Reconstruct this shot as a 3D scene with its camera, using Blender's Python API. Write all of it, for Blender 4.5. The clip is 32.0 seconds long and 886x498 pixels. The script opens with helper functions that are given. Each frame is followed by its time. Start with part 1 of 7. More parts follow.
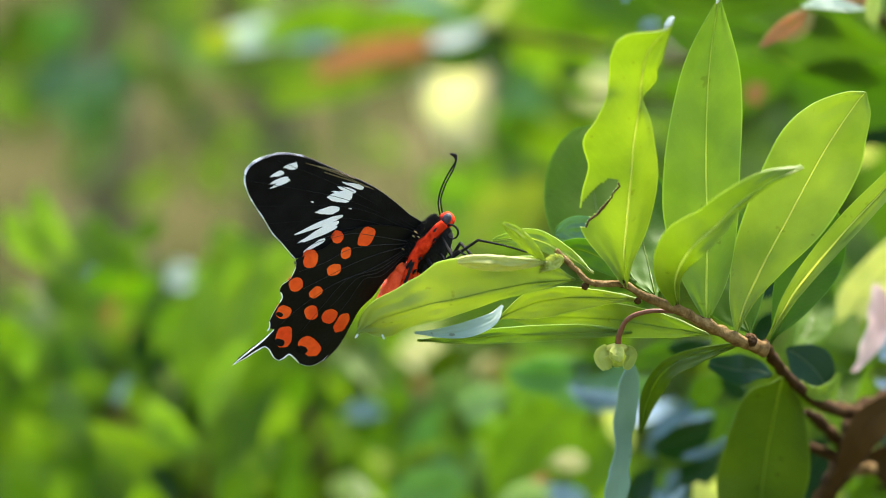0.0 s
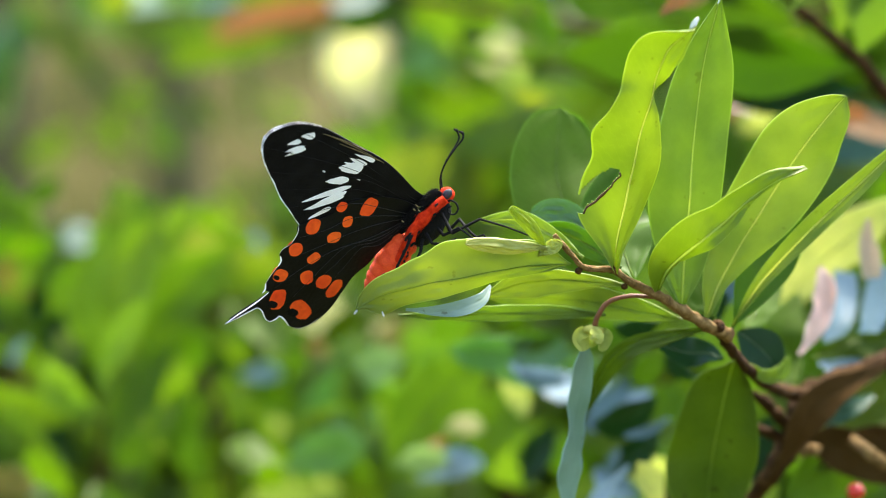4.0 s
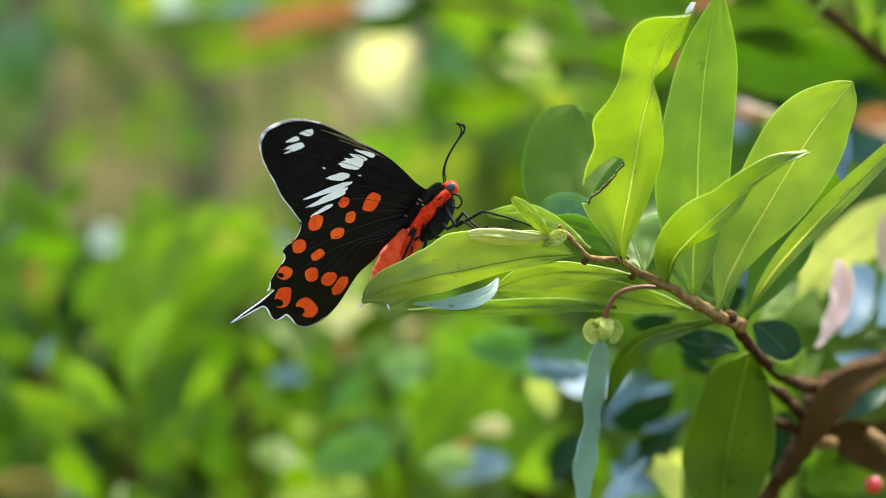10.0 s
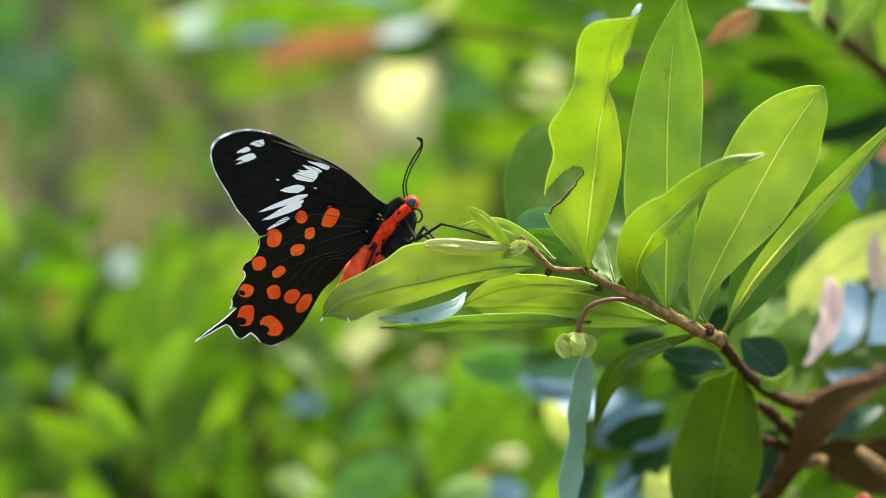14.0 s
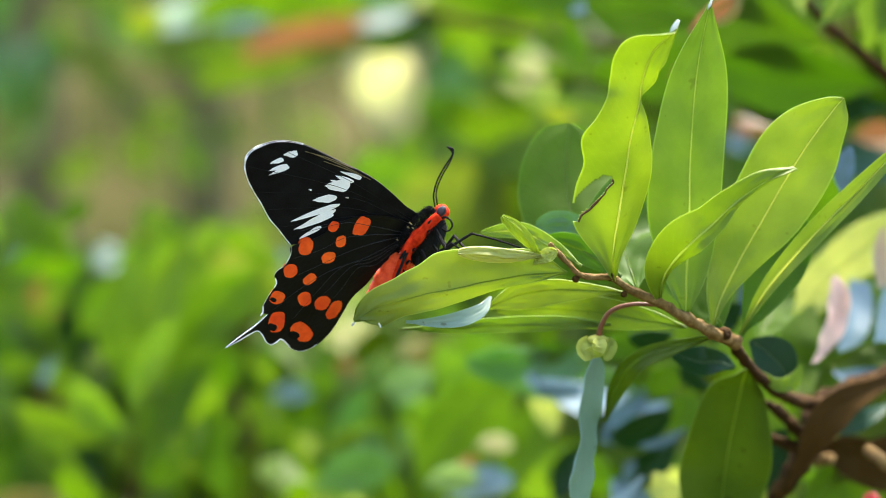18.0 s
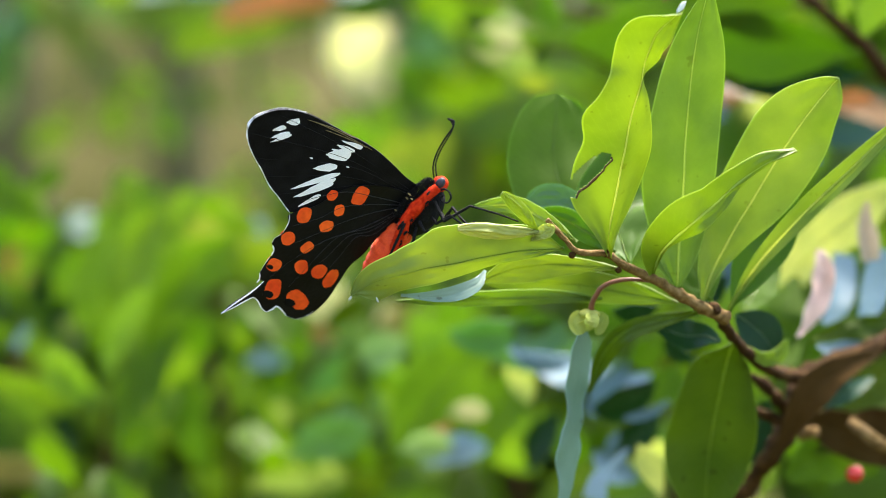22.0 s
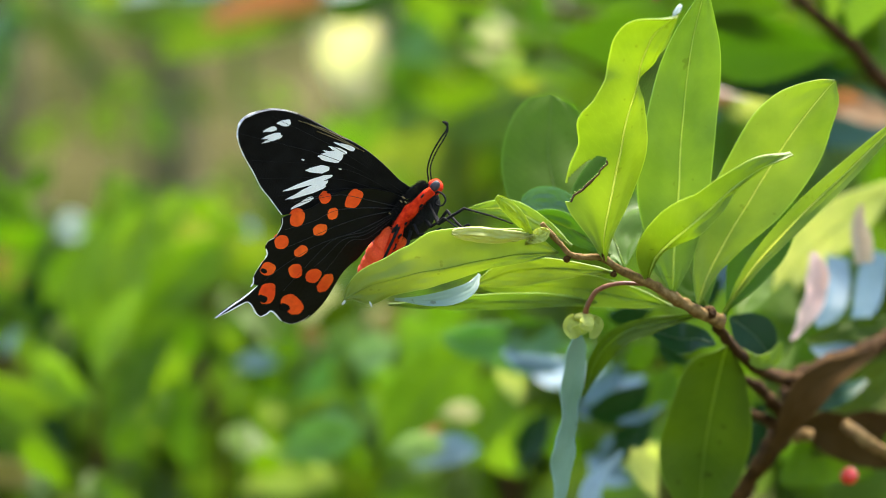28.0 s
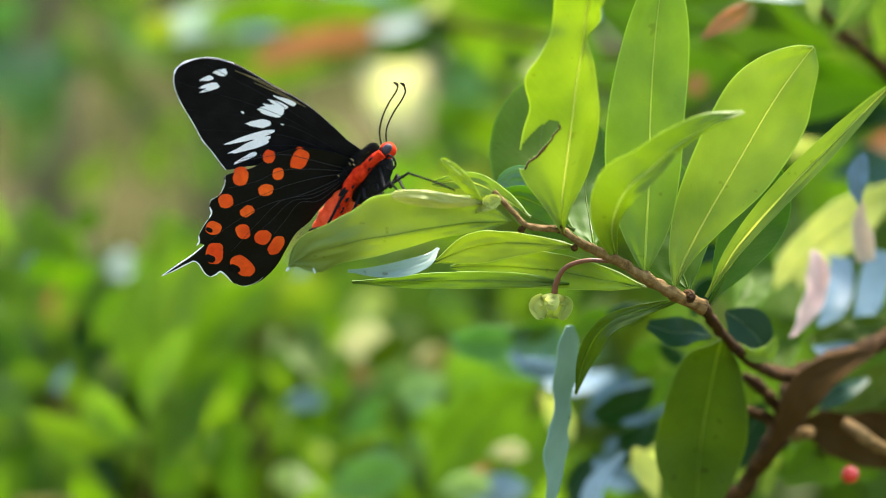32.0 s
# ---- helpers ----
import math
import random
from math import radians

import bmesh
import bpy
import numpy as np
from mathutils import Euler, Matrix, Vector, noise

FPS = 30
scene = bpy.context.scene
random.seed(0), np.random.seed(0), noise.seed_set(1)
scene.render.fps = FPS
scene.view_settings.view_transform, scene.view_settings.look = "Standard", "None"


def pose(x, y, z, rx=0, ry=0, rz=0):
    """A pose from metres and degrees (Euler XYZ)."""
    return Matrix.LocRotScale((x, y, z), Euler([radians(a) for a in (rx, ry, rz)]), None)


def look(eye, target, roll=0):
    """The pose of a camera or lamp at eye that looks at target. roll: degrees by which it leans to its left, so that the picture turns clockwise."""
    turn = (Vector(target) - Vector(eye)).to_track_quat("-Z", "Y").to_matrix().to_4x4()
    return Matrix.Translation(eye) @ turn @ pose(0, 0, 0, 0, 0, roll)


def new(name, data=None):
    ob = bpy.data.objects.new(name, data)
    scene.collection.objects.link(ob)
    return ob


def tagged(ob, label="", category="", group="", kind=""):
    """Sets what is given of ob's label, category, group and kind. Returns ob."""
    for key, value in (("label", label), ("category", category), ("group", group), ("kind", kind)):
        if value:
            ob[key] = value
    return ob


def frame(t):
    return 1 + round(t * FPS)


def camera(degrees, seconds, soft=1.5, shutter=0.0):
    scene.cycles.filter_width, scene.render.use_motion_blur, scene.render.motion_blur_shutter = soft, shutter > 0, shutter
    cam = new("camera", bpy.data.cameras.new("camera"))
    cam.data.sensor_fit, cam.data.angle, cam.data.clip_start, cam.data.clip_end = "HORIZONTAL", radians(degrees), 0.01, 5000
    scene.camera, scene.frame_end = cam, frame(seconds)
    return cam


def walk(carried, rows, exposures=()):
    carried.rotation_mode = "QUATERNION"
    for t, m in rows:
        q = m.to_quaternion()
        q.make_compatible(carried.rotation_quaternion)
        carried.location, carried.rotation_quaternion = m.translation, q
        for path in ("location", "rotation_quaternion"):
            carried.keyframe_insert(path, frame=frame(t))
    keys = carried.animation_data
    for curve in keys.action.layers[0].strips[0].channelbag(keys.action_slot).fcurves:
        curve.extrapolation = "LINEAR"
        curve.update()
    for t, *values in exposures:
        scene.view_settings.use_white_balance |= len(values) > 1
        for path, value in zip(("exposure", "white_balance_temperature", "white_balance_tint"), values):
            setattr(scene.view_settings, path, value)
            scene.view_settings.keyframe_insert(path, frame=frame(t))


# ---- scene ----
cam = camera(22.73, 32.0, soft=0.3)
cam.data.dof.use_dof = True
cam.data.dof.focus_distance = 0.569
cam.data.dof.aperture_fstop = 7.2

# the hand-held camera: seconds and its tilt, lean and turn in degrees
PATH = [
    (0, 90.476, 0.319, 2.235),
    (0.5, 89.907, 0.639, 2.327),
    (1, 89.605, 0.268, 2.136),
    (1.5, 89.382, 0.803, 1.625),
    (2, 89.225, -0.216, 0.792),
    (2.5, 89.303, 0.227, 0.374),
    (3, 89.548, -0.373, -0.21),
    (3.5, 89.561, -0.224, -0.414),
    (5.5, 89.259, -0.124, 0.24),
    (6, 89.221, -0.095, 0.516),
    (6.5, 89.717, -0.051, 0.282),
    (7, 89.681, 0.304, 0.168),
    (7.5, 89.297, 0.38, -0.105),
    (8, 89.664, 0.053, -0.236),
    (8.5, 90.093, 0.062, -0.138),
    (9, 90, -0, -0),
    (9.5, 89.708, 0.051, 0.36),
    (10, 89.566, -0.126, 0.3),
    (10.5, 89.576, -0.288, 0.1),
    (11, 89.598, -0.341, 0.236),
    (11.5, 89.858, -0.326, 1.038),
    (12, 89.98, -0.455, 1.319),
    (12.5, 90.121, -0.114, 1.567),
    (13, 90.202, -0.297, 1.134),
    (13.5, 90.295, -0.37, 0.832),
    (15.5, 90.323, -0.222, 0.658),
    (16, 90.11, -0.006, 0.693),
    (16.5, 89.953, -0.32, 0.692),
    (17, 89.883, -0.048, 1.055),
    (17.5, 89.811, 0.03, 0.509),
    (18, 90.007, 0.063, 0.372),
    (18.5, 90.374, -0.343, 0.439),
    (19, 90.605, -0.057, 0.876),
    (19.5, 91.08, -0.433, 0.43),
    (20, 91.381, 0.104, 0.166),
    (20.5, 91.487, -0.045, -0.122),
    (21, 89.953, -0.045, -0.022),
    (21.5, 89.446, -0.073, -0.208),
    (22, 89.158, -0.044, -0.289),
    (22.5, 89.401, 0.163, -0.006),
    (23, 89.47, -0.024, 0.087),
    (23.5, 89.499, -0.127, 0.483),
    (24, 89.72, 0.043, 0.132),
    (24.5, 89.757, 0.232, -0.267),
    (25, 89.379, 0.133, -0.494),
    (25.5, 89.288, -0.086, -0.173),
    (27.5, 89.19, 0.242, -0.459),
    (28, 89.185, 0.132, -0.544),
    (28.5, 89.091, 0.02, -0.34),
    (29, 89.496, 0.105, 0.541),
    (29.5, 89.926, -0.276, 0.488),
    (30, 89.841, 0.224, 0.396),
    (30.5, 89.671, -0.437, 0.324),
    (31, 89.442, -0.113, 0.83),
    (31.5, 89.794, -0.065, 0.784),
    (32, 90.203, 0.11, 0.722),
]
walk(cam, [(t, pose(0, 0, 1.0, rx, ry, rz)) for t, rx, ry, rz in PATH], [(0.0, 2.18, 6800, 14), (32.0, 2.18, 6800, 14)])

# ---- world and sun ----
SUN_UP, SUN_TURN = radians(66), radians(36)   # the sun stands behind the shrub, to the right of the view
world = bpy.data.worlds.new("sky")
scene.world = world
world.use_nodes = True
wn = world.node_tree
sky = wn.nodes.new("ShaderNodeTexSky")
sky.sky_type, sky.sun_disc = "NISHITA", False
sky.sun_elevation, sky.sun_rotation = SUN_UP, SUN_TURN
wn.links.new(sky.outputs["Color"], wn.nodes["Background"].inputs["Color"])
wn.nodes["Background"].inputs["Strength"].default_value = 0.15
sun = new("sun", bpy.data.lights.new("sun", "SUN"))
sun.data.energy, sun.data.angle, sun.data.color = 5.0, radians(28.0), (1.0, 0.95, 0.86)
toward = Vector((math.sin(SUN_TURN) * math.cos(SUN_UP), math.cos(SUN_TURN) * math.cos(SUN_UP), math.sin(SUN_UP)))
sun.matrix_world = look(toward * 30, (0, 0, 0))


# ---- materials ----
def material(name):
    m = bpy.data.materials.new(name)
    m.use_nodes = True
    nt = m.node_tree
    return m, nt, nt.nodes["Principled BSDF"], nt.nodes["Material Output"]


def node(nt, kind, **values):
    n = nt.nodes.new(kind)
    for key, value in values.items():
        n.inputs[key.replace("_", " ")].default_value = value
    return n


def ramp(nt, source, stops):
    r = nt.nodes.new("ShaderNodeValToRGB")
    while len(r.color_ramp.elements) < len(stops):
        r.color_ramp.elements.new(0.5)
    for e, (at, colour) in zip(r.color_ramp.elements, stops):
        e.position, e.color = at, (*colour, 1)
    nt.links.new(source, r.inputs["Fac"])
    return r.outputs["Color"]


def mixed(nt, fac, a, b, blend="MIX"):
    m = nt.nodes.new("ShaderNodeMix")
    m.data_type, m.blend_type = "RGBA", blend
    for socket, value in ((m.inputs["Factor"], fac), (m.inputs["A"], a), (m.inputs["B"], b)):
        if isinstance(value, bpy.types.NodeSocket):
            nt.links.new(value, socket)
        else:
            socket.default_value = value if isinstance(value, (int, float)) else (*value, 1)
    return m.outputs["Result"]


def surface(name, stops, scale=300.0, rough=0.6, bump=0.2, detail=5.0, metal=0.0, spec=0.5, fine=8.0, distance=0.0004):
    """A solid surface: colours from one noise, relief from a finer one."""
    m, nt, bsdf, _ = material(name)
    co = nt.nodes.new("ShaderNodeTexCoord").outputs["Object"]
    n = node(nt, "ShaderNodeTexNoise", Scale=scale, Detail=detail)
    g = node(nt, "ShaderNodeTexNoise", Scale=scale * fine, Detail=3.0)
    for t in (n, g):
        nt.links.new(co, t.inputs["Vector"])
    colour = ramp(nt, n.outputs["Fac"], stops)
    colour = mixed(nt, 0.25, colour, ramp(nt, g.outputs["Fac"], [(0.3, (0.35, 0.35, 0.35)), (0.7, (1, 1, 1))]), "MULTIPLY")
    nt.links.new(colour, bsdf.inputs["Base Color"])
    b = node(nt, "ShaderNodeBump", Strength=bump, Distance=distance)
    nt.links.new(g.outputs["Fac"], b.inputs["Height"])
    nt.links.new(b.outputs["Normal"], bsdf.inputs["Normal"])
    bsdf.inputs["Roughness"].default_value = rough
    bsdf.inputs["Metallic"].default_value = metal
    bsdf.inputs["Specular IOR Level"].default_value = spec
    return m


def leaf_material(name, face, glow, clear=0.5, rough=0.35, spec=0.32, veins=26.0, spots=0.35, vein_by=0.5, pucker_by=3.0):
    """A living leaf: waxy face, light passing through, side veins and blotches. face: reflected colour, glow: colour of passed light."""
    m, nt, bsdf, out = material(name)
    uv = nt.nodes.new("ShaderNodeUVMap")
    uv.uv_map = "leaf"
    sep = nt.nodes.new("ShaderNodeSeparateXYZ")
    nt.links.new(uv.outputs["UV"], sep.inputs[0])
    # side veins run forward from the midrib
    across = node(nt, "ShaderNodeMath"); across.operation = "ABSOLUTE"
    nt.links.new(sep.outputs["Y"], across.inputs[0])
    slope = node(nt, "ShaderNodeMath"); slope.operation = "MULTIPLY"; slope.inputs[1].default_value = -0.16
    nt.links.new(across.outputs[0], slope.inputs[0])
    run = node(nt, "ShaderNodeMath"); run.operation = "ADD"
    nt.links.new(sep.outputs["X"], run.inputs[0]); nt.links.new(slope.outputs[0], run.inputs[1])
    wob = node(nt, "ShaderNodeTexNoise", Scale=9.0, Detail=2.0)
    nt.links.new(uv.outputs["UV"], wob.inputs["Vector"])
    wobble = node(nt, "ShaderNodeMath"); wobble.operation = "MULTIPLY_ADD"
    wobble.inputs[1].default_value = 0.05
    nt.links.new(wob.outputs["Fac"], wobble.inputs[0]); nt.links.new(run.outputs[0], wobble.inputs[2])
    beat = node(nt, "ShaderNodeMath"); beat.operation = "MULTIPLY"; beat.inputs[1].default_value = veins
    nt.links.new(wobble.outputs[0], beat.inputs[0])
    fold = node(nt, "ShaderNodeMath"); fold.operation = "PINGPONG"; fold.inputs[1].default_value = 0.5
    nt.links.new(beat.outputs[0], fold.inputs[0])
    vein = ramp(nt, fold.outputs[0], [(0.0, (1, 1, 1)), (0.10, (0, 0, 0))])
    margin = ramp(nt, across.outputs[0], [(0.95, (0, 0, 0)), (0.985, (0.4, 0.4, 0.4))])
    co = nt.nodes.new("ShaderNodeTexCoord").outputs["Object"]
    blot = node(nt, "ShaderNodeTexNoise", Scale=55.0, Detail=4.0)
    fine = node(nt, "ShaderNodeTexNoise", Scale=1500.0, Detail=2.0)
    speck = node(nt, "ShaderNodeTexNoise", Scale=330.0, Detail=2.0)
    for t in (blot, fine, speck):
        nt.links.new(co, t.inputs["Vector"])
    rnd = nt.nodes.new("ShaderNodeObjectInfo").outputs["Random"]
    shade = ramp(nt, blot.outputs["Fac"], [(0.3, (0.72, 0.76, 0.7)), (0.7, (1.12, 1.06, 1.05))])
    each = ramp(nt, rnd, [(0.0, (0.82, 0.9, 0.8)), (1.0, (1.12, 1.04, 1.1))])
    dark = ramp(nt, speck.outputs["Fac"], [(0.26, (0.45, 0.36, 0.2)), (0.31, (1, 1, 1))])

    def tint(base, amount):
        c = mixed(nt, 1.0, base, shade, "MULTIPLY")
        c = mixed(nt, 1.0, c, each, "MULTIPLY")
        c = mixed(nt, spots, c, dark, "MULTIPLY")
        pale = tuple(min(1, 1.7 * v + 0.02) for v in base)
        c = mixed(nt, mixed(nt, 1.0, vein, (amount, amount, amount), "MULTIPLY"), c, pale)
        return mixed(nt, margin, c, pale)

    nt.links.new(tint(face, 0.16 * vein_by), bsdf.inputs["Base Color"])
    bsdf.inputs["Roughness"].default_value = rough
    bsdf.inputs["Specular IOR Level"].default_value = spec
    b = node(nt, "ShaderNodeBump", Strength=0.25, Distance=0.0003)
    b.inputs["Strength"].default_value = 0.25 * max(0.2, vein_by)
    high = node(nt, "ShaderNodeMath"); high.operation = "MULTIPLY_ADD"; high.inputs[1].default_value = 0.4
    nt.links.new(fine.outputs["Fac"], high.inputs[0]); nt.links.new(vein, high.inputs[2])
    pucker = node(nt, "ShaderNodeTexNoise", Scale=170.0, Detail=2.0)
    nt.links.new(co, pucker.inputs["Vector"])
    swell = node(nt, "ShaderNodeMath"); swell.operation = "MULTIPLY_ADD"; swell.inputs[1].default_value = pucker_by
    nt.links.new(pucker.outputs["Fac"], swell.inputs[0]); nt.links.new(high.outputs[0], swell.inputs[2])
    nt.links.new(swell.outputs[0], b.inputs["Height"])
    nt.links.new(b.outputs["Normal"], bsdf.inputs["Normal"])
    thin = nt.nodes.new("ShaderNodeBsdfTranslucent")
    nt.links.new(tint(glow, 0.22 * vein_by), thin.inputs["Color"])
    mix = nt.nodes.new("ShaderNodeMixShader")
    mix.inputs[0].default_value = clear
    nt.links.new(bsdf.outputs[0], mix.inputs[1]); nt.links.new(thin.outputs[0], mix.inputs[2])
    nt.links.new(mix.outputs[0], out.inputs["Surface"])
    return m


LEAF_YOUNG = leaf_material("young_leaf", (0.20, 0.27, 0.045), (0.48, 0.60, 0.085), 0.56, 0.45, 0.2, vein_by=0.2, pucker_by=6.0)
LEAF_LIGHT = leaf_material("light_leaf", (0.17, 0.25, 0.06), (0.43, 0.58, 0.09), 0.5, 0.5, 0.2, vein_by=0.12)
LEAF_GREEN = leaf_material("green_leaf", (0.09, 0.175, 0.028), (0.25, 0.45, 0.04), 0.5, 0.5, 0.14)
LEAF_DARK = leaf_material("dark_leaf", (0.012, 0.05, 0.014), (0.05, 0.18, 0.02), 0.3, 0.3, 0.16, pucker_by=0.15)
LEAF_OLIVE = leaf_material("olive_leaf", (0.085, 0.135, 0.012), (0.19, 0.28, 0.015), 0.4, 0.5, 0.14, spots=0.8)
LEAF_GLOSS = leaf_material("glossy_leaf", (0.035, 0.10, 0.06), (0.10, 0.24, 0.07), 0.25, 0.42, 0.22, pucker_by=0.15)
LEAF_DRY = leaf_material("dry_leaf", (0.060, 0.034, 0.008), (0.068, 0.038, 0.008), 0.2, 0.8, 0.05, 18.0)
LEAF_PINK = leaf_material("pink_leaf", (0.74, 0.58, 0.51), (0.74, 0.58, 0.50), 0.55, 0.5, 0.2, 18.0, 0.2, 0.3, 0.5)
LEAF_RED = leaf_material("red_leaf", (0.42, 0.25, 0.125), (0.53, 0.32, 0.155), 0.5, 0.5, 0.25)
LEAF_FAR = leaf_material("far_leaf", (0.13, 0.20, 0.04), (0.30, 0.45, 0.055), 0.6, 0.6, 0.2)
# sunlit and shaded tones of one bush leaf, put into the colours
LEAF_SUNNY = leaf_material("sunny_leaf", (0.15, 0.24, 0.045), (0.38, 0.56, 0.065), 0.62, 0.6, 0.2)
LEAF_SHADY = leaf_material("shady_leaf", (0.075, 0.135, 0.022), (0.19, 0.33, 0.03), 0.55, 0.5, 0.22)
# milky white: sky glare put into the colour, and a curled leaf's white underside
LEAF_MILK_SHEEN = leaf_material("milky_sheen_leaf", (0.68, 0.78, 0.66), (0.72, 0.82, 0.68), 0.55, 0.4, 0.4)
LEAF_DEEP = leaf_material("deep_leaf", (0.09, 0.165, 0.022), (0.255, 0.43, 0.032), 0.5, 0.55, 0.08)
# sky sheen of glossy leaves, put into a blue-grey colour
LEAF_BLUE_SHEEN = leaf_material("blue_sheen_leaf", (0.13, 0.23, 0.27), (0.12, 0.24, 0.24), 0.3, 0.33, 0.5, 30.0, 0.3, 0.2, 0.2)
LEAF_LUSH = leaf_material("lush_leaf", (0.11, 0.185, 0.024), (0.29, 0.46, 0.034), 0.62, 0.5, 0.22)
LEAF_SEA = leaf_material("sea_leaf", (0.115, 0.235, 0.10), (0.26, 0.48, 0.13), 0.45, 0.35, 0.4, pucker_by=0.5)
LEAF_PALEGREEN = leaf_material("pale_green_leaf", (0.42, 0.50, 0.20), (0.60, 0.70, 0.25), 0.6, 0.5, 0.25)
# lighter glints of sky on leaves, put into the colour
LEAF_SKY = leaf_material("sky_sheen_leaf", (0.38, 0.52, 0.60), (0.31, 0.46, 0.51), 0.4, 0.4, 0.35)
LEAF_TAN = leaf_material("tan_leaf", (0.30, 0.28, 0.12), (0.34, 0.32, 0.13), 0.5, 0.6, 0.15)
LEAF_MINT = leaf_material("mint_leaf", (0.27, 0.40, 0.20), (0.40, 0.58, 0.25), 0.5, 0.35, 0.4, pucker_by=0.4)
# bright spots of light behind, put into pale leaf colours
LEAF_CREAM_GLARE = leaf_material("cream_glare_leaf", (0.66, 0.66, 0.42), (0.86, 0.86, 0.54), 0.65, 0.6, 0.2)
LEAF_PALE_GLARE = leaf_material("pale_glare_leaf", (0.46, 0.47, 0.31), (0.62, 0.63, 0.42), 0.65, 0.6, 0.2)
RIB = leaf_material("rib", (0.40, 0.48, 0.14), (0.80, 0.90, 0.30), 0.6, 0.4, 0.3, 1.0, 0.1, 0.0)
TAN = surface("tan_scale", [(0.3, (0.16, 0.12, 0.05)), (0.7, (0.3, 0.24, 0.11))], 900, 0.7, 0.3, spec=0.1)
BERRY = surface("berry", [(0.3, (0.5, 0.02, 0.01)), (0.7, (0.7, 0.04, 0.02))], 300, 0.3, 0.1)
RIB_GREEN = leaf_material("rib_green", (0.13, 0.21, 0.03), (0.34, 0.50, 0.05), 0.5, 0.4, 0.4, 1.0, 0.1, 0.0)
RIB_DARK = leaf_material("rib_dark", (0.07, 0.14, 0.05), (0.16, 0.30, 0.08), 0.3, 0.4, 0.4, 1.0, 0.1, 0.0)
# sky reflection put into a pale blue-green leaf colour
LEAF_GREEN_SHEEN = leaf_material("green_sheen_leaf", (0.20, 0.32, 0.27), (0.20, 0.37, 0.23), 0.3, 0.40, 0.5, 30.0, 0.7, 0.2, 0.2)
RIB_OF = {"blue_sheen_leaf": RIB_DARK, "young_leaf": RIB, "light_leaf": RIB, "petal": RIB, "pod": RIB, "dark_leaf": RIB_DARK, "glossy_leaf": RIB_DARK, "green_sheen_leaf": RIB_DARK}
DEAD_TIP = leaf_material("dead_tip", (0.75, 0.8, 0.8), (0.8, 0.85, 0.85), 0.4, 0.5, 0.4)
BARK = surface("bark", [(0.3, (0.018, 0.008, 0.0015)), (0.55, (0.050, 0.024, 0.005)), (0.75, (0.12, 0.06, 0.016))], 300, 0.85, 0.9, fine=5.0, distance=0.0009, spec=0.1)
PALE_BARK = surface("pale_bark", [(0.3, (0.11, 0.10, 0.038)), (0.7, (0.18, 0.16, 0.072))], 14, 0.9, 0.6, fine=6.0, distance=0.01, spec=0.05)
TWIG = surface("twig", [(0.3, (0.10, 0.055, 0.012)), (0.5, (0.19, 0.112, 0.032)), (0.72, (0.30, 0.19, 0.07))], 520, 0.75, 0.9, spec=0.15, distance=0.0007, fine=4.0)
STALK = surface("stalk", [(0.3, (0.13, 0.045, 0.02)), (0.7, (0.20, 0.07, 0.03))], 500, 0.55, 0.3)
PETAL = leaf_material("petal", (0.44, 0.50, 0.13), (0.7, 0.78, 0.18), 0.45, 0.5, 0.25, 8.0, 0.2, 0.0)
POD = leaf_material("pod", (0.41, 0.42, 0.15), (0.56, 0.57, 0.17), 0.45, 0.5, 0.2, 10.0, 0.2, 0.0, 0.5)
CHEWED = surface("chewed", [(0.3, (0.05, 0.025, 0.01)), (0.7, (0.16, 0.08, 0.02))], 900, 0.9, 0.4)
BLACK = surface("black_scale", [(0.35, (0.0025, 0.0025, 0.0026)), (0.7, (0.007, 0.007, 0.0072))], 300, 0.65, 0.5, spec=0.10)
BLUE_BLACK = surface("blue_black_scale", [(0.35, (0.002, 0.002, 0.0024)), (0.7, (0.0055, 0.006, 0.0075))], 120, 0.45, 0.3, spec=0.16)
FUR = surface("black_fur", [(0.35, (0.003, 0.003, 0.003)), (0.7, (0.014, 0.013, 0.012))], 1800, 0.85, 0.8, spec=0.2)
RED = surface("red_fur", [(0.3, (0.54, 0.016, 0.004)), (0.7, (0.85, 0.055, 0.010))], 900, 0.85, 0.7, spec=0.08)
ABDOMEN = surface("abdomen_red", [(0.3, (0.80, 0.055, 0.012)), (0.7, (0.96, 0.11, 0.022))], 500, 0.6, 0.5, spec=0.2)
SPOT = surface("red_spot", [(0.35, (0.80, 0.055, 0.008)), (0.65, (0.98, 0.14, 0.014))], 75, 0.6, 0.1, spec=0.25)
WHITE = surface("white_scale", [(0.3, (0.90, 0.92, 0.93)), (0.7, (0.97, 0.98, 0.98))], 700, 0.7, 0.4, spec=0.3)
VEIN = surface("wing_vein", [(0.3, (0.003, 0.003, 0.003)), (0.7, (0.009, 0.009, 0.010))], 900, 0.6, 0.3, spec=0.12)
HIND_VEIN = surface("hindwing_vein", [(0.3, (0.009, 0.010, 0.011)), (0.7, (0.020, 0.021, 0.023))], 900, 0.5, 0.3, spec=0.25)
EYE = surface("eye", [(0.3, (0.024, 0.026, 0.032)), (0.7, (0.05, 0.055, 0.066))], 1500, 0.6, 0.2, spec=0.2)
EARTH = surface("earth", [(0.28, (0.018, 0.022, 0.004)), (0.43, (0.034, 0.038, 0.008)), (0.60, (0.056, 0.053, 0.016)), (0.78, (0.098, 0.086, 0.036))], 2.6, 0.95, 0.6, fine=14.0, distance=0.03, spec=0.05, detail=5.0)


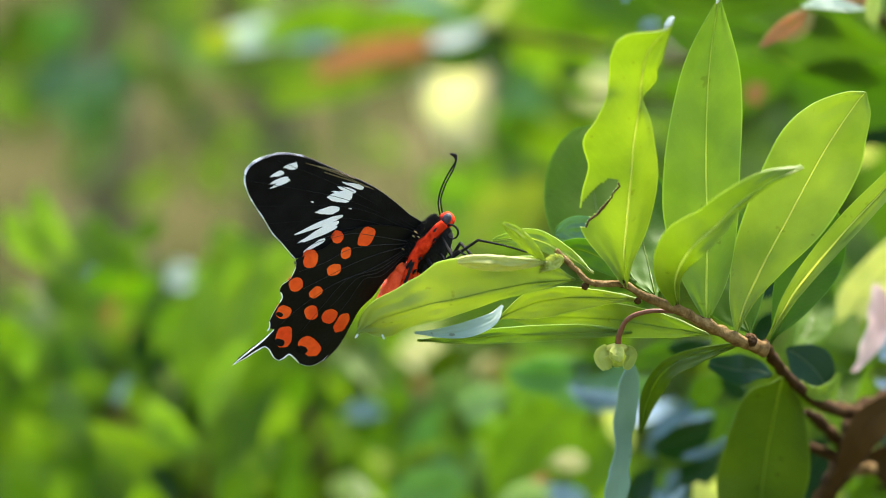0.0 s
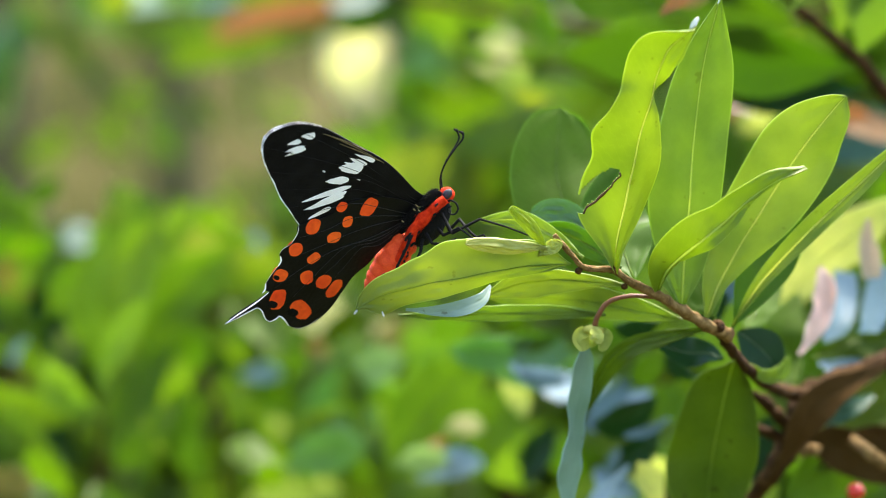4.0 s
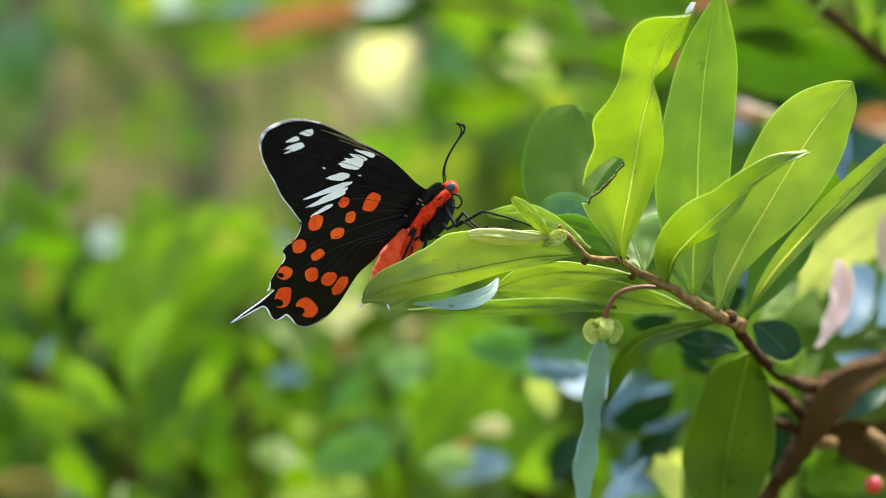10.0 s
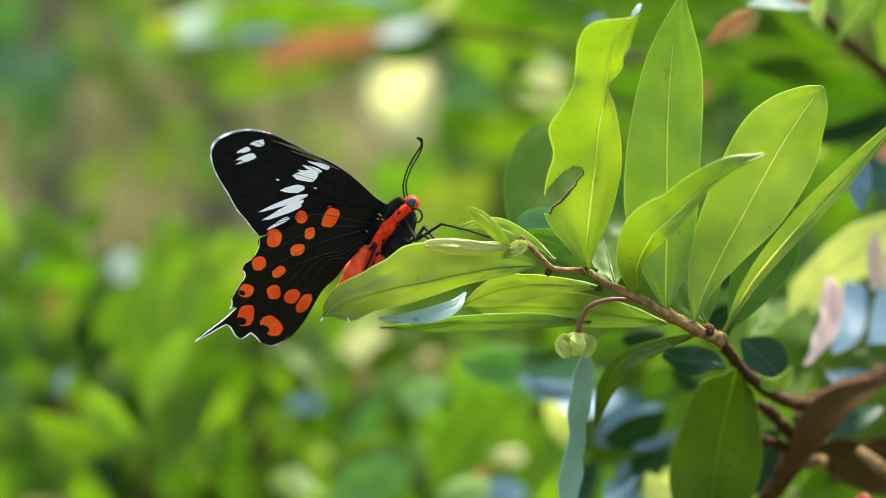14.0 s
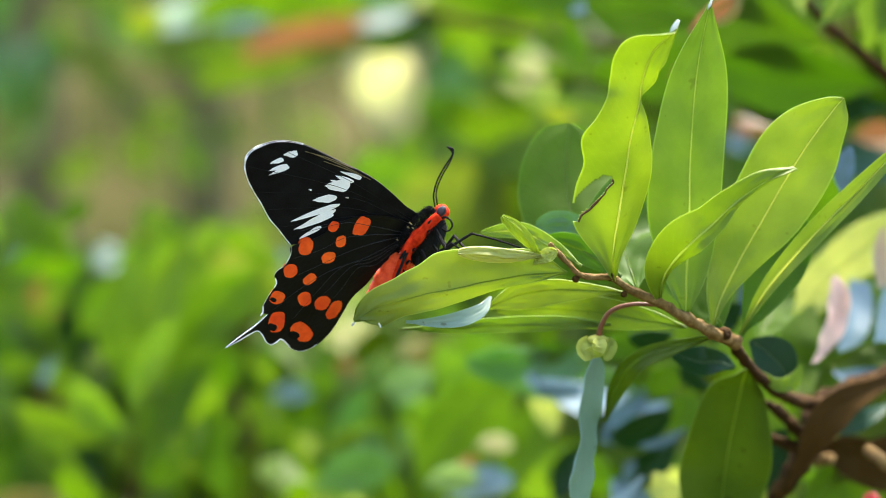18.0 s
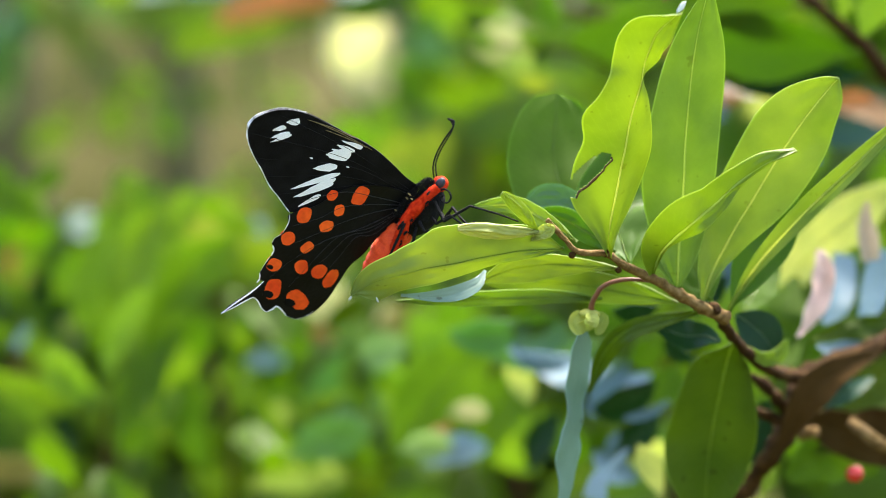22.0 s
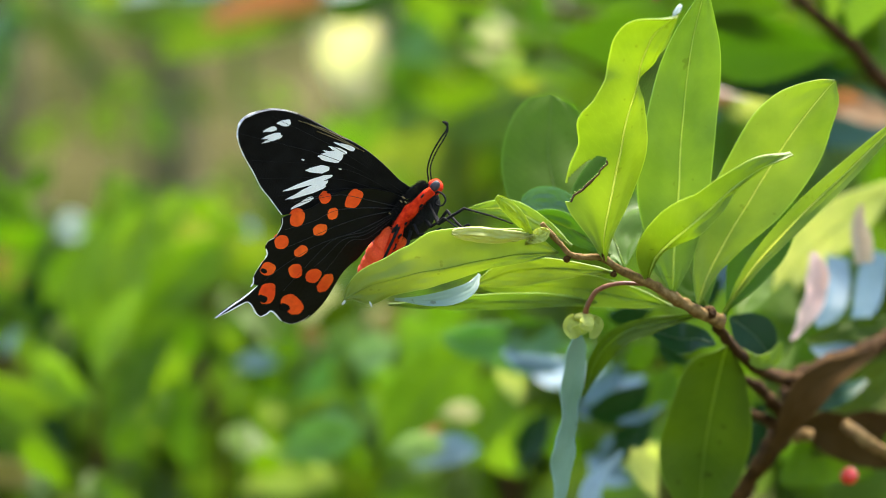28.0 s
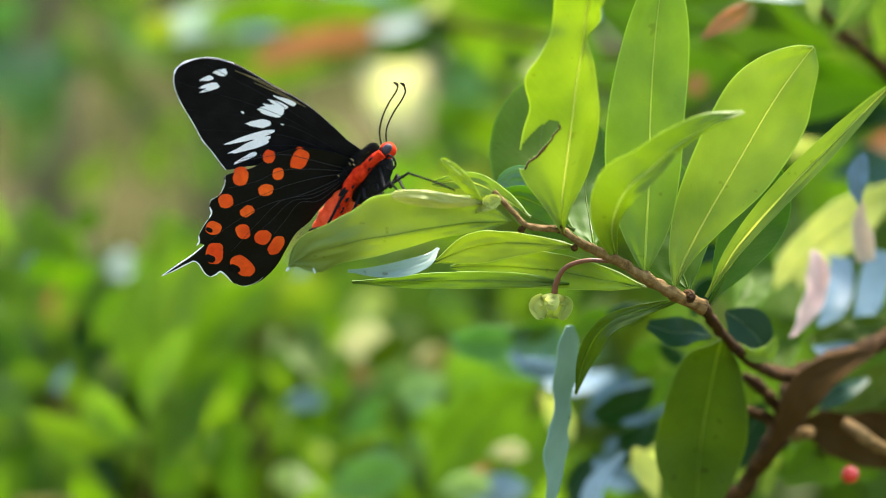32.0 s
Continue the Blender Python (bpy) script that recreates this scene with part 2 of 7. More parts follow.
# ---- shape helpers ----
def mesh_of(name, verts, faces, mat, uvs=None, smooth=True):
    me = bpy.data.meshes.new(name)
    me.from_pydata([tuple(v) for v in verts], [], faces)
    if uvs is not None:
        layer = me.uv_layers.new(name="leaf")
        for loop in me.loops:
            layer.data[loop.index].uv = uvs[loop.vertex_index]
    if smooth:
        me.polygons.foreach_set("use_smooth", [True] * len(me.polygons))
    me.materials.append(mat)
    return me


def part(name, me, parent, label=""):
    ob = new(name, me)
    ob.parent = parent
    return tagged(ob, label=label)


def thing(name, place, label, category, group="", kind=""):
    ob = new(name)
    ob.empty_display_size = 0.01
    ob.location = place
    return tagged(ob, label, category, group, kind)


def spline(points, u):
    """A smooth curve through the points, u from 0 to 1."""
    n = len(points) - 1
    k = min(int(u * n), n - 1)
    f = u * n - k
    p1, p2 = Vector(points[k]), Vector(points[k + 1])
    p0 = Vector(points[k - 1]) if k else 2 * p1 - p2
    p3 = Vector(points[k + 2]) if k + 2 <= n else 2 * p2 - p1
    return 0.5 * (2 * p1 + (p2 - p0) * f + (2 * p0 - 5 * p1 + 4 * p2 - p3) * f * f + (3 * p1 - p0 - 3 * p2 + p3) * f**3)


def tube(points, radii, mat, origin=(0, 0, 0), sides=8, steps=16, rough=0.0, name="tube", straight=False):
    """A rounded rod along a smooth curve; radii runs from start to end."""
    verts, faces = [], []
    origin = Vector(origin)
    if straight:
        points = [Vector(a).lerp(Vector(b), f) for a, b in zip(points, points[1:]) for f in (0, 0.08, 0.36, 0.64, 0.92)] + [Vector(points[-1])]
    side = None
    for i in range(steps + 1):
        u = i / steps
        c = spline(points, u)
        t = (spline(points, min(1, u + 0.01)) - spline(points, max(0, u - 0.01))).normalized()
        if side is None:
            side = t.orthogonal().normalized()
        side = (side - t * side.dot(t)).normalized()
        up = t.cross(side)
        x = u * (len(radii) - 1)
        k = min(int(x), len(radii) - 2)
        r = radii[k] + (radii[k + 1] - radii[k]) * (x - k)
        for j in range(sides):
            a = 2 * math.pi * j / sides
            lump = 1 + rough * noise.noise(Vector((c.x * 400 + math.cos(a), c.y * 400 + math.sin(a), c.z * 400)))
            verts.append(c + (side * math.cos(a) + up * math.sin(a)) * r * lump - origin)
    for i in range(steps):
        for j in range(sides):
            a, b = i * sides + j, i * sides + (j + 1) % sides
            faces.append((a, b, b + sides, a + sides))
    faces.append(tuple(range(sides))[::-1])
    faces.append(tuple(range(steps * sides, (steps + 1) * sides)))
    return mesh_of(name, verts, faces, mat)


def blob(centre, axes, mat, origin=(0, 0, 0), rings=12, sides=16, rough=0.0, name="blob", scale=500):
    """A rounded lump with three half-axes (vectors)."""
    a, b, c = (Vector(v) for v in axes)
    verts, faces = [], []
    base = Vector(centre) - Vector(origin)
    for i in range(rings + 1):
        th = math.pi * i / rings
        for j in range(sides):
            ph = 2 * math.pi * j / sides
            d = a * math.cos(th) + (b * math.cos(ph) + c * math.sin(ph)) * math.sin(th)
            verts.append(base + d * (1 + rough * noise.noise((base + d) * scale)))
    for i in range(rings):
        for j in range(sides):
            k, l = i * sides + j, i * sides + (j + 1) % sides
            faces.append((k, l, l + sides, k + sides))
    return mesh_of(name, verts, faces, mat)


def leaf_sheet(path, left, right, face, mat, origin, fold=0.15, curl=0.0, wave=0.0, waves=2.5, phase=0.0, widest=0.55, tip=1.0,
               stalk=0.06, thick=0.00035, nu=30, nv=8, hole=None, bite=None, twist=0.0, prof=None, rib=0.0, rib_mat=None, lumpy=0.0006, name="leaf"):
    """A leaf blade: a spine curve, the widths of its two halves, and the way that its face looks."""
    origin, face = Vector(origin), Vector(face).normalized()
    power = math.log(0.5) / math.log(widest)
    verts, uvs, grid, mid_n = [], [], {}, []
    for i in range(nu + 1):
        u = i / nu
        c = spline(path, u)
        t = (spline(path, min(1, u + 0.02)) - spline(path, max(0, u - 0.02))).normalized()
        f = Matrix.Rotation(radians(twist) * (u - 0.3), 3, t) @ face
        s = t.cross(f).normalized()
        n = s.cross(t).normalized()
        mid_n.append(n)
        body = max(0.0, math.sin(math.pi * min(1, max(0, (u - stalk) / (1 - stalk))) ** power)) ** (0.75 * tip)
        thin = rib * (1.5 - 1.1 * u)
        for j in range(-nv, nv + 1):
            sign = (j > 0) - (j < 0)
            half = (right if j > 0 else left) * body + 0.0005
            if prof:
                half = max(0.0004, spline([(*p, 0) for p in prof], u)[1 if j > 0 else 0])
            v = j / nv
            if rib and j:
                edge = min(thin / half, 1 / nv)
                v = sign * (edge + (1 - edge) * (abs(j) - 1) / (nv - 1))
            w = half
            if bite and v * bite[2] > 0:
                w *= 1 - bite[1] * math.exp(-((u - bite[0]) / 0.035) ** 2)
            rip = wave * abs(v) ** 1.5 * math.sin(2 * math.pi * waves * u + phase + (1.3 if v > 0 else 0))
            p = c + s * v * w + n * (fold * abs(v) * w - curl * v * v * w + rip + lumpy * noise.noise(Vector((u * 9, v * 3, phase))))
            if rib and not j:
                p += n * thin * 0.8
            grid[i, j] = len(verts)
            verts.append(p - origin)
            uvs.append((u, v))
    count = len(verts)
    verts += [v - mid_n[k // (2 * nv + 1)] * thick for k, v in enumerate(verts[:])]
    uvs += uvs

    def gone(i, j):
        if not hole:
            return False
        u, v = (i + 0.5) / nu, (j + 0.5) / nv
        hu, hv, ru, rv, lean = hole
        du, dv = u - hu, v - hv
        return (du / ru) ** 2 + ((dv - lean * du) / rv) ** 2 < 1 + 0.5 * noise.noise(Vector((u * 30, v * 5, 2.0)))

    def shell(columns):
        faces, used = [], {}
        for i in range(nu):
            for j in columns:
                if gone(i, j):
                    continue
                q = (grid[i, j], grid[i + 1, j], grid[i + 1, j + 1], grid[i, j + 1])
                faces.append(q)
                faces.append(tuple(k + count for k in q[::-1]))
                for a, b in zip(q, q[1:] + q[:1]):
                    used[a, b] = True
        for a, b in list(used):
            if (b, a) not in used:
                faces.append((b, a, a + count, b + count))
        return faces

    blade = mesh_of(name, verts, shell([j for j in range(-nv, nv) if not rib or j not in (-1, 0)]), mat, uvs)
    strip = mesh_of("midrib", verts, shell([-1, 0]), rib_mat or mat, uvs) if rib else None
    rim = [verts[grid[i, max(j for j in range(-nv, nv) if gone(i, j)) + 1]] for i in range(nu) if any(gone(i, j) for j in range(-nv, nv))]
    for me in (blade, strip):
        if me:
            bm = bmesh.new()
            bm.from_mesh(me)
            bmesh.ops.delete(bm, geom=[v for v in bm.verts if not v.link_faces], context="VERTS")
            for e in bm.edges:
                e.smooth = e.calc_face_angle(0.0) < 1.0
            bm.to_mesh(me)
            bm.free()
    return blade, strip, rim


def add_leaf(parent, path, left, right, mat, face=(0, -1, 0), label="", rib=0.00022, rib_mat=None, **shape):
    """A leaf with its midrib under a shrub."""
    rib_mat = rib_mat or RIB_OF.get(mat.name, RIB_GREEN)
    if mat in (LEAF_GREEN_SHEEN, LEAF_DARK, LEAF_GLOSS, LEAF_BLUE_SHEEN, LEAF_PINK):
        shape.setdefault("lumpy", 0.00012)
    blade, strip, rim = leaf_sheet(path, left, right, face, mat, parent.location, rib=rib, rib_mat=rib_mat, **shape)
    leaf = part("leaf", blade, parent, label)
    if strip:
        part("midrib", strip, leaf)
    if rim:
        part("chewed_rim", tube(rim, [0.0002, 0.00035, 0.0002, 0.0003], CHEWED, (0, 0, 0), 6, 40, 0.6, "chewed_rim"), leaf, "brown chewed edge")
    return leaf


def add_blade(parent, path, prof, mat, face=(0, -1, 0), label="", **shape):
    """A leaf given by the half-widths along its midrib."""
    return add_leaf(parent, path, 0.01, 0.01, mat, face, label, prof=prof, **shape)


rnd = random.Random(4)


def sprig(parent, base, tip, wide, mat, bend=0.08, face=(0, -0.9, -0.35), label=""):
    """A leaf from its base to its tip, bowed to one side."""
    a, b = Vector(base), Vector(tip)
    side = (b - a).cross(Vector((0, 1, 0))).normalized() * (b - a).length * bend
    turn = Vector((rnd.gauss(0, 0.22), 0, rnd.gauss(0, 0.15)))
    # leaves coloured with sky sheen turn their face a little upward
    if mat in (LEAF_BLUE_SHEEN, LEAF_MILK_SHEEN, LEAF_SKY):
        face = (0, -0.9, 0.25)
    wide *= 0.86
    path = [a, a.lerp(b, 0.33) + side, a.lerp(b, 0.68) + side, b]
    return add_leaf(parent, path, wide / 2, wide / 2, mat, Vector(face) + turn, label, fold=rnd.uniform(0.02, 0.25), wave=wide * rnd.uniform(0.0, 0.05), nu=16, nv=4, tip=1.15, stalk=0.03, rib=wide * 0.014)


# ---- the shrub in front: woody stem, twig and leaves, all swaying together ----
BASE = (0.0762, 0.5994, 0.9761)
shrub = thing("shrub", BASE, "leafy green shoot with a pale green flower swaying in the breeze", "shrub")
FORK = (0.1084, 0.6730, 0.9432)
branch = thing("branch", FORK, "brown woody branch with olive, glossy and withered leaves", "branch")

TWIG_LINE = [(0.0250, 0.5705, 1.0019), (0.0295, 0.5720, 0.9969), (0.0336, 0.5740, 0.9932), (0.0411, 0.5770, 0.9928), (0.0470, 0.5800, 0.9890), (0.0549, 0.5850, 0.9856), (0.0621, 0.5890, 0.9813), (0.0695, 0.5940, 0.9773), (0.0769, 0.5990, 0.9740)]
part("twig", tube(TWIG_LINE, [0.0006, 0.0007, 0.0008, 0.0009, 0.0011, 0.0013, 0.0015, 0.0017, 0.0020], TWIG, BASE, 12, 80, 0.5, "twig"), shrub, "brown knobbly twig")
for p, q, r in (
    ((0.0730, 0.5960, 0.9769), (0.0737, 0.5940, 0.9762), 0.0024), ((0.0541, 0.5840, 0.9882), (0.0548, 0.5840, 0.9867), 0.0012), ((0.0408, 0.5770, 0.9928), (0.0414, 0.5765, 0.9933), 0.0012),
    ((0.0318, 0.5735, 0.9925), (0.0329, 0.5735, 0.9932), 0.0011), ((0.0605, 0.5880, 0.9827), (0.0615, 0.5880, 0.9821), 0.0012), ((0.0447, 0.5790, 0.9883), (0.0436, 0.5790, 0.9892), 0.0010),
):
    d = (Vector(q) - Vector(p)).normalized()
    o = d.orthogonal().normalized()
    part("knot", blob(p, (d * r * 1.0, o * r * 0.8, d.cross(o) * r * 0.8), BARK, BASE, 8, 10, 0.3, "knot", 900), shrub)

# the large leaf that carries the butterfly, and those under it
add_blade(shrub, [(0.0295, 0.5720, 0.9943), (0.0221, 0.5705, 0.9939), (0.0140, 0.5690, 0.9930), (0.0052, 0.5680, 0.9914), (-0.0028, 0.5670, 0.9898), (-0.0086, 0.5665, 0.9887), (-0.0136, 0.5660, 0.9874), (-0.0197, 0.5660, 0.9856), (-0.0235, 0.5665, 0.9837), (-0.0259, 0.5670, 0.9821)], [(0.00015, 0.00015), (0.00205, 0.00585), (0.00321, 0.00729), (0.00437, 0.00961), (0.00494, 0.01018), (0.00523, 0.00726), (0.00537, 0.00581), (0.00610, 0.00493), (0.00349, 0.00291), (0.00015, 0.00029)], LEAF_LIGHT, (0.05, -0.9, -0.4),
         "broad yellow-green leaf with a chewed tip", fold=-0.2, wave=0.0006, bite=(0.935, 0.5, -1), nu=70, nv=14, rib=0.00014, rib_mat=RIB_GREEN)
add_blade(shrub, [(0.0455, 0.5800, 0.9885), (0.0382, 0.5820, 0.9891), (0.0264, 0.5840, 0.9894), (0.0174, 0.5860, 0.9881), (0.0078, 0.5880, 0.9843)], [(0.00020, 0.00020), (0.00161, 0.00161), (0.00404, 0.00324), (0.00447, 0.00365), (0.00020, 0.00020)], LEAF_LIGHT, (0, -0.9, -0.35), fold=0.05, rib=0.00012, rib_mat=RIB_GREEN)
add_blade(shrub, [(0.0623, 0.5910, 0.9789), (0.0512, 0.5940, 0.9807), (0.0377, 0.5970, 0.9830), (0.0225, 0.6000, 0.9840), (0.0102, 0.6020, 0.9835)], [(0.00020, 0.00020), (0.00288, 0.00370), (0.00495, 0.00495), (0.00540, 0.00540), (0.00020, 0.00020)], LEAF_LIGHT, (0, -0.9, -0.35), fold=0.05, rib=0.00012, rib_mat=RIB_GREEN)
add_blade(shrub, [(0.0422, 0.5960, 0.9795), (0.0299, 0.5940, 0.9800), (0.0115, 0.5920, 0.9797), (-0.0036, 0.5920, 0.9789), (-0.0143, 0.5920, 0.9789)], [(0.00015, 0.00015), (0.00183, 0.00213), (0.00213, 0.00243), (0.00121, 0.00152), (0.00015, 0.00015)], LEAF_LIGHT, (0, -0.9, -0.3), fold=0.05, rib=0.00012, rib_mat=RIB_GREEN)
# its sky reflection is put into the blade's blue-green colour
add_blade(shrub, [(0.0096, 0.5830, 0.9879), (0.0071, 0.5790, 0.9844), (0.0018, 0.5760, 0.9821), (-0.0053, 0.5760, 0.9812), (-0.0129, 0.5780, 0.9815)], [(0.00030, 0.00030), (0.00163, 0.00178), (0.00192, 0.00222), (0.00118, 0.00148), (0.00015, 0.00015)], LEAF_GREEN_SHEEN, (0.0, -0.95, 0.15), "glossy leaf edge reflecting the sky", fold=0.15, rib=0)
add_leaf(shrub, [(0.0442, 0.5830, 0.9930), (0.0387, 0.5890, 0.9971), (0.0306, 0.5940, 1.0014), (0.0223, 0.5970, 1.0024)], 0.003, 0.003, LEAF_GREEN, (0.1, -0.9, -0.2), fold=0.1)
add_leaf(shrub, [(0.0335, 0.5780, 0.9957), (0.0263, 0.5820, 1.0007), (0.0174, 0.5860, 1.0050), (0.0069, 0.5880, 1.0047)], 0.0018, 0.0022, LEAF_LIGHT, (0, -0.9, -0.2), fold=0.1)

# upright leaves
add_blade(shrub, [(0.0418, 0.5775, 0.9924), (0.0417, 0.5750, 0.9979), (0.0425, 0.5720, 1.0053), (0.0436, 0.5690, 1.0133), (0.0447, 0.5660, 1.0205), (0.0456, 0.5630, 1.0276), (0.0467, 0.5600, 1.0329), (0.0477, 0.5570, 1.0376), (0.0482, 0.5550, 1.0417), (0.0492, 0.5510, 1.0461), (0.0511, 0.5480, 1.0500), (0.0560, 0.5437, 1.0548)], [(0.00015, 0.00015), (0.00383, 0.00236), (0.01115, 0.00557), (0.01167, 0.00671), (0.01074, 0.00653), (0.01270, 0.00534), (0.01034, 0.00345), (0.00828, 0.00086), (0.00783, 0.00370), (0.00819, 0.00311), (0.00731, 0.00337), (0.00028, 0.00056)], LEAF_YOUNG, (0.1, -0.9, -0.4),
         "bright yellow-green wavy leaf with a chewed hole", fold=-0.12, wave=0.0025, waves=2.2, phase=0.7, nu=110, nv=24, hole=(0.270, -0.655, 0.077, 0.205, 4.2))
add_blade(shrub, [(0.0619, 0.5900, 0.9820), (0.0622, 0.5890, 0.9941), (0.0628, 0.5870, 1.0084), (0.0629, 0.5840, 1.0226), (0.0636, 0.5810, 1.0374), (0.0649, 0.5780, 1.0505), (0.0674, 0.5730, 1.0644)], [(0.00030, 0.00030), (0.00680, 0.00574), (0.01114, 0.00783), (0.01078, 0.00869), (0.00864, 0.00894), (0.00563, 0.00682), (0.00015, 0.00029)], LEAF_LIGHT, (0.0, -0.9, -0.35),
         "tall upright light green leaf", fold=0.12, wave=0.0008, nu=50, nv=10)
add_blade(shrub, [(0.0693, 0.5940, 0.9788), (0.0722, 0.5940, 0.9872), (0.0771, 0.5940, 0.9971), (0.0845, 0.5920, 1.0103), (0.0924, 0.5880, 1.0243), (0.0972, 0.5850, 1.0316), (0.1013, 0.5830, 1.0372), (0.1034, 0.5822, 1.0396)], [(0.00030, 0.00030), (0.00487, 0.00213), (0.00883, 0.00548), (0.01154, 0.00971), (0.01236, 0.01055), (0.00960, 0.00750), (0.00480, 0.00420), (0.00040, 0.00060)], LEAF_LIGHT, (-0.05, -0.9, -0.35),
         "broad oval light green leaf", fold=0.1, wave=0.0008, nu=50, nv=10)
add_blade(shrub, [(0.0547, 0.586, 0.9863), (0.0548, 0.5684, 0.9936), (0.0587, 0.55, 1.0006), (0.0648, 0.5481, 1.0061), (0.0701, 0.5481, 1.0111), (0.0777, 0.55, 1.0163), (0.0867, 0.5529, 1.0202)], [(0.00030, 0.00030), (0.00568, 0.00149), (0.00742, 0.00297), (0.00592, 0.00266), (0.00503, 0.00178), (0.00327, 0.00134), (0.00015, 0.00030)], LEAF_YOUNG, (-0.1, -0.9, -0.4),
         "wavy yellow-green leaf with a curled tip", fold=0.04, wave=0.0014, waves=1.5, phase=2.0, nu=50, nv=10)
add_leaf(shrub, [(0.0774, 0.5990, 0.9768), (0.0850, 0.5960, 0.9895), (0.0965, 0.5920, 1.0032), (0.1080, 0.5880, 1.0152), (0.1222, 0.5840, 1.0301)], 0.0029, 0.0022, LEAF_LIGHT, (-0.4, -0.8, -0.3),
         "slender folded green leaf", fold=0.5, widest=0.55, tip=0.9)
add_leaf(shrub, [(0.0782, 0.6030, 0.9754), (0.0848, 0.6060, 0.9877), (0.0917, 0.6100, 1.0002), (0.0948, 0.6120, 1.0127)], 0.0075, 0.007, LEAF_GREEN, (-0.2, -0.9, -0.3), fold=0.15)
add_leaf(shrub, [(0.0735, 0.6000, 0.9771), (0.0693, 0.6060, 0.9877), (0.0661, 0.6120, 1.0002), (0.0643, 0.6180, 1.0160)], 0.011, 0.011, LEAF_GREEN, (0.1, -0.9, -0.3), fold=0.1)
add_leaf(shrub, [(0.0492, 0.5880, 0.9881), (0.0469, 0.5980, 0.9971), (0.0452, 0.6060, 1.0064), (0.0480, 0.6120, 1.0221)], 0.010, 0.010, LEAF_GREEN, (0.1, -0.9, -0.3), fold=0.1)
add_leaf(shrub, [(0.0471, 0.6000, 0.9909), (0.0370, 0.6120, 1.0002), (0.0314, 0.6240, 1.0162), (0.0326, 0.6320, 1.0366)], 0.0135, 0.0135, LEAF_DEEP, (0.1, -0.9, -0.35), "wide deep green leaf", fold=0.12, widest=0.62, tip=0.6)
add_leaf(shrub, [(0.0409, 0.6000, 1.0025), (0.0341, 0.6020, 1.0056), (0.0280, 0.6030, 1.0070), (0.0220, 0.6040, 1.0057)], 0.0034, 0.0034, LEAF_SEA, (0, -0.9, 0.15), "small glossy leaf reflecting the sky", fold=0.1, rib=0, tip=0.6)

# drooping leaf under the twig
add_blade(shrub, [(0.0698, 0.6000, 0.9758), (0.0594, 0.6080, 0.9729), (0.0506, 0.6150, 0.9689), (0.0450, 0.6220, 0.9611), (0.0420, 0.6260, 0.9504)], [(0.00047, 0.00047), (0.00315, 0.00189), (0.00378, 0.00236), (0.00283, 0.00220), (0.00031, 0.00031)], LEAF_OLIVE, (0.2, -0.8, 0.4), "drooping olive-green leaf", fold=0.2)

# shoot, pod-like folded leaf and flower
add_leaf(shrub, [(0.0227, 0.5680, 0.9987), (0.0153, 0.5620, 0.9984), (0.0080, 0.5590, 0.9989), (0.0013, 0.5580, 0.9996)], 0.0014, 0.0015, POD, (0, -1, -0.2), "pale folded young leaf", fold=-0.5, thick=0.0012, tip=0.7, rib=0)
add_leaf(shrub, [(0.0224, 0.5680, 0.9990), (0.0197, 0.5640, 1.0023), (0.0163, 0.5620, 1.0059), (0.0127, 0.5610, 1.0089)], 0.0013, 0.0013, LEAF_YOUNG, (0.3, -1, -0.1), "pale green growing shoot", fold=-0.4, thick=0.0008, tip=0.8, rib=0)
add_leaf(shrub, [(0.0206, 0.5700, 0.9965), (0.0228, 0.5690, 0.9980), (0.0249, 0.5690, 0.9991), (0.0268, 0.5690, 1.0001)], 0.0014, 0.0014, PETAL, (0, -1, 0.2), fold=0.2, rib=0)
part("flower_stalk", tube([(0.0546, 0.5850, 0.9851), (0.0475, 0.5860, 0.9854), (0.0419, 0.5880, 0.9836), (0.0393, 0.5900, 0.9797), (0.0386, 0.5920, 0.9759)], [0.0005, 0.0006, 0.0007, 0.0009], STALK, BASE, 8, 24, 0.1, "flower_stalk"), shrub, "dark red flower stalk")
flower = part("flower", blob((0.0383, 0.5920, 0.9757), ((0, 0, 0.0014), (0.0030, 0, 0), (0, 0.0026, 0)), PETAL, BASE, 8, 12, 0.1, "flower"), shrub, "small pale green flower")
for a, b, c, w in (
    ((0.0364, 0.5920, 0.9759), (0.0345, 0.5900, 0.9737), (0.0365, 0.5900, 0.9705), 0.0027), ((0.0387, 0.5890, 0.9760), (0.0385, 0.5870, 0.9743), (0.0379, 0.5870, 0.9728), 0.0024),
    ((0.0404, 0.5920, 0.9759), (0.0422, 0.5920, 0.9740), (0.0404, 0.5920, 0.9701), 0.0016), ((0.0384, 0.5950, 0.9757), (0.0386, 0.5980, 0.9726), (0.0393, 0.5980, 0.9707), 0.0030),
):
    part("petal", leaf_sheet([a, b, c], w * 0.6, w * 0.6, (0, -1, 0), PETAL, BASE, fold=0.0, curl=-0.4, tip=0.4, stalk=0.0, thick=0.0006, nu=10, nv=4, name="petal")[0], flower)

